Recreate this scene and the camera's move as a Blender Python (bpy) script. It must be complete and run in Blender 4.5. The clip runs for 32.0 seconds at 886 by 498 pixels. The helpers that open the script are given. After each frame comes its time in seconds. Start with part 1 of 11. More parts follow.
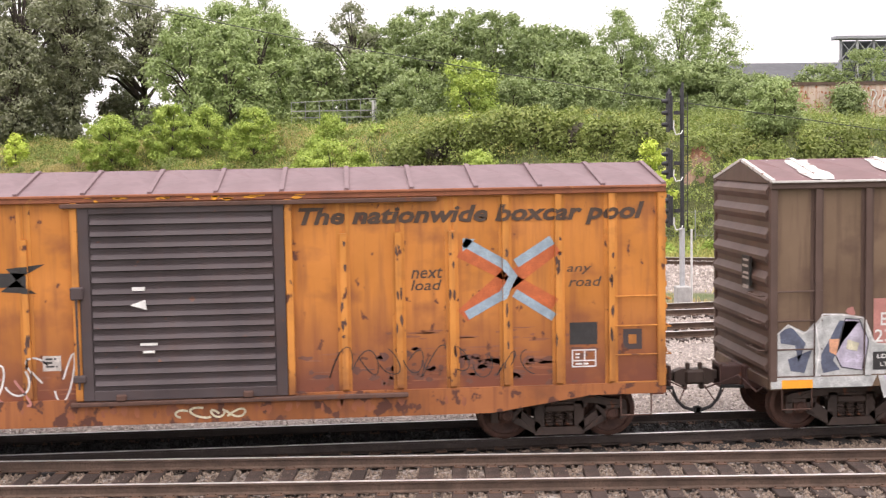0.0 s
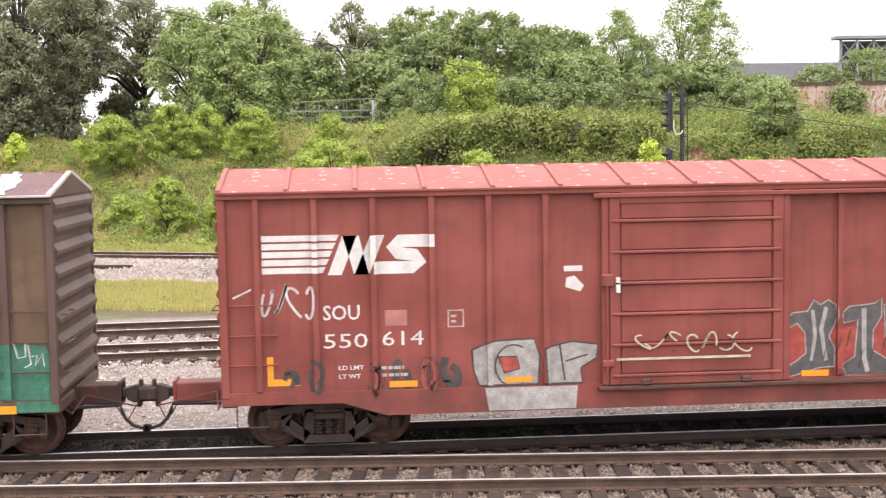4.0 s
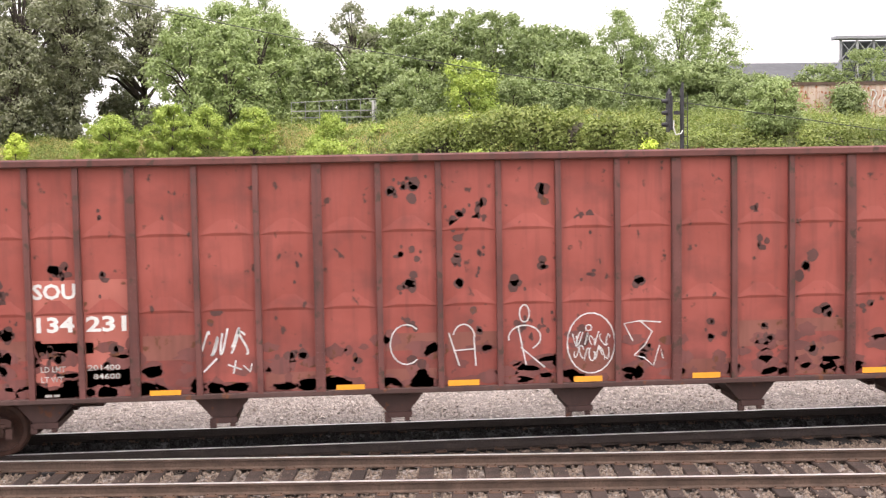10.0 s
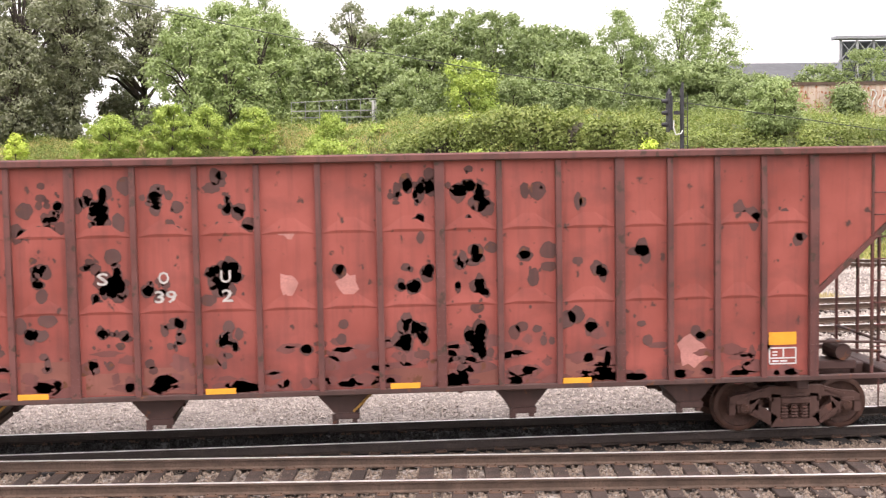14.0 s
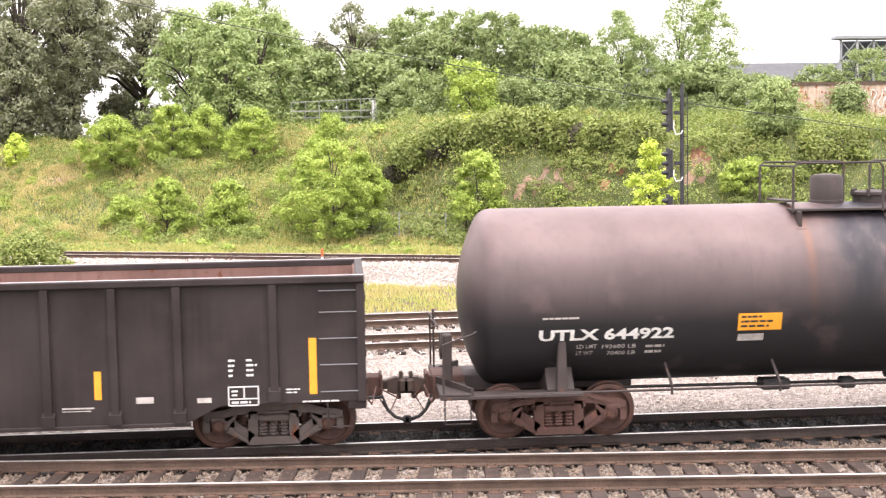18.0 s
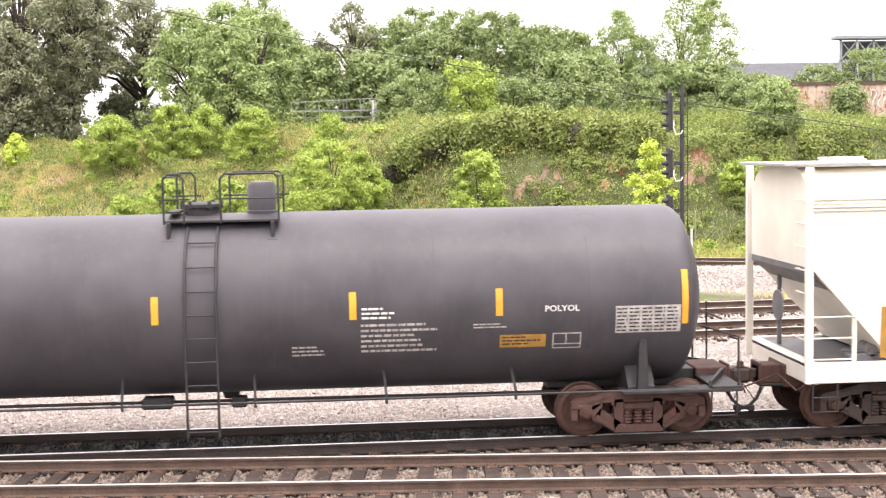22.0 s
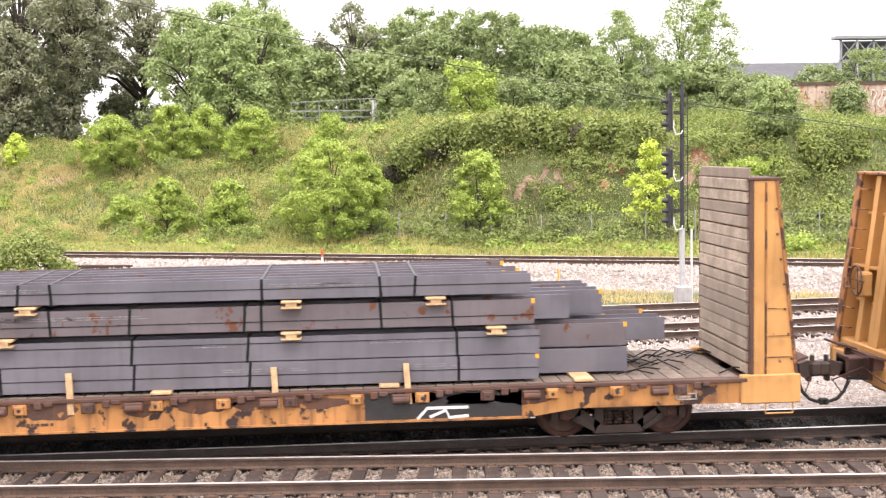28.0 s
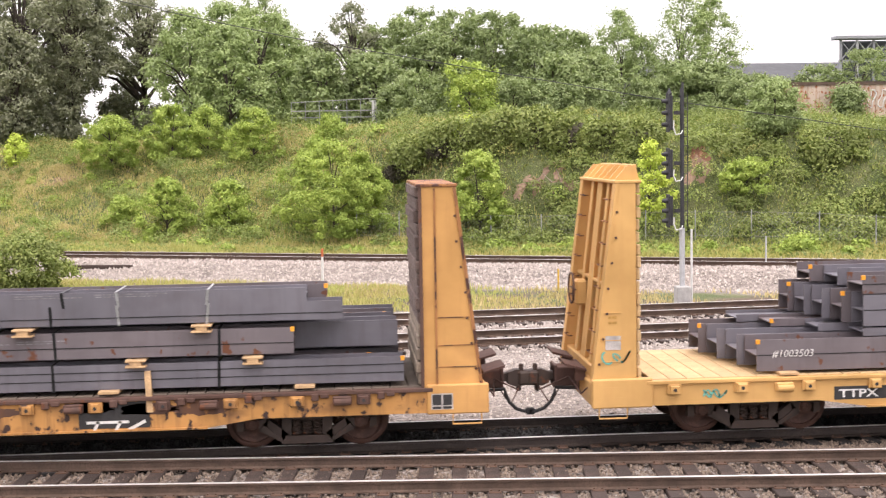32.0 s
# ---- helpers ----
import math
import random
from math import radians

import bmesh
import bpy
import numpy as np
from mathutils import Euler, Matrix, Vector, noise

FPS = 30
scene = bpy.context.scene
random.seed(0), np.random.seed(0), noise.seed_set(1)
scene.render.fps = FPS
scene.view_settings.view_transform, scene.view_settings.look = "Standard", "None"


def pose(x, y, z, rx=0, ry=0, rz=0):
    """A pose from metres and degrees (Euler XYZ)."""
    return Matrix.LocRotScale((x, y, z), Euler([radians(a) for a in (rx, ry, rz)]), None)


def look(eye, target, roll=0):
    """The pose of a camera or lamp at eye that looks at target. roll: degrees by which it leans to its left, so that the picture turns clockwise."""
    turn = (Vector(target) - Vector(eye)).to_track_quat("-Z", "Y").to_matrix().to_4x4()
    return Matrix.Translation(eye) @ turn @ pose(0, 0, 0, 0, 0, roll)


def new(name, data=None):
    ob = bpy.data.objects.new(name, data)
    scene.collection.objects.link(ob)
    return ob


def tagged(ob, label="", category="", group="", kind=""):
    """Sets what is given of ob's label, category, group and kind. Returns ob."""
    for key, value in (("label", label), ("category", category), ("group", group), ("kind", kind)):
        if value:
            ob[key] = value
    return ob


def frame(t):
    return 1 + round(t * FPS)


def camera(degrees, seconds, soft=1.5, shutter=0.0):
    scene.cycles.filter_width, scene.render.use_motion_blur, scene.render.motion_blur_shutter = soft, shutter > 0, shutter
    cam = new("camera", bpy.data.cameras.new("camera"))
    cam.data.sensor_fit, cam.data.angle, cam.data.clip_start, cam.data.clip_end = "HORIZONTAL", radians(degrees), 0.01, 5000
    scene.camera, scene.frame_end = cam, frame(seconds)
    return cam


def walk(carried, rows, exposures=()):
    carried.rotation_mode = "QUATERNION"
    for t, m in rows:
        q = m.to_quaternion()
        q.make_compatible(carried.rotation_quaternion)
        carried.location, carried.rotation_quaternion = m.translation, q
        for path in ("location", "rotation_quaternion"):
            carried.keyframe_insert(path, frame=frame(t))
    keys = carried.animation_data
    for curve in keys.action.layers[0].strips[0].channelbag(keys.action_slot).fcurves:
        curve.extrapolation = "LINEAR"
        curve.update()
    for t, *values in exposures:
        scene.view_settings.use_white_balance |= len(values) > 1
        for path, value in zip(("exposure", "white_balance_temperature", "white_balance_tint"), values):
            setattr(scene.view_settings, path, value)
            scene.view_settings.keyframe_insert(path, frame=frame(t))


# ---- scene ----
cam = camera(38.74, 32.0, soft=1.25, shutter=0.1)
EYE = (0.0, -21.41, 4.83)


def still():
    yaw, down, lean = radians(-4.375), radians(4.512), radians(0.975)
    m = Matrix.Translation(EYE) @ Matrix.Rotation(yaw, 4, "Z") @ Matrix.Rotation(radians(90) - down, 4, "X")
    return m @ Matrix.Rotation(-lean, 4, "Z")


walk(cam, [(0.0, still()), (32.0, still())],
     exposures=[(0, 0.42, 6380, 20), (1.2, 0.34, 6380, 20), (2.2, 0.54, 6380, 20), (6, 0.46, 6380, 20), (9, 0.50, 6380, 20), (10, 0.64, 6380, 20), (11, 0.67, 6380, 20), (13.5, 0.66, 6380, 20), (16.5, 1.28, 6380, 20), (17.2, 1.28, 6380, 20), (18.6, 0.92, 6380, 20), (20, 0.90, 6380, 20), (21, 0.86, 6380, 20), (22, 1.01, 6380, 20), (22.6, 0.56, 6380, 20), (23, 0.10, 6380, 20), (23.6, -0.62, 6280, 24), (25.5, -0.85, 6280, 24), (27.4, 0.91, 6380, 20), (28.2, 0.91, 6380, 20), (28.8, 0.41, 6380, 20), (29.5, 0.41, 6380, 20), (30, 0.58, 6380, 20), (31, 0.66, 6380, 20), (32, 0.48, 6380, 20)])

# ---- light ----
world = bpy.data.worlds.new("overcast_sky")
scene.world = world
world.use_nodes = True
wt = world.node_tree
sky = wt.nodes.new("ShaderNodeTexSky")
sky.sky_type, sky.sun_disc = "NISHITA", False
sky.sun_elevation, sky.sun_rotation = radians(55), radians(200)
sky.air_density, sky.dust_density = 1.0, 4.0
veil = wt.nodes.new("ShaderNodeMix")
veil.data_type = "RGBA"
veil.inputs[0].default_value = 0.8
cloud_at = wt.nodes.new("ShaderNodeTexCoord")
stretch = wt.nodes.new("ShaderNodeMapping")
stretch.inputs["Scale"].default_value = (1, 1, 3)
wt.links.new(cloud_at.outputs["Generated"], stretch.inputs["Vector"])
puffs = wt.nodes.new("ShaderNodeTexNoise")
puffs.inputs["Scale"].default_value, puffs.inputs["Detail"].default_value = 3.0, 5
wt.links.new(stretch.outputs[0], puffs.inputs["Vector"])
cloud = wt.nodes.new("ShaderNodeValToRGB")
cloud.color_ramp.elements[0].position, cloud.color_ramp.elements[1].position = 0.36, 0.62
cloud.color_ramp.elements[0].color, cloud.color_ramp.elements[1].color = (11.4, 11.0, 10.5, 1), (13.6, 13.2, 12.6, 1)
wt.links.new(puffs.outputs[0], cloud.inputs[0])
# an overcast sky is about three times as bright overhead as at the horizon
height = wt.nodes.new("ShaderNodeSeparateXYZ")
wt.links.new(cloud_at.outputs["Generated"], height.inputs[0])
dome = wt.nodes.new("ShaderNodeMapRange")
dome.inputs[1].default_value, dome.inputs[2].default_value = 0.1, 1.0
dome.inputs[3].default_value, dome.inputs[4].default_value = 0.95, 2.3
wt.links.new(height.outputs[2], dome.inputs[0])
overhead = wt.nodes.new("ShaderNodeVectorMath")
overhead.operation = "SCALE"
wt.links.new(cloud.outputs[0], overhead.inputs[0])
wt.links.new(dome.outputs[0], overhead.inputs["Scale"])
wt.links.new(overhead.outputs[0], veil.inputs[7])
wt.links.new(sky.outputs[0], veil.inputs[6])
wt.links.new(veil.outputs[2], wt.nodes["Background"].inputs[0])
wt.nodes["Background"].inputs[1].default_value = 0.1
sun = new("sun", bpy.data.lights.new("sun", "SUN"))
sun.data.energy, sun.data.angle, sun.data.color = 1.0, radians(25), (1.0, 0.94, 0.84)
sun.matrix_world = look((8, -14, 40), (0, 0, 0))


# ---- materials ----
def material(name, rough=0.7, metal=0.0):
    m = bpy.data.materials.new(name)
    m.use_nodes = True
    b = m.node_tree.nodes["Principled BSDF"]
    b.inputs["Roughness"].default_value = rough
    b.inputs["Metallic"].default_value = metal
    return m, m.node_tree, b


def noisefac(nt, scale, lo, hi, detail=4.0, stretch=(1, 1, 1), kind="Object", shift=(0, 0, 0)):
    tc = nt.nodes.new("ShaderNodeTexCoord")
    mp = nt.nodes.new("ShaderNodeMapping")
    mp.inputs["Scale"].default_value = stretch
    mp.inputs["Location"].default_value = shift
    no = nt.nodes.new("ShaderNodeTexNoise")
    no.inputs["Scale"].default_value = scale
    no.inputs["Detail"].default_value = detail
    mr = nt.nodes.new("ShaderNodeMapRange")
    mr.inputs[1].default_value, mr.inputs[2].default_value = lo, hi
    nt.links.new(tc.outputs[kind], mp.inputs[0])
    nt.links.new(mp.outputs[0], no.inputs["Vector"])
    nt.links.new(no.outputs[0], mr.inputs[0])
    return mr.outputs[0]


def mixed(nt, fac, a, b, mode="MIX"):
    mx = nt.nodes.new("ShaderNodeMix")
    mx.data_type, mx.blend_type = "RGBA", mode
    if isinstance(fac, (int, float)):
        mx.inputs[0].default_value = fac
    else:
        nt.links.new(fac, mx.inputs[0])
    for slot, v in ((6, a), (7, b)):
        if isinstance(v, tuple):
            mx.inputs[slot].default_value = (*v[:3], 1)
        else:
            nt.links.new(v, mx.inputs[slot])
    return mx.outputs[2]


def times(nt, a, b):
    k = nt.nodes.new("ShaderNodeMath")
    k.operation, k.use_clamp = "MULTIPLY", True
    for i, v in enumerate((a, b)):
        if isinstance(v, (int, float)):
            k.inputs[i].default_value = v
        else:
            nt.links.new(v, k.inputs[i])
    return k.outputs[0]


def bumped(nt, b, fac, strength=0.3, dist=0.01):
    bp = nt.nodes.new("ShaderNodeBump")
    bp.inputs["Strength"].default_value = strength
    bp.inputs["Distance"].default_value = dist
    nt.links.new(fac, bp.inputs["Height"])
    nt.links.new(bp.outputs[0], b.inputs["Normal"])


def plain(name, base, rough=0.6, metal=0.0, vary=0.35, scale=6.0, bump=0.15, each=0.0):
    """A worn surface: the base colour with darker and lighter mottling at two scales."""
    m, nt, b = material(name, rough, metal)
    dark = tuple(c * (1 - vary) for c in base)
    light = tuple(min(1, c * (1 + vary * 0.6)) for c in base)
    c = mixed(nt, noisefac(nt, scale, 0.3, 0.7), dark, light)
    c = mixed(nt, noisefac(nt, scale * 9, 0.42, 0.75), c, dark)
    if each:
        info = nt.nodes.new("ShaderNodeObjectInfo")
        c = mixed(nt, times(nt, info.outputs["Random"], each), c, tuple(v * 0.45 for v in base))
    nt.links.new(c, b.inputs["Base Color"])
    bumped(nt, b, noisefac(nt, scale * 14, 0.2, 0.8), bump, 0.01)
    return m


def along_x(nt, mid, half, soft):
    """A stain's reach along a car: 1 round mid, 0 past half, with a ragged soft edge."""
    tc = nt.nodes.new("ShaderNodeTexCoord")
    sp = nt.nodes.new("ShaderNodeSeparateXYZ")
    nt.links.new(tc.outputs["Object"], sp.inputs[0])
    rag = nt.nodes.new("ShaderNodeMath")
    rag.operation = "MULTIPLY_ADD"
    nt.links.new(noisefac(nt, 2.0, 0.2, 0.8, 5, (1, 1, 0.6)), rag.inputs[0])
    rag.inputs[1].default_value = soft * 1.4
    nt.links.new(sp.outputs[0], rag.inputs[2])
    off = nt.nodes.new("ShaderNodeMath")
    off.operation = "SUBTRACT"
    nt.links.new(rag.outputs[0], off.inputs[0])
    off.inputs[1].default_value = mid + soft * 0.7
    far = nt.nodes.new("ShaderNodeMath")
    far.operation = "ABSOLUTE"
    nt.links.new(off.outputs[0], far.inputs[0])
    mr = nt.nodes.new("ShaderNodeMapRange")
    mr.inputs[1].default_value, mr.inputs[2].default_value = half + soft, half - soft
    nt.links.new(far.outputs[0], mr.inputs[0])
    return mr.outputs[0]


def weathered(name, base, stain, rough=0.55, amount=0.5, rust=(0.13, 0.05, 0.025), rusty=0.62, zfade=None, fade=0.8, spec=0.3, seed=0.0, solid=False, dents=0.25, spill=None):
    """Painted steel: faded patches, vertical run-off streaks, grime stains and rust spots."""
    m, nt, b = material(name, rough)
    b.inputs["Specular IOR Level"].default_value = spec
    s = (seed, seed * 0.7, seed * 0.3)
    faded = tuple(min(1, c * 1.12 + 0.012) for c in base)
    deep = tuple(c * fade for c in base)
    c = mixed(nt, noisefac(nt, 0.9, 0.3, 0.7, 5, shift=s), deep, faded)
    c = mixed(nt, times(nt, noisefac(nt, 3.0, 0.5, 0.85, 5, (2.6, 2.6, 0.22), shift=s), amount), c, stain)
    c = mixed(nt, times(nt, noisefac(nt, 1.6, 0.52, 0.74, 9, (1, 1, 1.4), shift=s), amount * 0.8), c, stain)
    for mid, half, soft, grain, tint in spill or ():
        c = mixed(nt, times(nt, along_x(nt, mid, half, soft), noisefac(nt, 1.1, *grain, 6, (2.2, 2.2, 0.55), shift=s)), c, tint)
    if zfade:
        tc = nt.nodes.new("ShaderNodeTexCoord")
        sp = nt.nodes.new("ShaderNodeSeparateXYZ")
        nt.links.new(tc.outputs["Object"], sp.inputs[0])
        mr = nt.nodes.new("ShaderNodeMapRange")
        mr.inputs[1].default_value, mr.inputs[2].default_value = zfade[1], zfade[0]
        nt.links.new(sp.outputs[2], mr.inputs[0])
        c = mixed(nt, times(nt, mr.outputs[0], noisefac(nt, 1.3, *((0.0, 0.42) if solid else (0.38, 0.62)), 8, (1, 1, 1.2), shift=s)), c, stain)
    c = mixed(nt, noisefac(nt, 5.0, rusty, rusty + 0.05, 9, (1, 1, 0.8), shift=s), c, rust)
    nt.links.new(c, b.inputs["Base Color"])
    bumped(nt, b, noisefac(nt, 2.0, 0.2, 0.8, 6), dents, 0.02)
    return m


def foliage(name, a, bcol, dark, tone=0.9):
    m, nt, b = material(name, 0.55)
    a, bcol, dark = (tuple(tone * v for v in c_) for c_ in (a, bcol, dark))
    g = nt.nodes.new("ShaderNodeNewGeometry")
    c = mixed(nt, g.outputs["Random Per Island"], a, bcol)
    c = mixed(nt, times(nt, noisefac(nt, 0.35, 0.4, 0.62, 3), 0.6), c, dark)
    nt.links.new(c, b.inputs["Base Color"])
    b.inputs["Specular IOR Level"].default_value = 0.25
    tr = nt.nodes.new("ShaderNodeBsdfTranslucent")
    nt.links.new(mixed(nt, 0.5, c, (0.30, 0.40, 0.06)), tr.inputs[0])
    ms = nt.nodes.new("ShaderNodeMixShader")
    ms.inputs[0].default_value = 0.24
    out = nt.nodes["Material Output"]
    nt.links.new(b.outputs[0], ms.inputs[1])
    nt.links.new(tr.outputs[0], ms.inputs[2])
    nt.links.new(ms.outputs[0], out.inputs[0])
    return m


def gravel(name, cols, scale=22.0, bump=0.9):
    m, nt, b = material(name, 0.9)
    tc = nt.nodes.new("ShaderNodeTexCoord")
    vo = nt.nodes.new("ShaderNodeTexVoronoi")
    vo.inputs["Scale"].default_value = scale
    nt.links.new(tc.outputs["Object"], vo.inputs["Vector"])
    sp = nt.nodes.new("ShaderNodeSeparateColor")
    nt.links.new(vo.outputs["Color"], sp.inputs[0])
    c = mixed(nt, sp.outputs[0], cols[0], cols[1])
    c = mixed(nt, times(nt, noisefac(nt, 0.5, 0.4, 0.65, 6), 0.75), c, cols[2])
    mr = nt.nodes.new("ShaderNodeMapRange")
    mr.inputs[1].default_value, mr.inputs[2].default_value = 0.25, 0.65
    nt.links.new(vo.outputs["Distance"], mr.inputs[0])
    c = mixed(nt, times(nt, mr.outputs[0], 0.6), c, tuple(v * 0.35 for v in cols[2]))
    nt.links.new(c, b.inputs["Base Color"])
    bp = nt.nodes.new("ShaderNodeBump")
    bp.inputs["Strength"].default_value, bp.inputs["Distance"].default_value = bump, 0.04
    bp.invert = True
    nt.links.new(vo.outputs["Distance"], bp.inputs["Height"])
    nt.links.new(bp.outputs[0], b.inputs["Normal"])
    return m


def stones_mat(name, a, bcol):
    m, nt, b = material(name, 0.9)
    g = nt.nodes.new("ShaderNodeNewGeometry")
    c = mixed(nt, g.outputs["Random Per Island"], a, bcol)
    c = mixed(nt, noisefac(nt, 40, 0.45, 0.7), c, tuple(v * 0.6 for v in a))
    nt.links.new(c, b.inputs["Base Color"])
    return m


# ---- mesh helpers ----
class Shape:
    """Collects faces and becomes one mesh."""

    def __init__(self):
        self.v, self.f = [], []

    def add(self, verts, faces):
        n = len(self.v)
        self.v += [tuple(p) for p in verts]
        self.f += [tuple(i + n for i in f) for f in faces]
        return self

    def box(self, x0, x1, y0, y1, z0, z1, c=0.0):
        if c <= 0:
            v = [(x, y, z) for x in (x0, x1) for y in (y0, y1) for z in (z0, z1)]
            return self.add(v, [(0, 1, 3, 2), (4, 6, 7, 5), (0, 4, 5, 1), (2, 3, 7, 6), (0, 2, 6, 4), (1, 5, 7, 3)])
        lo, hi = (x0, y0, z0), (x1, y1, z1)
        v, ix = [], {}
        for sx in (0, 1):
            for sy in (0, 1):
                for sz in (0, 1):
                    s = (sx, sy, sz)
                    for k in range(3):
                        p = [hi[i] if s[i] else lo[i] for i in range(3)]
                        for i in range(3):
                            if i != k:
                                p[i] += -c if s[i] else c
                        ix[s, k] = len(v)
                        v.append(p)
        f = []
        for k in range(3):
            i, j = (k + 1) % 3, (k + 2) % 3
            for sk in (0, 1):
                def at(a, b_):
                    s = [0, 0, 0]
                    s[k], s[i], s[j] = sk, a, b_
                    return ix[tuple(s), k]
                q = [at(0, 0), at(1, 0), at(1, 1), at(0, 1)]
                f.append(q if sk else q[::-1])
            for a in (0, 1):
                for b_ in (0, 1):
                    s0, s1 = [0, 0, 0], [0, 0, 0]
                    s0[k], s1[k] = 0, 1
                    s0[i] = s1[i] = a
                    s0[j] = s1[j] = b_
                    q = [ix[tuple(s0), i], ix[tuple(s1), i], ix[tuple(s1), j], ix[tuple(s0), j]]
                    f.append(q if a != b_ else q[::-1])
        for sx in (0, 1):
            for sy in (0, 1):
                for sz in (0, 1):
                    q = [ix[(sx, sy, sz), k] for k in range(3)]
                    f.append(q if (sx + sy + sz) % 2 else q[::-1])
        return self.add(v, f)

    def prism(self, poly, y0, y1):
        """A polygon in x, z drawn out along y."""
        n = len(poly)
        v = [(x, y0, z) for x, z in poly] + [(x, y1, z) for x, z in poly]
        f = [tuple(range(n - 1, -1, -1))[::-1], tuple(range(n, 2 * n))[::-1]]
        f += [(i, i + n, (i + 1) % n + n, (i + 1) % n) for i in range(n)]
        return self.add(v, f)

    def prism_x(self, poly, x0, x1):
        """A polygon in y, z drawn out along x."""
        n = len(poly)
        v = [(x0, y, z) for y, z in poly] + [(x1, y, z) for y, z in poly]
        f = [tuple(range(n)), tuple(range(2 * n - 1, n - 1, -1))]
        f += [(i, (i + 1) % n, (i + 1) % n + n, i + n) for i in range(n)]
        return self.add(v, f)

    def tube(self, pts, r, n=6, taper=None):
        """A round bar along points."""
        pts = [Vector(p) for p in pts]
        rings = []
        for i, p in enumerate(pts):
            d = (pts[min(i + 1, len(pts) - 1)] - pts[max(i - 1, 0)]).normalized()
            s = d.orthogonal().normalized() if i == 0 else (s - d * s.dot(d)).normalized()
            t = d.cross(s)
            rr = taper[i] if taper else r
            rings.append([p + (s * math.cos(a) + t * math.sin(a)) * rr for a in (2 * math.pi * k / n for k in range(n))])
        v = [q for ring in rings for q in ring]
        f = [(i * n + k, i * n + (k + 1) % n, (i + 1) * n + (k + 1) % n, (i + 1) * n + k)
             for i in range(len(pts) - 1) for k in range(n)]
        f += [tuple(range(n))[::-1], tuple(range(len(v) - n, len(v)))]
        return self.add(v, f)

    def lathe(self, prof, axis="y", n=24, c=(0, 0, 0)):
        """A profile (along, radius) turned round an axis."""
        v, f = [], []
        for a, r in prof:
            for k in range(n):
                s, t = r * math.cos(2 * math.pi * k / n), r * math.sin(2 * math.pi * k / n)
                p = (a, s, t) if axis == "x" else (t, a, s) if axis == "y" else (s, t, a)
                v.append(tuple(p[i] + c[i] for i in range(3)))
        for i in range(len(prof) - 1):
            for k in range(n):
                f.append((i * n + k, i * n + (k + 1) % n, (i + 1) * n + (k + 1) % n, (i + 1) * n + k))
        f += [tuple(range(n))[::-1], tuple(range(len(v) - n, len(v)))]
        return self.add(v, f)

    def weld(self):
        """Joins corners that lie on one spot, so that the pieces hang together."""
        seen, v, m = {}, [], []
        for p in self.v:
            k = tuple(round(c, 4) for c in p)
            if k not in seen:
                seen[k] = len(v)
                v.append(p)
            m.append(seen[k])
        self.v, self.f = v, [q for q in (tuple(dict.fromkeys(m[i] for i in f)) for f in self.f) if len(q) > 2]
        return self

    def mesh(self, name, mat, smooth=False):
        me = bpy.data.meshes.new(name)
        me.from_pydata(self.v, [], self.f)
        if smooth:
            me.shade_smooth()
            me.set_sharp_from_angle(angle=radians(40))
        me.materials.append(mat)
        return me


def part(name, shape, mat, parent=None, label="", smooth=False):
    """One mesh object under a thing or a part."""
    data = shape.mesh(name, mat, smooth) if isinstance(shape, Shape) else shape
    ob = new(name, data)
    ob.parent = parent
    if label:
        ob["label"] = label
    return ob


def thing(name, label, category, group="", at=(0, 0, 0)):
    ob = new(name)
    ob.location = at
    return tagged(ob, label, category, group)


def numpy_mesh(name, verts, faces, mat):
    """verts (n,3), faces (m,k) of one size."""
    me = bpy.data.meshes.new(name)
    m, k = faces.shape
    me.vertices.add(len(verts))
    me.vertices.foreach_set("co", np.asarray(verts, np.float32).ravel())
    me.loops.add(m * k)
    me.loops.foreach_set("vertex_index", np.asarray(faces, np.int32).ravel())
    me.polygons.add(m)
    me.polygons.foreach_set("loop_start", np.arange(0, m * k, k, dtype=np.int32))
    me.update(calc_edges=True)
    me.materials.append(mat)
    return me


# ---- ground ----
def smooth01(t):
    t = np.clip(t, 0, 1)
    return t * t * (3 - 2 * t)


def far_line(x):
    """The far track's centre line over the yard."""
    return FAR_A + FAR_B * x


FAR_A, FAR_B = 31.6, -0.41


def wobble(x, y, s, k):
    return (np.sin(x * s + 1.3 * k) * np.cos(y * s * 0.83 + k) + 0.5 * np.sin(x * s * 2.1 + y * s * 1.7 + 2 * k)) / 1.5


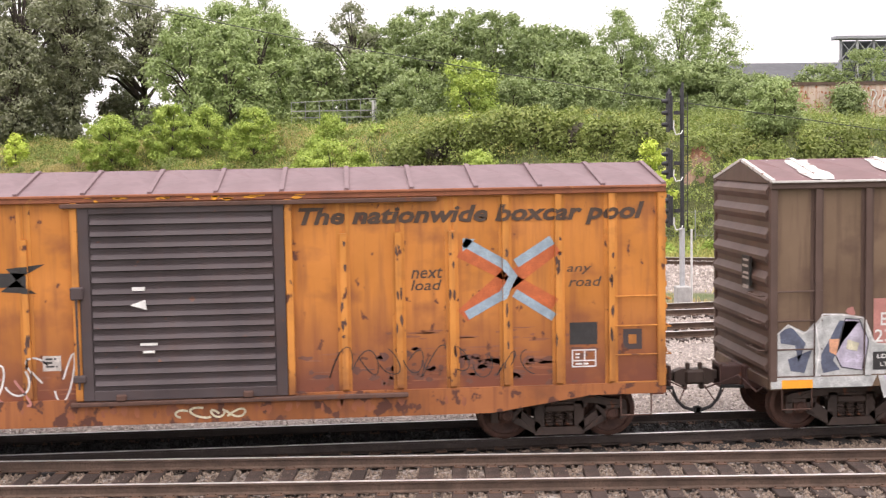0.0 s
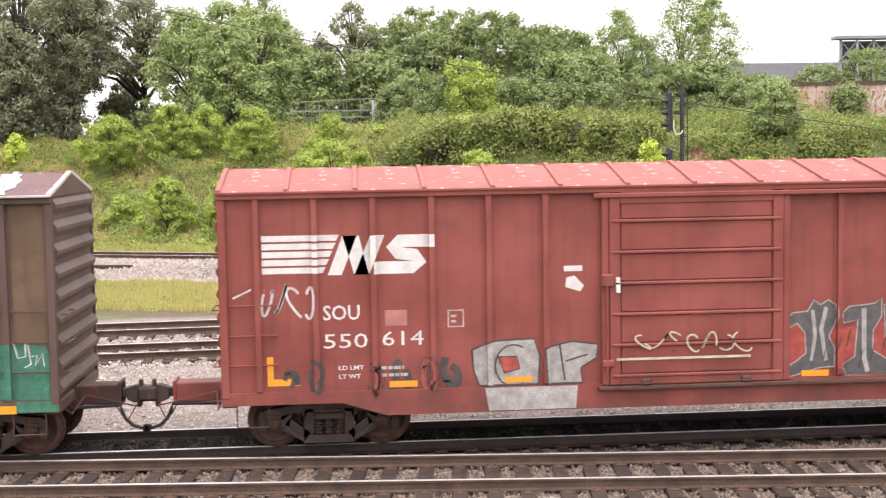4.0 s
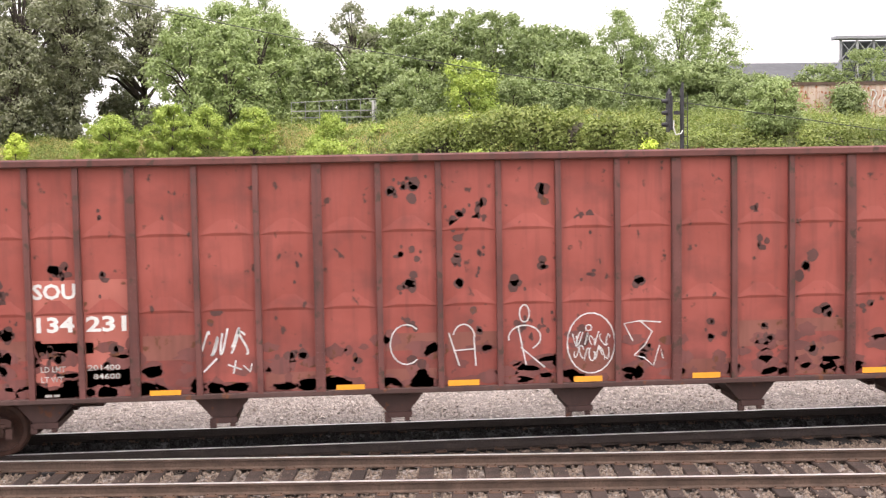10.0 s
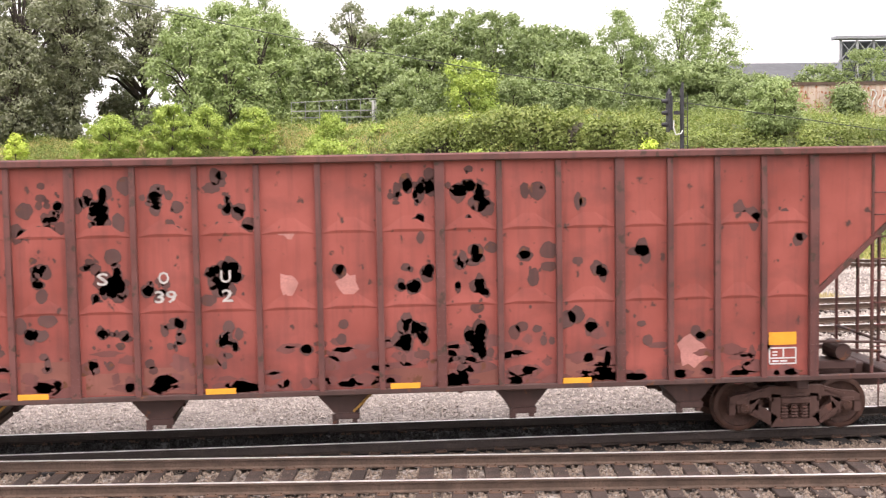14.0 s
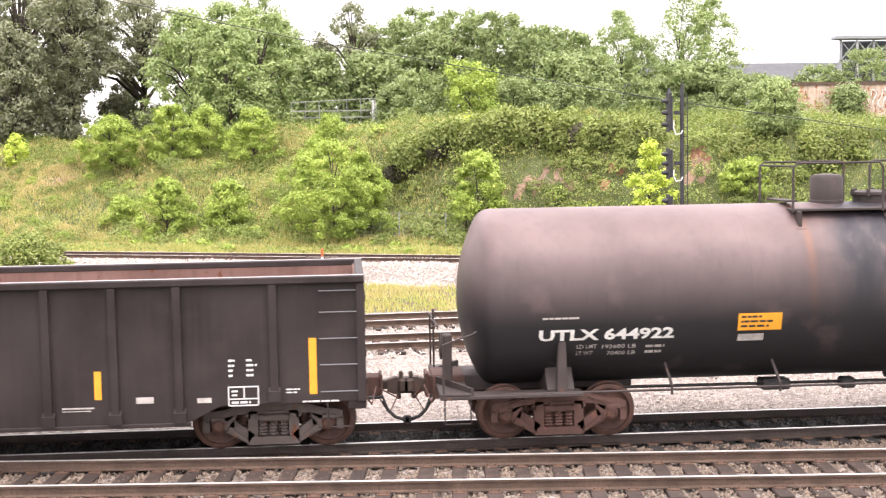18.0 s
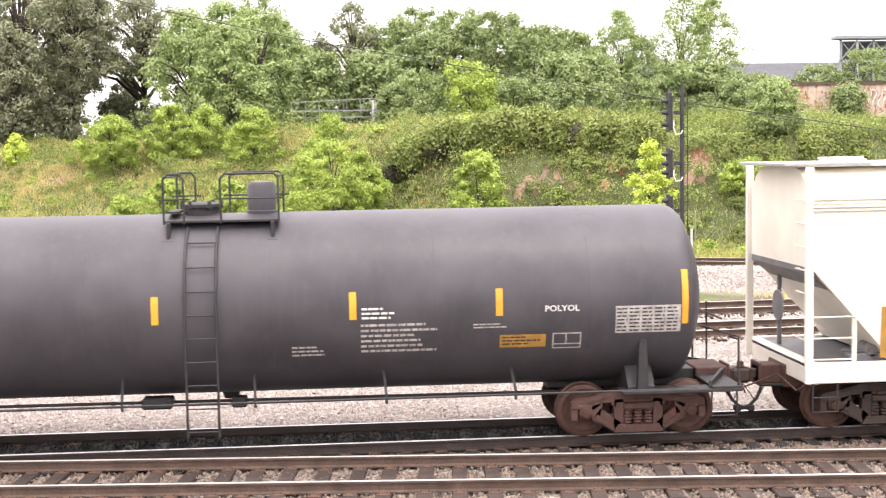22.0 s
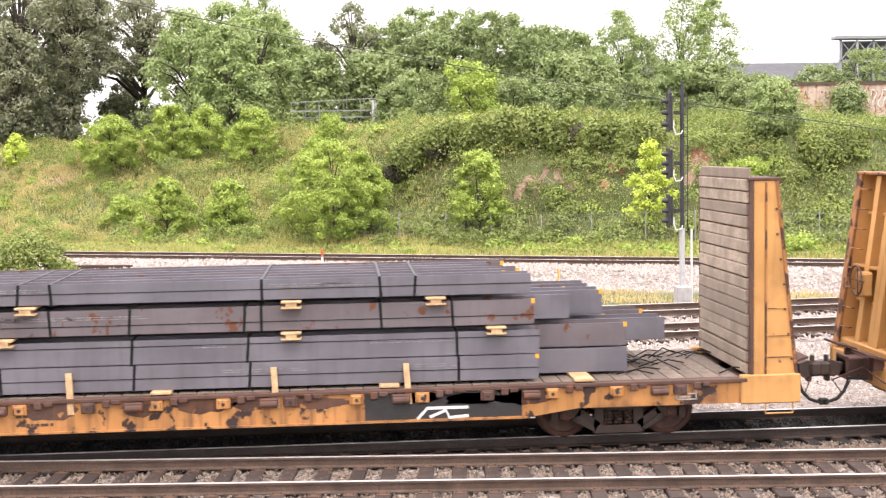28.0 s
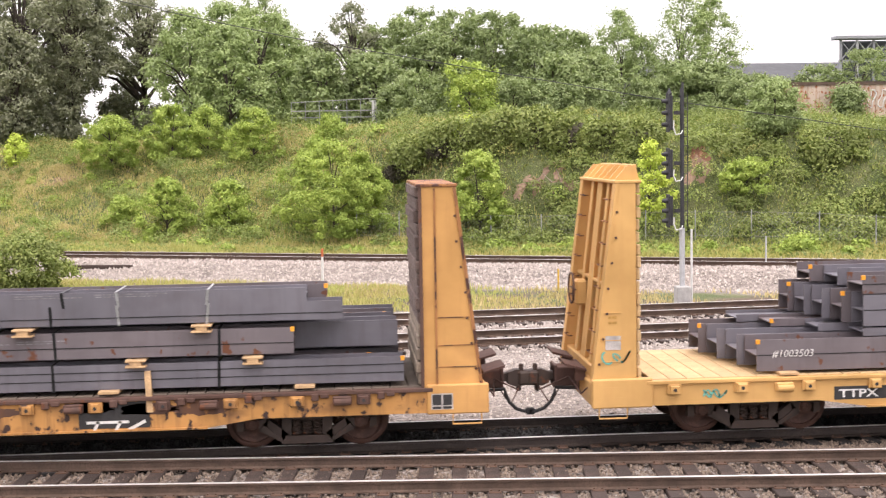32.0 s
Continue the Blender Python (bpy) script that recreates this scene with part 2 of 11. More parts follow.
def ground_z(x, y):
    x, y = np.asarray(x, float), np.asarray(y, float)
    d = y - far_line(x)
    z = -0.24 + 0.02 * wobble(x, y, 1.1, 1)
    z = z + 0.50 * smooth01((d + 5.2) / 3.0)                       # the far track's bed
    foot = 6.0 + 0.8 * wobble(x, y, 0.25, 3)
    width = np.interp(x, [-25, -5, 8, 25], [19, 17, 13, 13])
    top = np.interp(x, [-30, -5, 10, 20, 30], [5.4, 5.6, 6.0, 5.75, 5.45])
    up = np.clip((d - foot) / width, 0, 1)
    slope = 0.35 * up + 0.65 * smooth01(up)
    bank = np.interp(d - foot, [0, 1.5, 3.5, 6.5, 8.0, 13], [0, 0.03, 0.2, 0.74, 0.86, 1.0])   # the cut bank under the vines
    k = smooth01((x - 1.5) / 4.0)
    z = z + top * (slope * (1 - k) + bank * k)
    z = z + (0.45 * wobble(x, y, 0.5, 5) + 0.28 * wobble(x, y, 1.3, 7) + 0.12 * wobble(x, y, 2.9, 9)) * smooth01((d - 6) / 5) * (1 - 0.6 * smooth01((d - 25) / 10))
    return z + 0.02 * np.clip(d - 30, 0, 60)


def grid_sheet(name, xs, ys, mat):
    X, Y = np.meshgrid(xs, ys)
    Z = ground_z(X, Y)
    v = np.stack([X, Y, Z], -1).reshape(-1, 3)
    n, m = len(xs), len(ys)
    i = (np.arange(m - 1)[:, None] * n + np.arange(n - 1)[None, :]).ravel()
    f = np.stack([i, i + 1, i + n + 1, i + n], -1)
    me = numpy_mesh(name, v, f, mat)
    me.shade_smooth()
    return new(name, me)


def ground_material():
    m, nt, b = material("ground", 0.95)
    tc = nt.nodes.new("ShaderNodeTexCoord")
    sp = nt.nodes.new("ShaderNodeSeparateXYZ")
    nt.links.new(tc.outputs["Object"], sp.inputs[0])
    ad = nt.nodes.new("ShaderNodeMath")
    ad.operation = "MULTIPLY_ADD"
    ad.inputs[1].default_value, ad.inputs[2].default_value = -FAR_B, -FAR_A
    nt.links.new(sp.outputs[0], ad.inputs[0])
    d = nt.nodes.new("ShaderNodeMath")
    nt.links.new(ad.outputs[0], d.inputs[0])
    nt.links.new(sp.outputs[1], d.inputs[1])
    wig = nt.nodes.new("ShaderNodeMath")
    wig.operation = "MULTIPLY_ADD"
    wig.inputs[1].default_value = 1.6
    nt.links.new(noisefac(nt, 0.7, 0.2, 0.8, 6), wig.inputs[0])
    nt.links.new(d.outputs[0], wig.inputs[2])

    def step(lo, hi):
        mr = nt.nodes.new("ShaderNodeMapRange")
        mr.inputs[1].default_value, mr.inputs[2].default_value = lo, hi
        nt.links.new(wig.outputs[0], mr.inputs[0])
        return mr.outputs[0]
    vo = nt.nodes.new("ShaderNodeTexVoronoi")
    vo.inputs["Scale"].default_value = 17
    nt.links.new(tc.outputs["Object"], vo.inputs["Vector"])
    cs = nt.nodes.new("ShaderNodeSeparateColor")
    nt.links.new(vo.outputs["Color"], cs.inputs[0])
    stone = mixed(nt, cs.outputs[0], (0.15, 0.125, 0.11), (0.38, 0.33, 0.29))
    stone = mixed(nt, times(nt, noisefac(nt, 0.8, 0.45, 0.7, 8), 0.6), stone, (0.13, 0.11, 0.095))
    grass = mixed(nt, noisefac(nt, 1.2, 0.35, 0.65, 8), (0.075, 0.10, 0.03), (0.13, 0.14, 0.055))
    soil = (0.12, 0.09, 0.06)
    strip = mixed(nt, noisefac(nt, 0.45, 0.46, 0.56, 5, (1, 1, 1), shift=(3, 1, 0)), soil, grass)
    ys = nt.nodes.new("ShaderNodeMapRange")
    ys.inputs[1].default_value, ys.inputs[2].default_value = 17.6, 18.4
    nt.links.new(sp.outputs[1], ys.inputs[0])
    # unseen ground before the tracks, darkened to cut light bounced onto the cars
    yn = nt.nodes.new("ShaderNodeMapRange")
    yn.inputs[1].default_value, yn.inputs[2].default_value = -5.6, -6.4
    nt.links.new(sp.outputs[1], yn.inputs[0])
    c = mixed(nt, yn.outputs[0], stone, mixed(nt, 0.5, grass, (0.03, 0.035, 0.015)))
    # band under the train: oily bed with the cars' shade painted in
    oil_shade = nt.nodes.new("ShaderNodeMapRange")
    oil_shade.inputs[1].default_value, oil_shade.inputs[2].default_value = 1.5, 1.15
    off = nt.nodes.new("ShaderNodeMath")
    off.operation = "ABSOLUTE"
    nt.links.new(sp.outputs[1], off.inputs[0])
    nt.links.new(off.outputs[0], oil_shade.inputs[0])
    c = mixed(nt, oil_shade.outputs[0], c, mixed(nt, cs.outputs[0], (0.008, 0.007, 0.0065), (0.024, 0.021, 0.019)))
    c = mixed(nt, ys.outputs[0], c, strip)
    c = mixed(nt, step(-5.6, -4.8), c, stone)
    c = mixed(nt, step(2.8, 4.2), c, grass)
    nt.links.new(c, b.inputs["Base Color"])
    bp = nt.nodes.new("ShaderNodeBump")
    bp.invert = True
    bp.inputs["Strength"].default_value, bp.inputs["Distance"].default_value = 0.9, 0.05
    nt.links.new(vo.outputs["Distance"], bp.inputs["Height"])
    nt.links.new(bp.outputs[0], b.inputs["Normal"])
    return m


GROUND = ground_material()
span_x = np.concatenate([np.linspace(-900, -46, 24), np.linspace(-44, 60, 209), np.linspace(62, 900, 24)])
span_y = np.concatenate([np.linspace(-600, -30, 14), np.linspace(-29, 110, 279), np.linspace(112, 1500, 22)])
tagged(grid_sheet("ground", span_x, span_y, GROUND), "gravel yard with grassy strip and green hillside", "ground", kind="structure")

# ---- rails ----
RAIL_SIDE = plain("rusty_rail", (0.115, 0.076, 0.055), 0.7, 0.3, 0.4, 3)
# train track's rail sides, coloured dark for the shade below the cars
RAIL_SHADED = plain("shaded_rail", (0.045, 0.032, 0.026), 0.65, 0.2, 0.4, 3)
RAIL_TOP = plain("polished_rail_head", (0.74, 0.715, 0.69), 0.5, 0.6, 0.12, 4, 0.05)
TIE = plain("creosoted_timber", (0.062, 0.040, 0.031), 0.85, 0, 0.5, 5, 0.5, each=0.85)
# train track's ties: oily wood with the shade between the rails painted in
TIE_SHADED = plain("shaded_oily_timber", (0.013, 0.011, 0.010), 0.8, 0, 0.5, 5, 0.5)
PLATE = plain("rusty_tie_plate", (0.12, 0.068, 0.044), 0.8, 0.2, 0.4, 8)
RAIL = [(-0.07, -0.17), (0.07, -0.17), (0.07, -0.155), (0.012, -0.135), (0.010, -0.045), (0.036, -0.035), (0.036, -0.008),
        (0.028, -0.004), (-0.028, -0.004), (-0.036, -0.008), (-0.036, -0.035), (-0.010, -0.045), (-0.012, -0.135), (-0.07, -0.155)]


def track(name, label, base, turn, x0, x1, near0, near1, spacing=0.52, z=0.0, wood=None):
    """A track along its own x axis; ties as parts between near0 and near1, joined ones beyond."""
    wood = wood or TIE
    tr = tagged(new(name), label, "railway track", kind="structure")
    tr.matrix_world = pose(*base, 0, 0, turn)
    for y in (-0.7525, 0.7525):
        s = Shape().prism_x([(y + a, b + z) for a, b in RAIL[::-1]], x0, x1)
        rail = part("rail", s, RAIL_SHADED if wood is TIE_SHADED else RAIL_SIDE, tr)
        part("rail_head", Shape().box(x0, x1, y - 0.034, y + 0.034, z - 0.0045, z), RAIL_TOP, rail, "worn bright running surface")
    one = Shape().box(-0.115, 0.115, -1.3, 1.3, -0.35, -0.165, 0.012).mesh("tie", wood)
    pl = Shape().box(-0.09, 0.09, -0.18, 0.18, -0.168, -0.150, 0.004)
    for dx in (-0.06, 0.06):
        for dy in (-0.11, 0.11):
            pl.box(dx - 0.013, dx + 0.013, dy - 0.013, dy + 0.013, -0.155, -0.128)
    plate = pl.mesh("tie_plate", PLATE)
    rest = Shape()
    rng = random.Random(len(name))
    n = int((x1 - x0) / spacing)
    for i in range(n):
        x = x0 + (i + 0.5) * spacing
        jx, jy, ja = rng.uniform(-0.05, 0.05), rng.uniform(-0.06, 0.06), rng.uniform(-1.5, 1.5)
        if near0 <= x <= near1:
            t = part("tie", one, None, tr)
            t.matrix_basis = pose(x + jx, jy, z + rng.uniform(-0.012, 0.0), 0, 0, ja)
            for y in (-0.7525, 0.7525):
                part("tie_plate", plate, None, t).location = (0, y, 0)
        else:
            rest.box(x - 0.115, x + 0.115, -1.3 + jy, 1.3 + jy, z - 0.35, z - 0.17)
    if rest.v:
        tagged(part("distant_ties", rest, wood, tr), kind="stuff")
    return tr



track("main_track", "rails on timber ties in brown ballast", (0, -2.415, 0), math.degrees(math.atan(-0.0873)), -60, 60, -14, 16)
track("train_track", "rails on oily ties darkened for shade under the train", (0, 0, 0), 0, -160, 160, -10, 14, wood=TIE_SHADED)
track("yard_track", "rusty rails on timber ties in pale ballast", (0, 10.8, 0), math.degrees(math.atan(0.07)), -90, 90, -9, 16)
track("second_yard_track", "rusty rails on timber ties in pale ballast", (0, 15.0, 0), math.degrees(math.atan(0.07)), -90, 90, -11, 19)
track("far_track", "rusty rails on a raised stone bed", (0, FAR_A, 0.45), math.degrees(math.atan(FAR_B)), -120, 120, -15, 22)
# ---- stones in the track beds ----
def scatter_stones(name, label, n, place, size, mat, seed):
    """Loose angular stones as one mesh. place: (n, 2) random numbers to x, y, z."""
    rng = np.random.default_rng(seed)
    p = place(rng.random((n, 2)), rng)
    s = rng.uniform(size[0], size[1], (n, 1, 1)) * rng.uniform(0.6, 1.3, (n, 1, 3))
    base = np.array([(1, 0, -0.3), (-1, 0, -0.3), (0, 1, -0.3), (0, -1, -0.3), (0, 0, 0.9)], float)
    v = base[None] * s * rng.uniform(0.75, 1.25, (n, 5, 1))
    a = rng.uniform(0, 6.28, n)
    b_ = rng.uniform(-0.6, 0.6, n)
    ca, sa, cb, sb = np.cos(a)[:, None], np.sin(a)[:, None], np.cos(b_)[:, None], np.sin(b_)[:, None]
    x, y, z = v[..., 0], v[..., 1], v[..., 2]
    y, z = y * cb - z * sb, y * sb + z * cb
    x, y = x * ca - y * sa, x * sa + y * ca
    v = np.stack([x, y, z], -1) + p[:, None, :]
    f = np.array([(0, 2, 4), (2, 1, 4), (1, 3, 4), (3, 0, 4)])
    faces = (f[None] + 5 * np.arange(n)[:, None, None]).reshape(-1, 3)
    return tagged(new(name, numpy_mesh(name, v.reshape(-1, 3), faces, mat)), label, "gravel", kind="stuff")


STONE_TAN = stones_mat("tan_ballast_stone", (0.095, 0.068, 0.052), (0.26, 0.20, 0.15))
STONE_PALE = stones_mat("pale_ballast_stone", (0.27, 0.23, 0.20), (0.53, 0.465, 0.41))
# oily stones, darkened further to hold the shade under the train
STONE_DARK = stones_mat("shaded_oily_ballast_stone", (0.008, 0.007, 0.0065), (0.023, 0.020, 0.018))


def bed(x0, x1, y0, y1, slope, z, jitter=0.02):
    def place(q, rng):
        x = x0 + (x1 - x0) * q[:, 0]
        y = y0 + (y1 - y0) * q[:, 1] + slope * x
        return np.stack([x, y, z + rng.uniform(-jitter, jitter, len(x))], -1)
    return place


def on_ground(x0, x1, d0, d1, lift=0.0):
    def place(q, rng):
        x = x0 + (x1 - x0) * q[:, 0]
        y = far_line(x) + d0 + (d1 - d0) * q[:, 1]
        return np.stack([x, y, ground_z(x, y) + lift], -1)
    return place


scatter_stones("ballast", "tan stones between the ties of the main track", 22000, bed(-12, 14, -4.4, -0.95, -0.0873, -0.215, 0.025), (0.02, 0.045), STONE_TAN, 1)
scatter_stones("ballast", "oily stones darkened for shade under the train", 9000, bed(-12, 14, -0.68, 0.68, 0.0, -0.165, 0.025), (0.02, 0.042), STONE_DARK, 2)
scatter_stones("ballast", "oily stones darkened for shade beside the train", 4000, bed(-12, 14, 0.82, 1.6, 0.0, -0.20), (0.02, 0.042), STONE_DARK, 7)
scatter_stones("ballast", "tan stones beside the train track", 7000, bed(0, 15, -1.55, -0.85, -0.02, -0.20), (0.02, 0.04), STONE_TAN, 3)
scatter_stones("ballast", "pale grey stones behind the train", 20000, bed(-13, 18, 1.6, 9.4, 0.02, -0.23), (0.025, 0.05), STONE_PALE, 4)
scatter_stones("ballast", "pale stones round the yard tracks", 20000, bed(-14, 20, 9.0, 16.6, 0.07, -0.205, 0.03), (0.03, 0.055), STONE_PALE, 5)
scatter_stones("ballast", "white stones on the far track bed", 24000, on_ground(-20, 26, -5.4, 2.6, 0.02), (0.045, 0.085), STONE_PALE, 6)

# ---- plants ----
LEAF_HILL = foliage("hill_vine_leaves", (0.189, 0.260, 0.067), (0.367, 0.420, 0.130), (0.126, 0.160, 0.050), 0.96)
LEAF_GRASS = foliage("grass_blades", (0.378, 0.410, 0.126), (0.525, 0.500, 0.168), (0.493, 0.400, 0.160), 1.01)
LEAF_VINE = foliage("mound_vine_leaves", (0.168, 0.230, 0.055), (0.420, 0.460, 0.151), (0.137, 0.170, 0.050), 0.96)
LEAF_STRAW = foliage("dry_grass", (0.62, 0.48, 0.23), (0.80, 0.65, 0.34), (0.50, 0.40, 0.2))
LEAF_BUSH = foliage("bush_leaves", (0.252, 0.350, 0.063), (0.493, 0.580, 0.143), (0.189, 0.270, 0.050), 1.05)
LEAF_BRIGHT = foliage("young_yellow_green_leaves", (0.399, 0.500, 0.076), (0.630, 0.700, 0.143), (0.336, 0.430, 0.067), 1.18)
LEAF_DARK = foliage("dark_old_tree_leaves", (0.195, 0.205, 0.130), (0.33, 0.34, 0.225), (0.165, 0.175, 0.115), 1.0)
LEAF_MID = foliage("tree_leaves", (0.20, 0.265, 0.108), (0.36, 0.43, 0.195), (0.16, 0.21, 0.095), 0.98)
LEAF_LIGHT = foliage("pale_tree_leaves", (0.29, 0.375, 0.148), (0.43, 0.52, 0.225), (0.23, 0.30, 0.125), 0.96)
BARK = plain("grey_brown_bark", (0.075, 0.058, 0.048), 0.9, 0, 0.4, 3, 0.5)
DEAD_WOOD = plain("dead_wood", (0.42, 0.36, 0.28), 0.9)
CLAY = plain("red_clay", (0.33, 0.16, 0.10), 0.95, 0, 0.45, 1.5, 0.4)
SOIL = plain("brown_soil", (0.30, 0.20, 0.14), 0.95, 0, 0.45, 1.2, 0.4)


def leaf_mesh(name, centre, size, mat, rng, droop=0.0, aspect=0.55, out=None):
    """Pointed leaves, each a folded diamond, at the given centres; out: the way that each one faces, more or less."""
    n = len(centre)
    c = rng.normal(size=(n, 3)) * 0.5
    c[:, 2] += 0.5
    if out is not None:
        c += 0.75 * out
    c /= np.linalg.norm(c, axis=1, keepdims=True)
    a = rng.normal(size=(n, 3))
    a[:, 2] -= droop
    a -= c * (a * c).sum(1, keepdims=True)
    a /= np.linalg.norm(a, axis=1, keepdims=True)
    b_ = np.cross(c, a)
    s = size[:, None]
    v = np.stack([centre - a * s, centre + b_ * s * aspect + c * s * 0.15, centre + a * s, centre - b_ * s * aspect + c * s * 0.15], 1)
    i = 4 * np.arange(n)[:, None]
    f = np.concatenate([i + np.array([[0, 1, 2]]), i + np.array([[0, 2, 3]])], 1).reshape(-1, 3)
    return numpy_mesh(name, v.reshape(-1, 3), f, mat)


def crown_points(rng, n, clumps, h, w, base, shape, clump):
    """Leaf places: clumps spread over a crown's outside, leaves over each clump's outside."""
    k = rng.random(clumps) ** 0.6
    ang = rng.uniform(0, 6.283, clumps)
    t = rng.random(clumps)
    prof = np.interp(t, *shape)
    lobe = 1 + 0.28 * np.sin(3 * ang + rng.uniform(0, 6)) * np.sin(5 * t * 3.1 + rng.uniform(0, 6))
    r = prof * w / 2 * (0.35 + 0.65 * k) * lobe
    cc = np.stack([r * np.cos(ang), r * np.sin(ang), base + (h - base) * t], -1)
    cs = clump * rng.uniform(0.55, 1.25, clumps)
    pick = rng.integers(0, clumps, n)
    d = rng.normal(size=(n, 3))
    d /= np.linalg.norm(d, axis=1, keepdims=True)
    d[:, 2] = d[:, 2] * 0.7 + 0.12
    return cc[pick] + d * (cs[pick] * np.abs(rng.normal(0.7, 0.35, n)))[:, None], cc, d


POPLAR = ([0, 0.12, 0.4, 0.7, 0.88, 1], [0.7, 1.0, 0.85, 0.7, 0.42, 0.12])
ROUND = ([0, 0.15, 0.45, 0.75, 0.92, 1], [0.5, 0.85, 1.0, 0.8, 0.45, 0.12])
TALL = ([0, 0.2, 0.5, 0.8, 1], [0.55, 1.0, 0.85, 0.5, 0.08])
DOMED = ([0, 0.1, 0.4, 0.7, 0.9, 1], [0.85, 1.0, 1.0, 0.93, 0.72, 0.4])
FULL = ([0, 0.1, 0.4, 0.7, 0.9, 1], [0.85, 1.0, 0.98, 0.82, 0.5, 0.15])


def tree(name, label, category, x, y, h, w, leaf, n, clumps, shape, clump, leaf_size, base=0.3, trunk=0.18, seed=0, limbs=9, droop=0.2):
    """A tapered trunk, limbs that reach into the crown, and a crown of leaf clumps.""" 
    rng = np.random.default_rng(seed)
    z = float(ground_z(x, y)) - 0.15
    t = thing(name, label, category, "plants on the hillside", (x, y, z))
    pts, cc, facing = crown_points(rng, n, clumps, h, w, h * base, shape, clump)
    s = Shape()
    lean = rng.normal(size=2) * 0.04 * h
    spine = [(lean[0] * k * k, lean[1] * k * k, h * 0.85 * k) for k in (0, 0.25, 0.5, 0.75, 1.0)]
    s.tube(spine, trunk, 7, [trunk, trunk * 0.85, trunk * 0.6, trunk * 0.35, trunk * 0.12])
    for i in rng.integers(0, clumps, limbs):
        e = cc[i]
        k = max(0.12, min(0.8, (e[2] - 0.18 * h) / (h * 0.85)))
        k *= 0.85
        o = (lean[0] * k * k, lean[1] * k * k, h * 0.85 * k)
        mid = ((o[0] + e[0]) / 2, (o[1] + e[1]) / 2, (o[2] + e[2]) / 2 + 0.06 * h)
        s.tube([o, mid, tuple(e)], 0.05, 5, [trunk * 0.5, trunk * 0.32, trunk * 0.1])
    part("trunk", s, BARK, t)
    part("crown", leaf_mesh("crown", pts, rng.uniform(leaf_size[0], leaf_size[1], n), leaf, rng, droop, out=facing), leaf, t)
    return t


def many(spec, rows, seed):
    for i, (x, y, h, w) in enumerate(rows):
        spec(x, y, h, w, seed + i)


many(lambda x, y, h, w, s: tree("bush", "bushy young tree with bright green leaves", "bush", x, y, h, w, LEAF_BUSH, int(4500 + 1500 * h * w), int(30 + 6.5 * h * w), FULL, 0.31, (0.04, 0.085), 0.04, 0.07, s, 7),
     [(-13.7, 54.4, 3.1, 3.9), (-10.2, 54.6, 3.3, 3.4), (-8.0, 53.6, 2.8, 2.6), (-5.2, 51.8, 2.9, 3.1), (-0.8, 50.8, 1.6, 1.7), (-0.6, 39.9, 4.5, 5.4), (1.0, 40.3, 3.1, 2.5),
      (-9.2, 44.3, 3.0, 2.8), (-6.0, 43.8, 2.5, 2.3), (-12.0, 46.9, 1.6, 1.5), (6.3, 37.8, 3.8, 2.8), (18.0, 34.1, 1.5, 2.0), (18.8, 29.7, 0.7, 1.6), (-1.5, 45.8, 2.4, 2.1)], 100)
many(lambda x, y, h, w, s: tree("sapling", "slim sapling with yellow-green leaves", "sapling", x, y, h, w, LEAF_BRIGHT, int(1800 + 650 * h * w), 44, TALL, 0.32, (0.05, 0.10), 0.05, 0.05, s, 8),
     [(13.7, 34.8, 3.6, 2.3), (-20.4, 59.1, 1.9, 1.4), (6.3, 42.4, 1.2, 1.7)], 140)
many(lambda x, y, h, w, s: tree("vine_bush", "rounded bush smothered in green vines", "bush", x, y, h, w, LEAF_VINE if x < 0 else LEAF_LIGHT, 20000, 170, ROUND, 0.34, (0.042, 0.08), 0.02, 0.06, s, 5),
     [(-11.9, 26.4, 2.2, 3.2), (20.4, 37.4, 2.4, 2.8)], 150)
OAK_FOOT = {160: 0.22, 161: 0.30, 162: 0.44, 163: 0.1, 164: 0.12, 165: 0.25}
many(lambda x, y, h, w, s: tree("oak_tree", "large dark old tree with open trunk", "tree", x, y, h, w, LEAF_DARK, 24000 if s != 162 else 15000, 130, ROUND if s != 162 else DOMED, 0.7, (0.07, 0.14), OAK_FOOT[s], 0.34, s, 30),
     [(-22.4, 70.6, 12.6, 8.0), (-18.3, 66.6, 11.6, 5.6), (-14.2, 70.0, 9.9, 6.4), (-26.2, 68.6, 12.2, 8.1), (-21.6, 63.8, 7.6, 4.6), (-21.0, 75.0, 12.0, 6.0)], 160)
many(lambda x, y, h, w, s: tree("undergrowth_shrub", "dark shrub in the shade of old trees", "shrub", x, y, h, w, LEAF_DARK, 5000, 70, FULL, 0.5, (0.08, 0.15), 0.02, 0.08, s, 6),
     [(-23.5, 64.5, 3.2, 3.6), (-20.6, 65.5, 2.6, 3.0), (-18.6, 66.0, 3.4, 2.4), (-26.0, 70, 3.4, 4.0), (-16.2, 71, 3.0, 3.4), (-13.4, 70, 2.4, 3.4), (-16.0, 74, 4.6, 2.6)], 260)
many(lambda x, y, h, w, s: tree("broadleaf_tree", "soft pale green broadleaf tree", "tree", x, y, h, 1.12 * w, LEAF_LIGHT, 15000, 150, FULL, 0.62, (0.07, 0.14), 0.04, 0.14, s, 12),
     [(-10.0, 62.6, 7.9, 5.0), (-7.2, 60.6, 7.0, 4.6), (-5.6, 64.6, 8.6, 5.4), (-4.3, 68.6, 8.0, 4.2), (-8.2, 67.0, 9.0, 5.0)], 170)
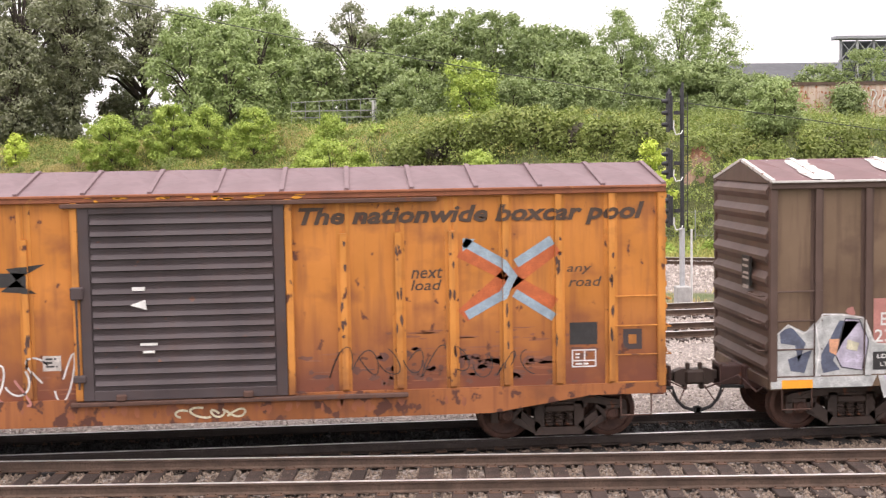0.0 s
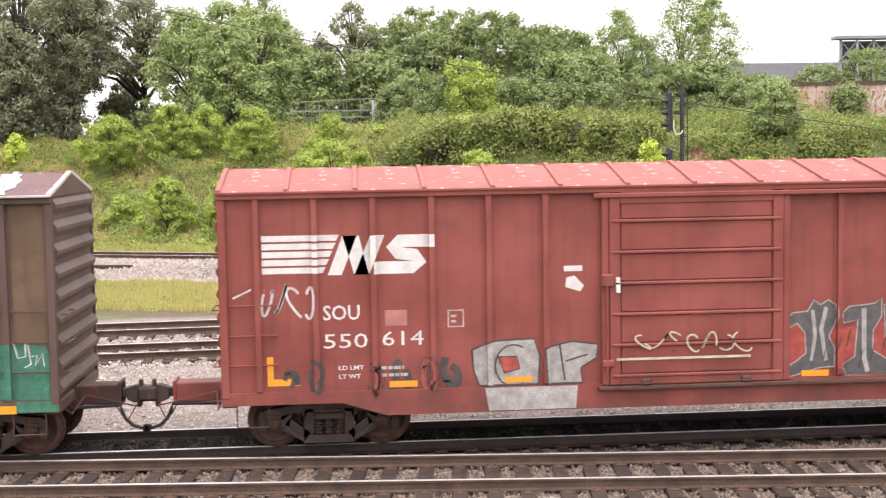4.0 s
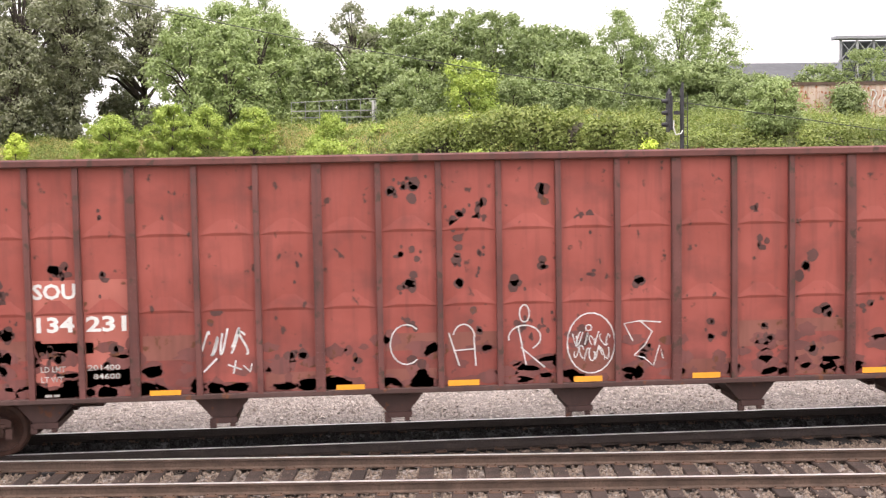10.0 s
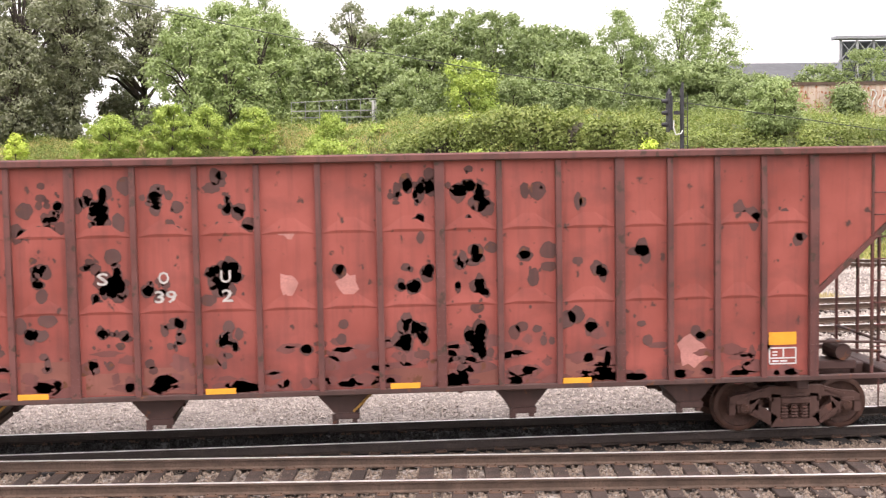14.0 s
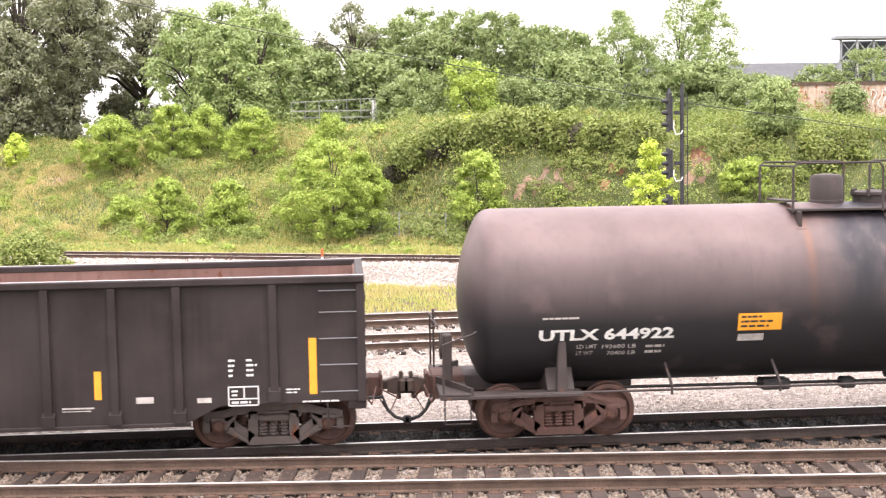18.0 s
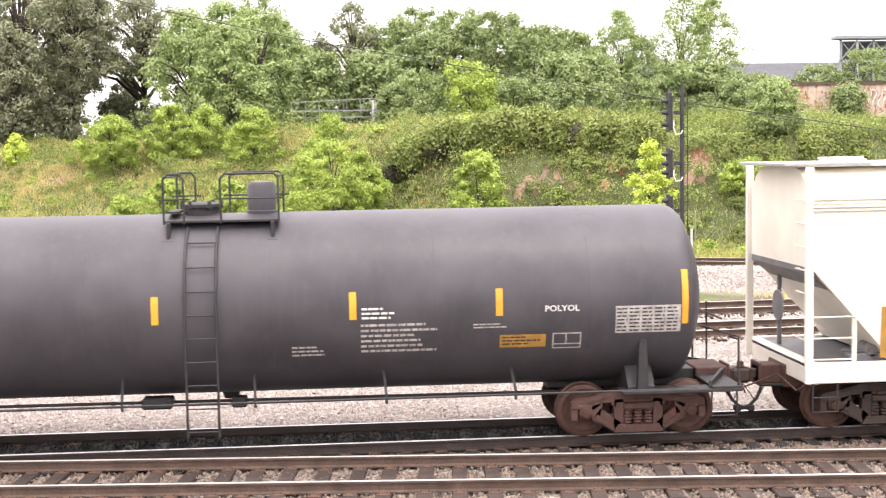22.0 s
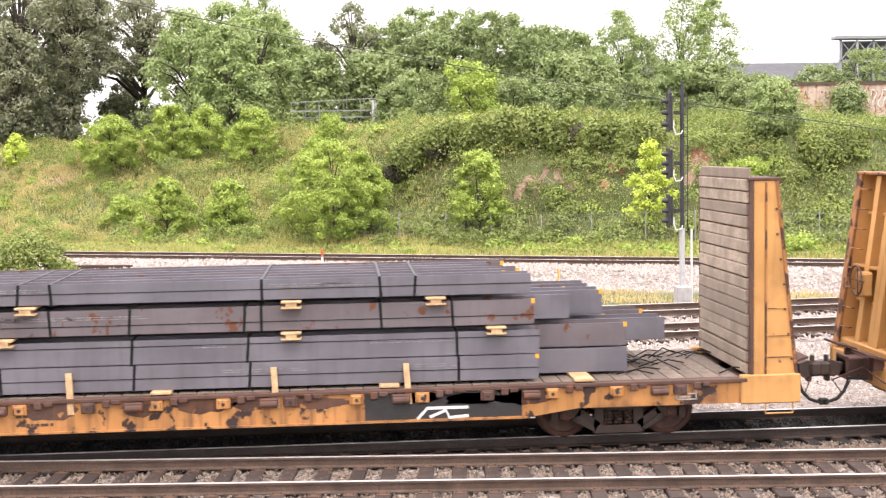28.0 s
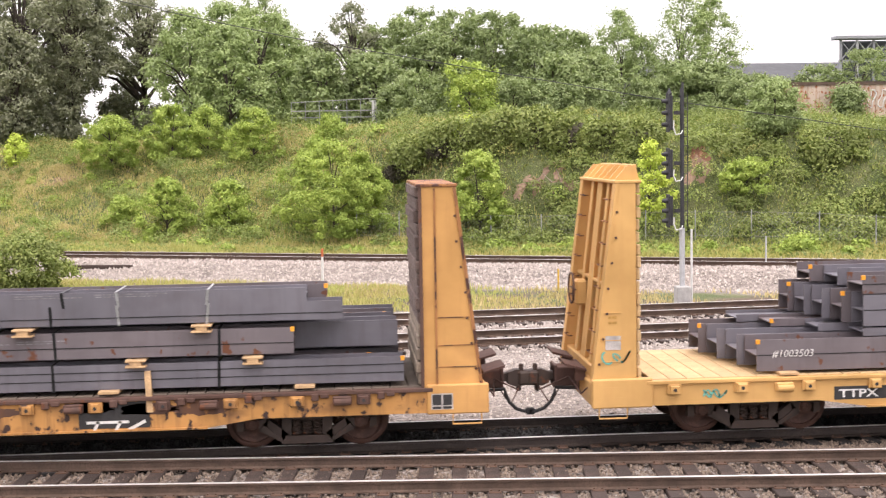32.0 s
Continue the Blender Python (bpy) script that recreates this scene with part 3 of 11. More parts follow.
many(lambda x, y, h, w, s: tree("poplar_tree", "tall airy poplar with small leaves", "tree", x, y, h, 1.2 * w, LEAF_LIGHT, 11000, 170, POPLAR, 0.6, (0.06, 0.12), 0.05, 0.08, s, 16),
     [(-5.9, 73.6, 12.6, 4.6), (19.6, 67.6, 8.2, 4.2), (24.0, 66.6, 9.4, 5.0), (26.2, 67.8, 9.0, 4.8), (21.6, 69.0, 6.4, 4.4)], 180)
many(lambda x, y, h, w, s: tree("bare_topped_tree", "dark thin-leaved tree with visible branches", "tree", x, y, h, w, LEAF_DARK, 7000, 150, ROUND, 0.5, (0.08, 0.15), 0.12, 0.18, s, 44),
     [(0.7, 76.6, 9.7, 5.2), (-1.8, 76.0, 7.0, 3.4)], 190)
many(lambda x, y, h, w, s: tree("woodland_tree", "full green tree in the wood edge", "tree", x, y, h, 1.3 * w, LEAF_MID, 12000 if y < 79 else 8000, 150, DOMED, 0.58, (0.08, 0.16) if y < 79 else (0.11, 0.2), 0.05, 0.15, s, 10),
     [(5.2, 76.6, 8.5, 4.4), (8.7, 78.6, 8.9, 4.6), (11.6, 77.6, 8.8, 4.4), (14.6, 74.6, 7.4, 3.8), (16.8, 72.6, 7.0, 4.0), (-1.4, 60.0, 5.4, 2.8), (2.1, 61.0, 5.0, 3.2), (13.5, 58.6, 4.4, 2.6),
      (16.5, 62.6, 4.7, 2.9), (-2.9, 73.6, 6.4, 3.0), (6.5, 74.6, 7.2, 3.0), (23.6, 64.5, 4.2, 3.6), (18.5, 76, 6.0, 4.0), (2.6, 82, 8.2, 5.0), (6.4, 84, 9.6, 5.0), (9.9, 83, 9.4, 5.0), (13.2, 81, 8.8, 4.6), (-4.6, 80, 7.4, 5.0), (25.6, 65.0, 4.2, 3.6), (27.5, 72, 4.0, 4.0), (-10.0, 72, 8.6, 4.6), (16.2, 80, 7.8, 4.4)], 200)
many(lambda x, y, h, w, s: tree("shrub", "dense shrub on the hilltop edge", "shrub", x, y, h, w, LEAF_BUSH if s == 221 else LEAF_MID, 9000, 90, DOMED, 0.48, (0.055, 0.11), 0.03, 0.08, s, 5),
     [(4.6, 54.6, 3.8, 3.4), (7.5, 54.0, 3.5, 3.8), (10.5, 56.6, 2.8, 3.2), (3.2, 56.6, 3.1, 2.4), (26.0, 62.6, 3.2, 3.2), (22.2, 64.6, 3.6, 3.0), (20.2, 62.6, 3.1, 2.6), (24.4, 62.6, 2.1, 2.6),
      (29.0, 66.6, 3.6, 4.6), (34.2, 60.0, 4.9, 4.6), (31.4, 60.6, 4.0, 3.6), (28.4, 60.2, 3.2, 3.2), (27.6, 46.3, 1.9, 1.3), (12.3, 56.6, 2.4, 2.4), (16.3, 58.6, 2.7, 2.6), (14.6, 57.4, 3.4, 3.0), (23.4, 46.4, 1.5, 1.2)], 220)


def cover(name, label, n, x0, x1, d0, d1, size, mat, seed, lift, upright=False, keep=None, dens=None):
    """A carpet of leaves or blades over the ground, as one mesh."""
    rng = np.random.default_rng(seed)
    x = rng.uniform(x0, x1, n)
    d = rng.uniform(d0, d1, n)
    y = far_line(x) + d
    if keep is not None:
        m = keep(x, y, d, rng)
        x, y, d = x[m], y[m], d[m]
    n = len(x)
    z = ground_z(x, y)
    if not upright:
        bump_ = np.abs(wobble(x, y, 2.3, 2)) * np.abs(wobble(x, y, 0.9, 4))
        p = np.stack([x, y, z + rng.uniform(0, 1, n) ** 1.5 * lift * (0.4 + 1.3 * bump_)], -1)
        me = leaf_mesh(name, p, rng.uniform(size[0], size[1], n), mat, rng, 0.1, 0.75)
    else:
        h = rng.uniform(size[0], size[1], n) * (0.6 + 0.7 * np.abs(wobble(x, y, 0.8, 6)))
        a = rng.uniform(0, 6.283, n)
        w = 0.02 + 0.02 * rng.random(n)
        lean = rng.normal(size=(n, 2)) * 0.3
        b0 = np.stack([x - w * np.cos(a), y - w * np.sin(a), z - 0.03], -1)
        b1 = np.stack([x + w * np.cos(a), y + w * np.sin(a), z - 0.03], -1)
        tp = np.stack([x + lean[:, 0] * h, y + lean[:, 1] * h, z + h], -1)
        me = numpy_mesh(name, np.stack([b0, b1, tp], 1).reshape(-1, 3), np.arange(3 * n).reshape(-1, 3), mat)
    return tagged(new(name, me), label, "plants", kind="stuff")


def clay_free(x, y, d, rng):
    """Leaves thin out where the clay bank is bare."""
    bare = 0.9 * np.exp(-(((x - 9.1) / 1.3) ** 2 + ((y - 38.9) / 0.5) ** 2)) + np.exp(-(((x - 12.6) / 0.7) ** 2 + ((y - 37.7) / 0.5) ** 2)) + np.exp(-(((x - 16.2) / 0.7) ** 2 + ((y - 35.8) / 0.8) ** 2)) + 0.8 * np.exp(-(((x + 16.6) / 1.4) ** 2 + ((y - 54.0) / 0.8) ** 2))
    return rng.random(len(x)) > bare


def viny(x, y, d, rng):
    return clay_free(x, y, d, rng) & (rng.random(len(x)) < np.interp(x, [-30, -12, -4, 2], [0.3, 0.4, 0.75, 1.0]))


def grassy(x, y, d, rng):
    return clay_free(x, y, d, rng) & (rng.random(len(x)) < np.interp(x, [-30, -6, 4, 30], [1.0, 0.9, 0.3, 0.12]))


cover("hill_vines", "tangled green vines over the bank", 260000, -32, 42, 7.5, 27, (0.03, 0.065), LEAF_HILL, 11, 0.5, keep=viny)
cover("hill_grass", "long green grass on the slope", 170000, -32, 40, 4.2, 26, (0.14, 0.34), LEAF_GRASS, 12, 0, True, keep=grassy)
cover("verge_weeds", "low weeds along the far track", 22000, -30, 34, 3.2, 7.5, (0.05, 0.11), LEAF_HILL, 13, 0.3)
cover("verge_grass", "pale grass along the far track", 40000, -30, 34, 2.7, 7.5, (0.12, 0.34), LEAF_GRASS, 17, 0, True)
cover("dry_grass", "straw-coloured dry grass", 170000, -32, 6, 4.6, 25, (0.15, 0.4), LEAF_STRAW, 14, 0, True,
      keep=lambda x, y, d, rng: rng.random(len(x)) < 1.2 * (np.exp(-((x + 14.2) / 3.6) ** 2 - ((d - 8.6) / 1.1) ** 2) + np.exp(-((x + 18.5) / 3.2) ** 2 - ((d - 16.5) / 2.6) ** 2) + np.exp(-((x + 1.0) / 3.0) ** 2 - ((d - 22) / 3) ** 2) + 0.14))
cover("hilltop_grass", "grass along the hilltop", 50000, -34, 46, 24, 48, (0.22, 0.5), LEAF_GRASS, 15, 0, True, keep=lambda x, y, d, rng: rng.random(len(x)) < np.interp(x, [15, 22], [1, 0.06]))
cover("strip_grass", "thin grass between the tracks", 30000, -16, 9, -14.5, -5.6, (0.10, 0.26), LEAF_GRASS, 16, 0, True,
      keep=lambda x, y, d, rng: (y > 17.6 + 0.3 * np.sin(x)) & (rng.random(len(x)) < np.interp(x, [-16, -3, 3, 7], [1, 1, 0.4, 0.05])))

cover("dry_strip_grass", "dry straw-coloured grass between the tracks", 26000, -16, 16, -14.5, -5.4, (0.08, 0.22), LEAF_STRAW, 18, 0, True,
      keep=lambda x, y, d, rng: (y > 17.6 + 0.3 * np.sin(x)) & (np.sin(x * 0.9) * np.sin(d * 0.8 + 1) + rng.random(len(x)) > 0.45))


def clumps_on_bank(name, label, k, per, x0, x1, d0, d1, rad, mat, seed, leaf=(0.05, 0.11), dens=None):
    """Rounded weed and vine clumps over the bank, past counting."""
    rng = np.random.default_rng(seed)
    x = rng.uniform(x0, x1, k)
    d = rng.uniform(d0, d1, k)
    if dens is not None:
        m = rng.random(k) < np.interp(x, *dens)
        x, d = x[m], d[m]
    k = len(x)
    y = far_line(x) + d
    r = rng.uniform(rad[0], rad[1], k)
    c = np.stack([x, y, ground_z(x, y) + 0.15 * r], -1)
    n = k * per
    i = np.repeat(np.arange(k), per)
    q = rng.normal(size=(n, 3))
    q /= np.linalg.norm(q, axis=1, keepdims=True)
    q[:, 2] = np.abs(q[:, 2]) * 0.95
    p = c[i] + q * (r[i] * rng.uniform(0.6, 1.05, n))[:, None]
    me = leaf_mesh(name, p, rng.uniform(leaf[0], leaf[1], n), mat, rng, 0.15, 0.7, q)
    return tagged(new(name, me), label, "plants", kind="stuff")


clumps_on_bank("bank_weeds", "leafy weed clumps on the bank", 560, 200, -30, 34, 6.5, 24, (0.3, 0.95), LEAF_HILL, 51, (0.035, 0.075), dens=([-30, -6, 4], [0.5, 0.85, 1]))
clumps_on_bank("bank_weeds", "bright leafy clumps on the bank", 120, 230, -30, 34, 5.5, 23, (0.25, 0.7), LEAF_BUSH, 52, (0.035, 0.075), dens=([-30, -4, 4], [0.9, 0.7, 0.5]))
clumps_on_bank("bank_vines", "leafy vine heaps over the bank", 170, 300, 3, 34, 7.5, 15, (0.35, 0.95), LEAF_VINE, 57, (0.035, 0.075))
clumps_on_bank("bank_tufts", "soft grass tufts on the slope", 420, 150, -30, 6, 6, 26, (0.25, 0.6), LEAF_HILL, 58, (0.03, 0.06))
clumps_on_bank("verge_clumps", "low bright weeds along the track", 45, 110, -28, 32, 3.4, 7.0, (0.2, 0.5), LEAF_BUSH, 53)
clumps_on_bank("pale_weeds", "pale flowering weeds on the slope", 110, 160, -30, 20, 8, 25, (0.3, 0.7), LEAF_GRASS, 54, (0.025, 0.055))


def vine_mound(x, y, z, rx, ry, rz, n, seed):
    """A heap of vines: lumps over a rounded core, with strands that hang down its front."""
    rng = np.random.default_rng(seed)
    m = thing("vine_mound", "hanging mound of leafy vines on bank", "vines", "plants on the hillside", (x, y, z))
    k = 46
    c = rng.normal(size=(k, 3))
    c /= np.linalg.norm(c, axis=1, keepdims=True)
    c[:, 2] = np.where(c[:, 2] < -0.3, -0.3, c[:, 2])
    c *= np.array([rx, ry, rz]) * rng.uniform(0.7, 0.95, (k, 1))
    pick = rng.integers(0, k, n)
    d = rng.normal(size=(n, 3))
    d /= np.linalg.norm(d, axis=1, keepdims=True)
    lump = rng.uniform(0.3, 0.62, k)
    p = c[pick] + d * (lump[pick] * rng.uniform(0.7, 1.05, n))[:, None]
    hang = rng.random(n) < 0.18
    p[hang, 2] -= rng.random(hang.sum()) ** 1.5 * 1.1 * rz
    p[hang, 1] -= 0.25 * ry
    core = Shape().lathe([(-0.8 * rz, rx * 0.62), (-0.3 * rz, rx * 0.7), (0.25 * rz, rx * 0.6), (0.55 * rz, rx * 0.3), (0.6 * rz, 0.05)], "z", 14)
    core.v = [(a, b_ * ry / rx, cz) for a, b_, cz in core.v]
    part("stem_core", core, TANGLE, m)
    part("foliage", leaf_mesh("foliage", p, rng.uniform(0.045, 0.095, n), LEAF_VINE, rng, 0.3, 0.75, d), LEAF_VINE, m)


TANGLE = plain("dark_vine_stems", (0.085, 0.075, 0.05), 0.9, 0, 0.4, 4, 0.4)
for i, (x, y, z, rx, rz) in enumerate(((3.5, 43.3, 4.62, 1.05, 0.75), (4.9, 42.7, 5.15, 1.25, 0.9), (6.4, 42.1, 5.45, 1.4, 1.05), (8.0, 41.5, 5.6, 1.5, 1.15), (9.6, 40.9, 5.55, 1.5, 1.15), (11.2, 40.2, 5.45, 1.5, 1.1), (12.8, 39.6, 5.3, 1.4, 1.05), (14.3, 39.0, 5.1, 1.3, 0.95), (18.3, 37.4, 4.5, 1.4, 0.8), (22.6, 35.6, 4.6, 1.5, 0.9))):
    vine_mound(x, y, z, rx, 1.1, rz, 9500, 31 + i)



def hollow_shade(x, y, rx, ry, rz, n, seed):
    """A drooping heap of bare dark stems, standing for the shade under the vines."""
    rng = np.random.default_rng(seed)
    m = thing("vine_hollow_shade", "dark bare stems standing for the shaded hollow under vines", "vines", "plants on the hillside", (x, y, float(ground_z(x, y)) + 0.1))
    q = rng.normal(size=(n, 3))
    q /= np.linalg.norm(q, axis=1, keepdims=True)
    q[:, 2] = np.abs(q[:, 2])
    p = q * np.array([rx, ry, rz]) * rng.uniform(0.7, 1.05, (n, 1))
    part("stem_tangle", leaf_mesh("stem_tangle", p, rng.uniform(0.15, 0.4, n), TANGLE, rng, 2.0, 0.1), TANGLE, m)


hollow_shade(3.0, 43.2, 1.1, 0.7, 0.8, 1500, 71)
hollow_shade(5.0, 41.9, 0.9, 0.5, 0.6, 900, 72)

# ---- signal, fences, poles ----
GALV_POLE = plain("galvanised_pole", (0.50, 0.51, 0.52), 0.5, 0.3, 0.2, 5)
SIGNAL_BLACK = plain("signal_black", (0.03, 0.03, 0.034), 0.55, 0, 0.3, 6)
CONCRETE = plain("concrete_base", (0.42, 0.41, 0.39), 0.9, 0, 0.25, 6)
WHITE_CABLE = plain("pale_conduit", (0.66, 0.66, 0.64), 0.5, 0, 0.15, 8)
MX, MY = 10.50, 17.35
sg = thing("railway_signal", "black three-head signal mast on white pole", "signal", at=(MX, MY, 0))
part("base", Shape().box(-0.22, 0.22, -0.22, 0.22, -0.26, 0.42, 0.03), CONCRETE, sg, "grey concrete base")
part("lower_pole", Shape().tube([(0, 0, 0.4), (0, 0, 2.25)], 0.085, 12), GALV_POLE, sg, "white lower pole")
part("mast", Shape().tube([(0, 0, 2.2), (0, 0, 6.62)], 0.065, 10), SIGNAL_BLACK, sg)
for zc_, hh in ((5.85, 0.60), (4.28, 0.48), (2.80, 0.52)):
    h_ = part("signal_head", Shape().box(-0.46, -0.43, -0.2, 0.2, zc_ - hh, zc_ + hh, 0.015).box(-0.43, -0.31, -0.1, 0.1, zc_ - hh * 0.9, zc_ + hh * 0.9, 0.02), SIGNAL_BLACK, sg, "black backplate with hooded lamps")
    for k in (-0.6, 0.0, 0.6):
        part("visor", Shape().lathe([(-0.64, 0.05), (-0.46, 0.085), (-0.46, 0.06)], "x", 12, (0, 0, zc_ + k * hh)), SIGNAL_BLACK, h_)
    part("bracket", Shape().box(-0.25, 0, -0.03, 0.03, zc_ - 0.06, zc_ + 0.06), SIGNAL_BLACK, h_)
    part("cable", Shape().tube([(-0.28, -0.08, zc_ - hh * 0.4), (-0.3, -0.12, zc_ - hh * 0.8), (-0.22, -0.12, zc_ - hh - 0.08), (-0.06, -0.1, zc_ - hh - 0.05), (0, -0.07, zc_ - hh + 0.05)], 0.022), WHITE_CABLE, h_, "pale looped cable")
for i in range(14):
    part("rung", Shape().tube([(0.02, -0.06, 2.5 + 0.29 * i), (0.16, -0.06, 2.5 + 0.29 * i)], 0.012), SIGNAL_BLACK, sg)
part("ladder_rail", Shape().tube([(0.16, -0.06, 2.3), (0.16, -0.06, 6.4)], 0.014), SIGNAL_BLACK, sg)
part("finial", Shape().lathe([(6.30, 0.02), (6.45, 0.09), (6.62, 0.01)], "z", 10, (-0.4, 0, 0)), SIGNAL_BLACK, sg)


def post(name, label, x, y, z0, z1, r, mat, tip=None, cat="post"):
    p = thing(name, label, cat, at=(x, y, z0))
    part("pole", Shape().tube([(0, 0, -0.1), (0, 0, z1 - z0)], r, 8), mat, p)
    if tip:
        part("tip", Shape().tube([(0, 0, z1 - z0 - 0.3), (0, 0, z1 - z0 + 0.004)], r + 0.004, 8), tip, p)


ORANGE_TIP = plain("orange_tip", (0.62, 0.16, 0.06), 0.5)
post("marker_post", "white marker post with orange top", -0.93, 25.9, -0.2, 1.2, 0.045, WHITE_CABLE, ORANGE_TIP)
post("marker_post", "short yellow marker post", 7.45, 22.6, -0.2, 0.55, 0.035, plain("yellow_post", (0.65, 0.42, 0.06), 0.5))
post("marker_post", "thin grey steel post", 15.9, 25.3, 0.0, 1.35, 0.035, GALV_POLE)
post("marker_post", "thin white pole beside the signal", 10.8, 17.35, -0.2, 2.2, 0.035, WHITE_CABLE)
post("line_pole", "thin dark pole behind the signal", 14.9, 33.5, 0.6, 7.6, 0.06, SIGNAL_BLACK)

FENCE_GREY = plain("dull_fence_steel", (0.36, 0.365, 0.35), 0.6, 0.2)
fence = thing("chain_link_fence", "low chain-link fence with thin steel posts", "fence")
FP = [(0.5, 39.0), (2.5, 38.2), (4.65, 37.4), (6.7, 36.7), (8.95, 36.0), (11.1, 35.0), (13.3, 33.8), (15.3, 32.9), (17.5, 31.9), (20.1, 30.8), (22.2, 29.9), (24.5, 29.0)]
for x, y in FP:
    z = float(ground_z(x, y))
    part("post", Shape().tube([(x, y, z - 0.1), (x, y, z + 1.3)], 0.028, 6), FENCE_GREY, fence)
for (xa, ya), (xb, yb) in zip(FP, FP[1:]):
    za, zb = float(ground_z(xa, ya)), float(ground_z(xb, yb))
    w_ = Shape()
    for k in (0.15, 1.2):
        w_.tube([(xa, ya, za + k), (xb, yb, zb + k)], 0.008, 4)
    for i in range(14):
        for s_ in (-1, 1):
            a_, b_ = i / 14, i / 14 + s_ * 0.42
            b2 = min(1, max(0, b_))
            top_ = 0.15 + 1.05 * (abs(b2 - a_) / 0.42)
            w_.tube([(xa + (xb - xa) * a_, ya + (yb - ya) * a_, za + (zb - za) * a_ + 0.15), (xa + (xb - xa) * b2, ya + (yb - ya) * b2, za + (zb - za) * b2 + top_)], 0.003, 3)
    part("wire_mesh", w_, FENCE_GREY, fence)

tf = thing("hilltop_fence", "grey mesh fence along the hilltop", "fence")
for i in range(9):
    x = -3.2 + 0.85 * i
    part("post", Shape().tube([(x, 57, 5.4), (x, 57, 7.9 + 0.03 * i)], 0.02, 6), FENCE_GREY, tf)
part("top_rail", Shape().tube([(-3.2, 57, 7.85), (3.7, 57, 8.12)], 0.022, 6), FENCE_GREY, tf)
part("mesh", Shape().box(-3.2, 3.6, 57.02, 57.03, 7.3, 7.36).box(-3.2, 3.6, 57.02, 57.03, 6.9, 6.95), FENCE_GREY, tf)
post("white_panel", "small pale panel behind the fence", 1.9, 57.6, 5.6, 7.95, 0.16, WHITE_CABLE, cat="panel")

tb = thing("loose_timber", "dark old timber lying on the stones", "timber", at=(-10.3, 32.4, float(ground_z(-10.3, 32.4)) + 0.12))
part("beam", Shape().box(-1.35, 1.35, -0.1, 0.1, -0.2, 0.02, 0.02), TIE, tb)
tb.rotation_euler = (0, 0, -0.25)

wire = thing("overhead_wire", "single thin overhead cable", "cable")
part("cable", Shape().tube([(-30, 30, 16.0), (-9.01, 30, 10.97), (-6.16, 30, 10.32), (-1.93, 30, 9.39), (2.14, 30, 8.67), (6.73, 30, 7.84), (13.29, 30, 6.7), (19.75, 30, 5.74), (22.62, 30, 5.3), (40, 30, 3.4)], 0.016, 5), SIGNAL_BLACK, wire)

# ---- clay bank, wall and buildings beyond ----
for x, y, rx, ry, sd, soil_ in ((9.1, 38.9, 1.5, 0.5, 1, SOIL), (12.6, 37.7, 0.75, 0.5, 2, CLAY), (10.9, 38.2, 0.9, 0.35, 7, SOIL), (16.2, 35.8, 0.5, 0.7, 3, SOIL), (16.5, 36.4, 0.45, 0.4, 5, CLAY), (-16.6, 54.0, 1.3, 0.6, 4, SOIL), (-17.8, 51.0, 0.9, 0.4, 6, SOIL)):
    rng = random.Random(sd)
    cl = thing("clay_patch", "bare red clay patch on the bank" if soil_ is CLAY else "bare brown soil patch on the bank", "soil")
    s = Shape()
    rings_ = []
    ph = [rng.uniform(0, 6.28) for _ in range(4)]
    for k in (0.0, 0.35, 0.7, 1.0):
        for a in range(24):
            an = a * math.pi / 12
            q = k * (1 + 0.25 * math.sin(2 * an + ph[0]) + 0.2 * math.sin(3 * an + ph[1]) + 0.16 * math.sin(5 * an + ph[2]) + 0.1 * math.sin(9 * an + ph[3]))
            px_, py_ = x + rx * q * math.cos(an), y + ry * q * math.sin(an)
            rings_.append((px_, py_, float(ground_z(px_, py_)) + 0.06 * (1 - k) - 0.02 + (rng.uniform(-0.03, 0.03) if 0 < k < 1 else 0)))
    s.add(rings_, [(r_ * 24 + a, r_ * 24 + (a + 1) % 24, (r_ + 1) * 24 + (a + 1) % 24, (r_ + 1) * 24 + a) for r_ in range(3) for a in range(24)])
    part("soil", s, soil_, cl)
for i, (x, y, a) in enumerate(((8.9, 38.8, 0.9), (9.9, 38.6, 2.3), (10.3, 38.5, 1.9))):
    st = thing("dead_branch", "pale dead branch on the bank", "branch")
    z = float(ground_z(x, y))
    part("stem", Shape().tube([(x, y, z), (x + 0.7 * math.cos(a), y - 0.1, z + 0.6 * math.sin(a))], 0.03, 5, [0.035, 0.012]), DEAD_WOOD, st)

RUST_WALL = weathered("rusty_wall_sheet", (0.52, 0.42, 0.34), (0.36, 0.15, 0.06), 0.8, 1.0, (0.30, 0.11, 0.05), 0.55)
wl = thing("rusty_wall", "pale rusty steel wall covered in graffiti", "wall")
for i in range(14):
    x = 24.3 + 1.3 * i
    part("sheet", Shape().box(x, x + 1.28, 47.0, 47.12, 5.0, 8.05 + 0.02 * i, 0.01), RUST_WALL, wl)
part("rail", Shape().box(24.2, 42.6, 46.93, 47.15, 8.03, 8.2), RAIL_SIDE, wl)
rng = random.Random(5)
s = Shape()
for i in range(5):
    cx = 27.4 + 0.62 * i
    for k in range(7):
        a0 = rng.uniform(0, 6)
        p = [(cx + (0.18 + 0.16 * math.sin(2 * a0 + j)) * math.cos(a0 + j * 0.5), 46.97, 7.25 + 0.5 * math.sin(a0 + j * 0.55)) for j in range(7)]
        s.tube(p, 0.022, 4)
part("graffiti", s, WHITE_CABLE, wl, "pale looping graffiti")
gb = thing("grey_roofed_building", "long low building with grey roof", "building")
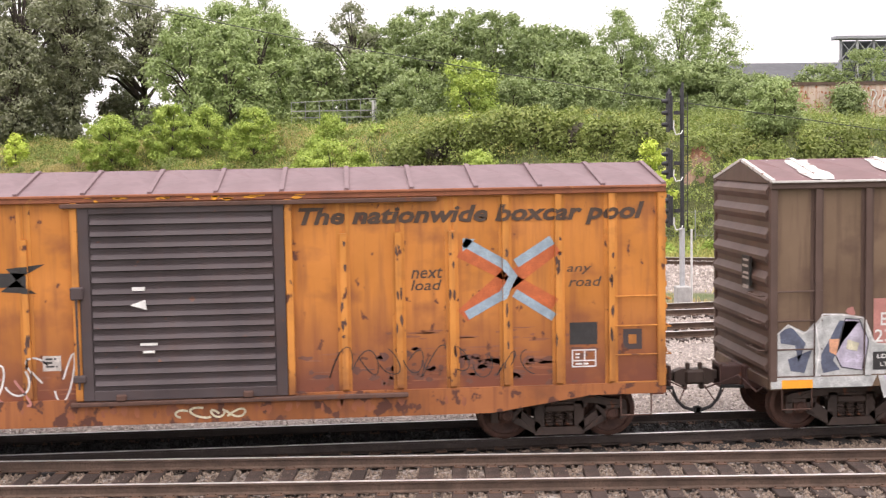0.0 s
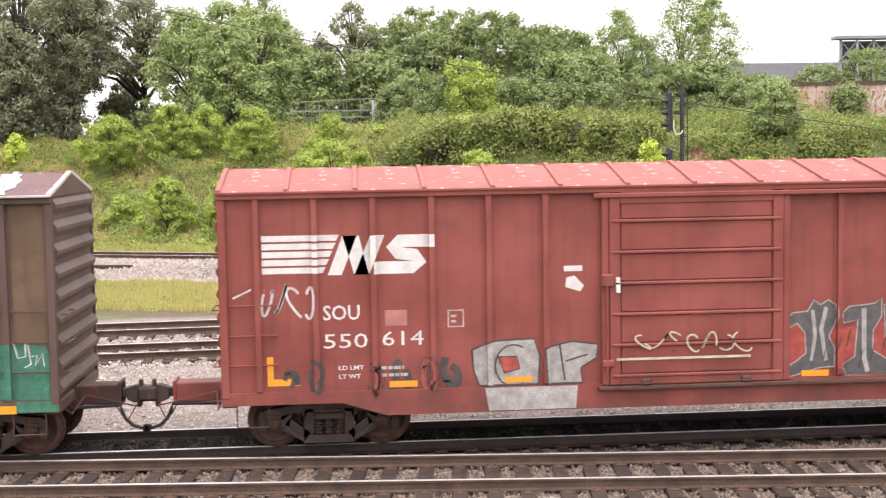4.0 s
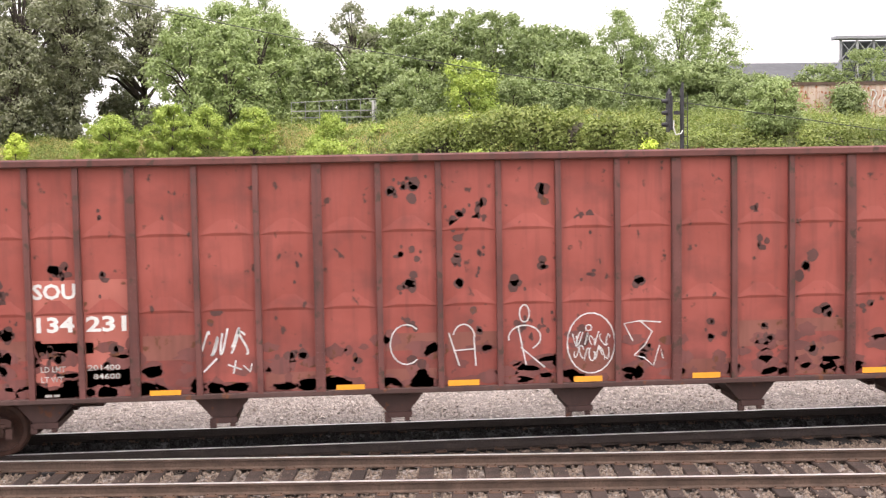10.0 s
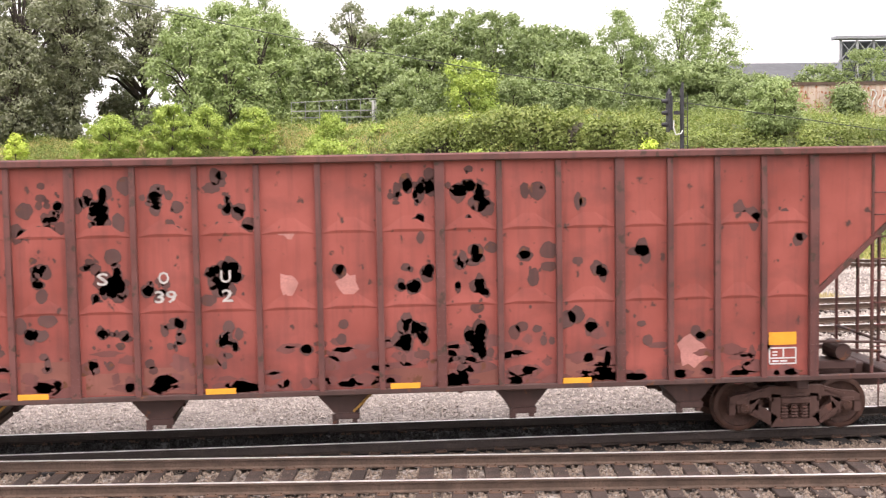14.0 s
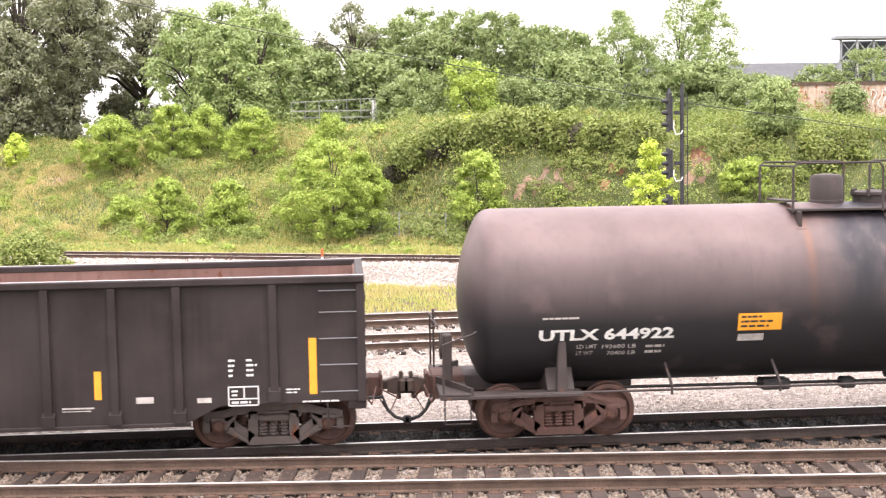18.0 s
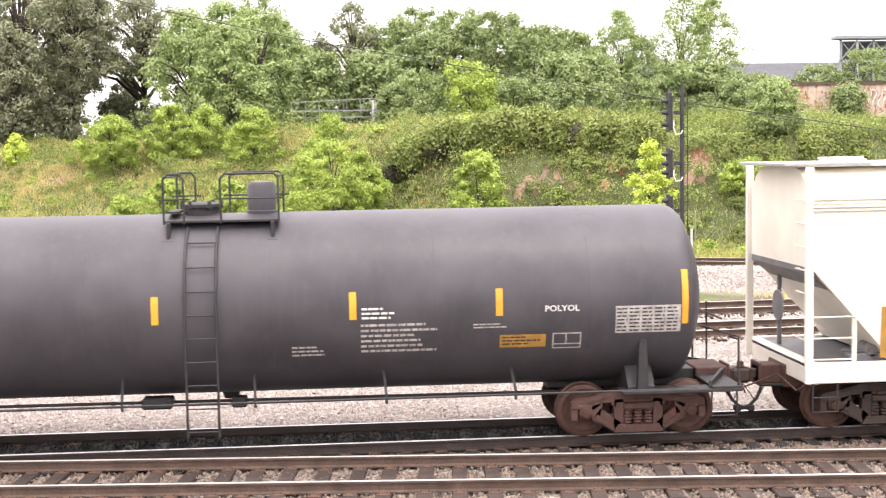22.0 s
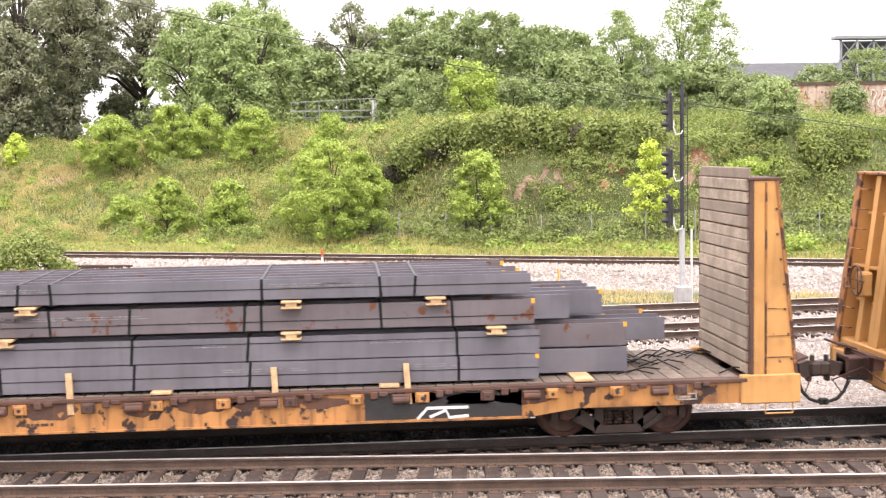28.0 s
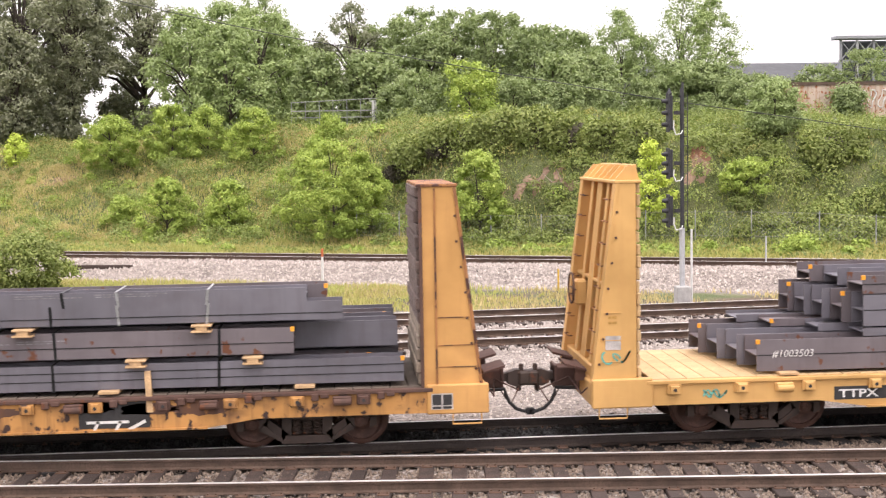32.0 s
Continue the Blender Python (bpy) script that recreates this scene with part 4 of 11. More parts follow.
GREY_ROOF = plain("grey_shingle_roof", (0.085, 0.088, 0.094), 0.9, 0, 0.25, 1)
part("wall", Shape().box(30, 50, 100, 112, 4, 11.2), CONCRETE, gb)
part("roof", Shape().prism_x([(99, 11.0), (113, 11.0), (106, 13.1)][::-1], 29, 51), GREY_ROOF, gb)
cp = thing("steel_canopy", "tall steel canopy with lattice columns", "building")
STEEL_GREY = plain("painted_grey_steel", (0.30, 0.31, 0.33), 0.6, 0.2, 0.2, 1)
part("roof", Shape().box(47.6, 66, 98.0, 99.6, 14.8, 15.15, 0.05), STEEL_GREY, cp)
part("back_wall", Shape().box(48.9, 66, 99.9, 100.1, 9, 14.75), plain("dark_glazing", (0.06, 0.07, 0.08), 0.3), cp)
for i in range(8):
    x = 48.2 + 1.65 * i
    part("column", Shape().box(x - 0.1, x + 0.1, 98.5, 98.7, 8, 14.75), GALV_POLE if i % 2 else STEEL_GREY, cp)
    part("brace", Shape().tube([(x, 98.6, 12.8), (x + 1.65, 98.6, 14.7)], 0.07, 5).tube([(x + 1.65, 98.6, 12.8), (x, 98.6, 14.7)], 0.07, 5), STEEL_GREY, cp)
part("beam", Shape().box(48, 62, 98.5, 98.7, 12.6, 12.85), STEEL_GREY, cp)
# ---- train: paints and helpers ----
def run(t):
    """How far along x the train has come at t seconds."""
    k = t - 16
    slack = 0.12 * math.exp(-((t - 8.1) / 0.3) ** 2)
    return -(6.616 * k + 0.001745 * k * k + 0.0001383 * k ** 3) - slack


MOVERS = []      # (thing, its place along the train)
WHEELS = []      # (wheelset, place on its truck)
ORANGE = weathered("orange_boxcar_paint", (0.52, 0.195, 0.034), (0.17, 0.058, 0.034), 0.5, 0.75, (0.12, 0.045, 0.03), 0.66, (1.15, 2.55), solid=True)
ORANGE_POST = weathered("orange_post_paint", (0.57, 0.23, 0.042), (0.17, 0.065, 0.03), 0.5, 0.7, (0.09, 0.035, 0.025), 0.64, (0.95, 2.0), seed=3)
ORANGE_SILL = weathered("grimy_orange_sill_paint", (0.30, 0.105, 0.032), (0.15, 0.055, 0.03), 0.6, 1.0, (0.10, 0.04, 0.028), 0.56, seed=7)
ORANGE_CHORD = weathered("red_brown_chord_paint", (0.30, 0.105, 0.05), (0.13, 0.055, 0.04), 0.6, 0.8, (0.50, 0.24, 0.06), 0.68, seed=2)
PURPLE_ROOF = weathered("faded_roof", (0.165, 0.105, 0.11), (0.085, 0.052, 0.05), 0.6, 0.5, (0.12, 0.06, 0.05), 0.66)
DARK_DOOR = weathered("dark_door_paint", (0.058, 0.044, 0.046), (0.085, 0.052, 0.045), 0.42, 0.5, (0.14, 0.06, 0.035), 0.68)
BROWN = weathered("brown_boxcar_paint", (0.152, 0.099, 0.060), (0.078, 0.045, 0.034), 0.55, 0.9, (0.085, 0.04, 0.03), 0.72, (0.75, 2.9), seed=5)
BROWN_POST = weathered("brown_post_paint", (0.105, 0.066, 0.052), (0.060, 0.038, 0.032), 0.55, 0.6, (0.09, 0.045, 0.03), 0.70, seed=6)
DIRTY_RED_ROOF = weathered("dirty_red_roof", (0.15, 0.08, 0.078), (0.075, 0.045, 0.042), 0.6, 0.5, (0.5, 0.46, 0.42), 0.66)
PALE_SEAM = weathered("pale_roof_coating", (0.52, 0.50, 0.47), (0.34, 0.28, 0.24), 0.6, 0.5)
RED_DOOR = weathered("red_door_paint", (0.31, 0.078, 0.06), (0.16, 0.06, 0.045), 0.5, 0.4, seed=8)
RED_CAR = weathered("red_boxcar_paint", (0.265, 0.069, 0.054), (0.14, 0.05, 0.042), 0.5, 0.55, (0.12, 0.045, 0.03), 0.72, (0.7, 1.5), seed=9)
RED_ROOF = weathered("flaking_red_roof", (0.31, 0.10, 0.082), (0.17, 0.06, 0.05), 0.6, 0.5, (0.50, 0.40, 0.33), 0.62, seed=10)
HOPPER_RED = weathered("hopper_red_paint", (0.305, 0.073, 0.055), (0.12, 0.042, 0.037), 0.55, 0.6, (0.075, 0.036, 0.03), 0.63, (1.0, 2.4), seed=11)
HOPPER_RIB = weathered("hopper_rib_paint", (0.135, 0.048, 0.041), (0.065, 0.036, 0.033), 0.6, 1.0, (0.07, 0.04, 0.03), 0.58, seed=12)
HOPPER_DARK = weathered("hopper_underframe", (0.075, 0.038, 0.032), (0.04, 0.028, 0.025), 0.65, 0.7, seed=13)
GREY_TANK = weathered("grey_tank_paint", (0.142, 0.135, 0.149), (0.085, 0.078, 0.09), 0.46, 0.25, (0.2, 0.16, 0.13), 0.83, spec=0.5, seed=14, dents=0.05)
BLACK_TANK = weathered("black_tank_paint", (0.050, 0.046, 0.052), (0.08, 0.072, 0.076), 0.46, 0.5, (0.09, 0.07, 0.06), 0.80, spec=0.4, seed=15, dents=0.05)
# turns from purple-brown near the top to near black below the middle
RUSTY_TANK = weathered("rusty_brown_to_black_paint", (0.145, 0.100, 0.096), (0.019, 0.018, 0.020), 0.48, 0.2, (0.17, 0.10, 0.08), 0.80, (1.95, 3.35), seed=16, solid=True, dents=0.05,
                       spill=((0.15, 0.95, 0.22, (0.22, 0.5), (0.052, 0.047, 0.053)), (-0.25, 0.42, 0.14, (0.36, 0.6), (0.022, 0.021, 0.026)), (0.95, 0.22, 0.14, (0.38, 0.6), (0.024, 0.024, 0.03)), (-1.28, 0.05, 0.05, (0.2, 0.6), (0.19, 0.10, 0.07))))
BLACK_GON = weathered("black_gondola_paint", (0.026, 0.019, 0.018), (0.058, 0.045, 0.043), 0.55, 0.4, (0.10, 0.07, 0.06), 0.80, spec=0.22, seed=17)
RUST_INSIDE = weathered("rusty_gondola_inside", (0.19, 0.11, 0.09), (0.10, 0.06, 0.05), 0.8, 0.7, seed=18)
CREAM = weathered("cream_hopper_paint", (0.70, 0.655, 0.56), (0.58, 0.515, 0.425), 0.42, 0.22, (0.42, 0.30, 0.2), 0.88, spec=0.4, seed=19, fade=0.93)
GALV = plain("galvanised_roofwalk", (0.45, 0.45, 0.46), 0.5, 0.5, 0.2, 8)
YELLOW = weathered("yellow_flatcar_paint", (0.56, 0.30, 0.095), (0.30, 0.13, 0.05), 0.55, 0.35, (0.13, 0.05, 0.03), 0.74, seed=20)
YELLOW_OLD = weathered("rusty_yellow_paint", (0.52, 0.27, 0.085), (0.22, 0.10, 0.05), 0.6, 0.5, (0.10, 0.045, 0.03), 0.68, seed=21)
YELLOW_NEW = weathered("fresh_yellow_paint", (0.60, 0.35, 0.12), (0.42, 0.21, 0.07), 0.5, 0.25, (0.13, 0.05, 0.03), 0.80, seed=22)
YELLOW_RUSTED = weathered("rust_eaten_yellow_edge", (0.36, 0.16, 0.055), (0.10, 0.045, 0.033), 0.7, 1.0, (0.075, 0.036, 0.028), 0.51, seed=36)
SILL_DIRTY = weathered("grimy_yellow_sill", (0.48, 0.24, 0.07), (0.10, 0.05, 0.033), 0.65, 1.0, (0.05, 0.03, 0.025), 0.56, seed=37)
SILL_RUSTY = weathered("rusty_yellow_sill", (0.45, 0.21, 0.065), (0.10, 0.05, 0.035), 0.65, 1.0, (0.045, 0.028, 0.024), 0.57, seed=38)
GRIME = weathered("brown_oily_grime", (0.085, 0.043, 0.03), (0.16, 0.075, 0.035), 0.7, 0.9, (0.36, 0.17, 0.055), 0.60, seed=39)
RUSTY_STEEL = weathered("rusty_edge_steel", (0.10, 0.052, 0.038), (0.05, 0.033, 0.028), 0.75, 0.7, seed=23)
TRUCK_RUST = weathered("rust_brown_truck", (0.090, 0.046, 0.036), (0.045, 0.027, 0.022), 0.75, 0.7, (0.12, 0.055, 0.04), 0.64, seed=24)
TRUCK_DARK = weathered("oily_black_truck", (0.055, 0.036, 0.028), (0.022, 0.018, 0.016), 0.6, 0.6, seed=25)
TRUCK_GREY = weathered("dusty_grey_truck", (0.088, 0.070, 0.062), (0.05, 0.038, 0.034), 0.65, 0.6, seed=26)
WHEEL_STEEL = plain("wheel_steel", (0.095, 0.044, 0.030), 0.65, 0.2, 0.5, 5)
BLACK = plain("black_fitting", (0.028, 0.026, 0.026), 0.6, 0.0, 0.4, 8)
RUBBER = plain("rubber_hose", (0.022, 0.021, 0.021), 0.8, 0.0, 0.3, 10)
BEAM_STEEL = weathered("mill_scale_steel", (0.138, 0.131, 0.150), (0.09, 0.075, 0.08), 0.5, 0.45, (0.16, 0.09, 0.06), 0.86, spec=0.35, seed=27)
CHALK = plain("rubbed_chalk", (0.25, 0.24, 0.25), 0.8, 0, 0.5, 8, 0.05)
BEAM_BROWN = weathered("browned_steel", (0.138, 0.118, 0.126), (0.09, 0.07, 0.072), 0.55, 0.4, seed=28)
STRAP = plain("black_steel_band", (0.02, 0.02, 0.022), 0.4, 0.6, 0.2, 8)
STRAP_PALE = plain("bright_steel_band", (0.42, 0.42, 0.43), 0.35, 0.8, 0.2, 8)
RAW_WOOD = plain("fresh_lumber", (0.58, 0.38, 0.20), 0.8, 0, 0.35, 6)
OLD_WOOD = plain("grey_weathered_planks", (0.42, 0.335, 0.255), 0.9, 0, 0.45, 3, 0.5, each=0.85)
DARK_WOOD = plain("dark_weathered_planks", (0.23, 0.165, 0.14), 0.9, 0, 0.7, 5, 0.9, each=0.85)
DECK_WOOD = plain("worn_deck_planks", (0.20, 0.155, 0.12), 0.9, 0, 0.5, 3, 0.5, each=0.85)
TAN_DECK = plain("sunlit_tan_deck", (0.62, 0.43, 0.22), 0.8, 0, 0.25, 2, 0.3, each=0.3)
WHITE = plain("white_lettering", (0.72, 0.71, 0.68), 0.6, 0, 0.2, 5, 0.05)
OLDWHITE = plain("worn_white_lettering", (0.50, 0.46, 0.43), 0.65, 0, 0.4, 7, 0.05)
INK = plain("black_lettering", (0.03, 0.028, 0.028), 0.6, 0, 0.3, 5, 0.05)
BROWN_INK = plain("brown_black_lettering", (0.075, 0.045, 0.03), 0.6, 0, 0.3, 5, 0.05)
AMBER = plain("yellow_reflector", (0.82, 0.35, 0.025), 0.45, 0, 0.12, 5, 0.05)
AMBER_OLD = plain("dull_reflector", (0.42, 0.23, 0.05), 0.5, 0, 0.3, 5, 0.05)
BLUE_FADED = plain("faded_blue_stripe", (0.30, 0.39, 0.46), 0.6, 0, 0.3, 6, 0.05)
RED_FADED = plain("faded_red_stripe", (0.50, 0.12, 0.035), 0.6, 0, 0.3, 6, 0.05)
PINK = plain("faded_pink_panel", (0.46, 0.20, 0.17), 0.6, 0, 0.25, 4, 0.05)
SPRAY = {n: plain(n + "_spray_paint", c, 0.55, 0, 0.4, 6, 0.05) for n, c in dict(
    white=(0.70, 0.69, 0.67), mint=(0.50, 0.51, 0.50), lilac=(0.50, 0.46, 0.56), ink=(0.045, 0.045, 0.055), green=(0.05, 0.20, 0.13),
    lime=(0.36, 0.38, 0.14), sky=(0.40, 0.48, 0.58), peach=(0.66, 0.34, 0.20), silver=(0.42, 0.40, 0.38), red=(0.42, 0.08, 0.06),
    coal=(0.085, 0.07, 0.07), graphite=(0.115, 0.11, 0.112), navy=(0.10, 0.115, 0.17), umber=(0.14, 0.085, 0.07), teal=(0.14, 0.42, 0.34), cream=(0.62, 0.58, 0.42)).items()}


def clip(poly, axis, at, keep_over):
    out = []
    for i, p in enumerate(poly):
        q = poly[(i + 1) % len(poly)]
        a, b_ = p[axis] - at, q[axis] - at
        if not keep_over:
            a, b_ = -a, -b_
        if a >= 0:
            out.append(p)
        if (a >= 0) != (b_ >= 0):
            k = a / (a - b_)
            out.append((p[0] + (q[0] - p[0]) * k, p[1] + (q[1] - p[1]) * k))
    return out


def decals(name, polys, mat, parent, *a, **k):
    """Several stickers of one kind, each a part of its own."""
    for p in polys:
        decal(name, [p], mat, parent, *a, **k)


def islands(polys):
    """Groups of shapes that touch one another at their corners."""
    root = list(range(len(polys)))

    def top(i):
        while root[i] != i:
            i = root[i]
        return i
    seen = {}
    for i, p in enumerate(polys):
        for x, z in p:
            k = (round(x, 4), round(z, 4))
            if k in seen:
                root[top(i)] = top(seen[k])
            seen[k] = i
    out = {}
    for i, p in enumerate(polys):
        out.setdefault(top(i), []).append(p)
    return list(out.values())


def decal(name, polys, mat, parent, *a, **k):
    """Paint on a car; strokes and shapes that lie apart are parts of their own, unless they are too many to tell apart."""
    groups = islands(polys) if name in ("graffiti", "emblem", "stencil", "chalk_mark") else [polys]
    if 1 < len(groups) <= 14:
        return [decal_mesh(name, g, mat, parent, *a, **k) for g in groups][-1]
    ob = decal_mesh(name, polys, mat, parent, *a, **k)
    if len(groups) > 14:
        ob["kind"] = "stuff"
    return ob


def decal_mesh(name, polys, mat, parent, y=-1.5, ribs=(), rib_y=-1.58, round_tank=None, lift=0.004, label=""):
    """Paint or a sticker: flat shapes in x, z that lie on a car's side, on its posts, or round a tank."""
    s = Shape()
    if round_tank:
        zc, r = round_tank
        for p in polys:
            z0, z1 = min(q[1] for q in p), max(q[1] for q in p)
            n = max(1, int((z1 - z0) / 0.09))
            for i in range(n):
                c = clip(clip(p, 1, z0 + (z1 - z0) * i / n, True), 1, z0 + (z1 - z0) * (i + 1) / n, False)
                if len(c) > 2:
                    s.add([(x, -math.sqrt(max(0.01, (r + 0.004 + lift) ** 2 - (z - zc) ** 2)), z) for x, z in c], [tuple(range(len(c)))])
    else:
        for p in polys:
            s.add([(x, y - lift, z) for x, z in p], [tuple(range(len(p)))])
            for a, b_ in ribs:
                for x0, x1, yy in ((a, b_, rib_y), (a - 0.06, a, y - 0.012), (b_, b_ + 0.06, y - 0.012)):
                    c = clip(clip(p, 0, x0, True), 0, x1, False)
                    if len(c) > 2:
                        s.add([(x, yy - lift, z) for x, z in c], [tuple(range(len(c)))])
    ob = part(name, s.weld(), mat, parent, label)
    if len(polys) > 12 and name not in ("lettering", "graffiti"):
        ob["kind"] = "stuff"
    return ob


def rect(x0, x1, z0, z1):
    return [(x0, z0), (x1, z0), (x1, z1), (x0, z1)]


def letters(body, x0, x1, z0, z1, slant=0.0, heavy=0.0):
    """Polygons of a line of type that fills the box."""
    c = bpy.data.curves.new("type", "FONT")
    c.body, c.shear, c.offset, c.resolution_u = body, slant, heavy, 2
    ob = new("type", c)
    me = bpy.data.meshes.new_from_object(ob)
    v = [(p.co.x, p.co.y) for p in me.vertices]
    polys = [[v[i] for i in p.vertices] for p in me.polygons]
    bpy.data.objects.remove(ob)
    bpy.data.curves.remove(c)
    bpy.data.meshes.remove(me)
    ax, bx = min(p[0] for p in v), max(p[0] for p in v)
    az, bz = min(p[1] for p in v), max(p[1] for p in v)
    if "p" in body or "g" in body:
        z0 -= 0.22 * (z1 - z0)
    sx, sz = (x1 - x0) / (bx - ax), (z1 - z0) / (bz - az)
    return [[(x0 + (x - ax) * sx, z0 + (z - az) * sz) for x, z in p] for p in polys]


def bars(x0, x1, z0, z1, rows, seed=0, cols=1):
    """Rows of small type too fine to read, as bars."""
    rng = random.Random(seed)
    out, h, w = [], (z1 - z0) / rows, (x1 - x0) / cols
    for r in range(rows):
        for k in range(cols):
            x = x0 + k * w
            end = x + w * (rng.uniform(0.55, 0.95) if cols == 1 else 0.85)
            while x < end - 0.02:
                step = min(rng.uniform(0.05, 0.16), end - x)
                out.append(rect(x, x + step * 0.82, z0 + (r + 0.3) * h, z0 + (r + 0.75) * h))
                x += step
    return out


def ribbon(pts, w):
    """A stroke of even width along points, its pieces joined at the bends."""
    n = len(pts)
    way = []
    for i in range(n):
        (a, b_), (c, d) = pts[max(i - 1, 0)], pts[min(i + 1, n - 1)]
        l = math.hypot(c - a, d - b_) or 1
        way.append(((c - a) / l, (d - b_) / l))
    edge = []
    for i, ((x, z), (dx, dz)) in enumerate(zip(pts, way)):
        e = -0.3 * w if i == 0 else 0.3 * w if i == n - 1 else 0
        x, z = x + e * dx, z + e * dz
        edge.append(((x - dz * w / 2, z + dx * w / 2), (x + dz * w / 2, z - dx * w / 2)))
    return [[p[0], p[1], q[1], q[0]] for p, q in zip(edge, edge[1:])]


def scrawl(x0, x1, z0, z1, seed, w=0.022, n=5):
    """A thin looping spray tag that spells nothing."""
    rng = random.Random(seed)
    out = []
    for i in range(n):
        cx = x0 + (i + 0.5) * (x1 - x0) / n
        ax, az = (x1 - x0) / n * rng.uniform(0.35, 0.6), (z1 - z0) * rng.uniform(0.3, 0.5)
        cz, ph, turn = (z0 + z1) / 2 + rng.uniform(-0.1, 0.1) * (z1 - z0), rng.uniform(0, 6), rng.uniform(3.2, 6.0)
        k = rng.uniform(0.6, 1.6)
        out += ribbon([(cx + ax * math.cos(ph + turn * j / 14), cz + az * math.sin((ph + turn * j / 14) * k)) for j in range(15)], w)
    return out


def arc(cx, cz, rx, rz, a0, a1, n=14):
    return [(cx + rx * math.cos(math.radians(a0 + (a1 - a0) * i / n)), cz + rz * math.sin(math.radians(a0 + (a1 - a0) * i / n))) for i in range(n + 1)]


def blob(cx, cz, rx, rz, rng, n=11, rough=0.3):
    a0 = rng.uniform(0, 6)
    return [(cx + rx * (1 + rng.uniform(-rough, rough)) * math.cos(a0 + 2 * math.pi * i / n),
             cz + rz * (1 + rng.uniform(-rough, rough)) * math.sin(a0 + 2 * math.pi * i / n)) for i in range(n)]


def glyph(cx, cz, w, h, rng):
    """Fat bending strokes that form no letter."""
    out = []
    for _ in range(2):
        a0, turn = rng.uniform(0, 6.28), rng.choice((-1, 1)) * rng.uniform(2.2, 4.4)
        ox, oz = cx + rng.uniform(-0.2, 0.2) * w, cz + rng.uniform(-0.2, 0.2) * h
        rx, rz = w * rng.uniform(0.28, 0.5), h * rng.uniform(0.25, 0.45)
        out.append([(ox + rx * math.cos(a0 + turn * i / 6), oz + rz * math.sin(a0 + turn * i / 6)) for i in range(7)])
    return out


def graffiti(parent, x0, x1, z0, z1, seed, fills, line, n=5, fat=0.17, back=None, **kw):
    """A spray-painted piece: backdrop cloud, fat outlined letter shapes, highlights. It spells nothing."""
    rng = random.Random(seed)
    w, h = (x1 - x0) / n, z1 - z0
    cz = (z0 + z1) / 2
    strokes = []
    for i in range(n):
        g = glyph(x0 + (i + 0.5) * w, cz + rng.uniform(-0.06, 0.06) * h, w * rng.uniform(0.55, 0.75), h * rng.uniform(0.66, 0.86), rng)
        strokes.append(g)
    if back:
        decal("graffiti", [blob(x0 + (i + 0.5) * w * 0.5, cz + rng.uniform(-0.12, 0.12) * h, w * 0.8, h * 0.52, rng) for i in range(n * 2)],
              SPRAY[back], parent, lift=0.003, label="spray-painted background cloud", **kw)
    decal("graffiti", [q for g in strokes for s in g for q in ribbon(s, fat * 1.55)], SPRAY[line], parent, lift=0.005,
          label="spray-painted letter outlines", **kw)
    for k, f in enumerate(fills):
        decal("graffiti", [q for i, g in enumerate(strokes) if i % len(fills) == k for s in g for q in ribbon(s, fat)], SPRAY[f], parent,
              lift=0.007, label="spray-painted letter filling", **kw)
    decal("graffiti", [q for g in strokes for s in g for q in ribbon([(a + fat * 0.15, b_ + fat * 0.12) for a, b_ in s], fat * 0.2)],
          SPRAY[rng.choice([line, "white"])], parent, lift=0.009, label="spray-painted inner lines", **kw)


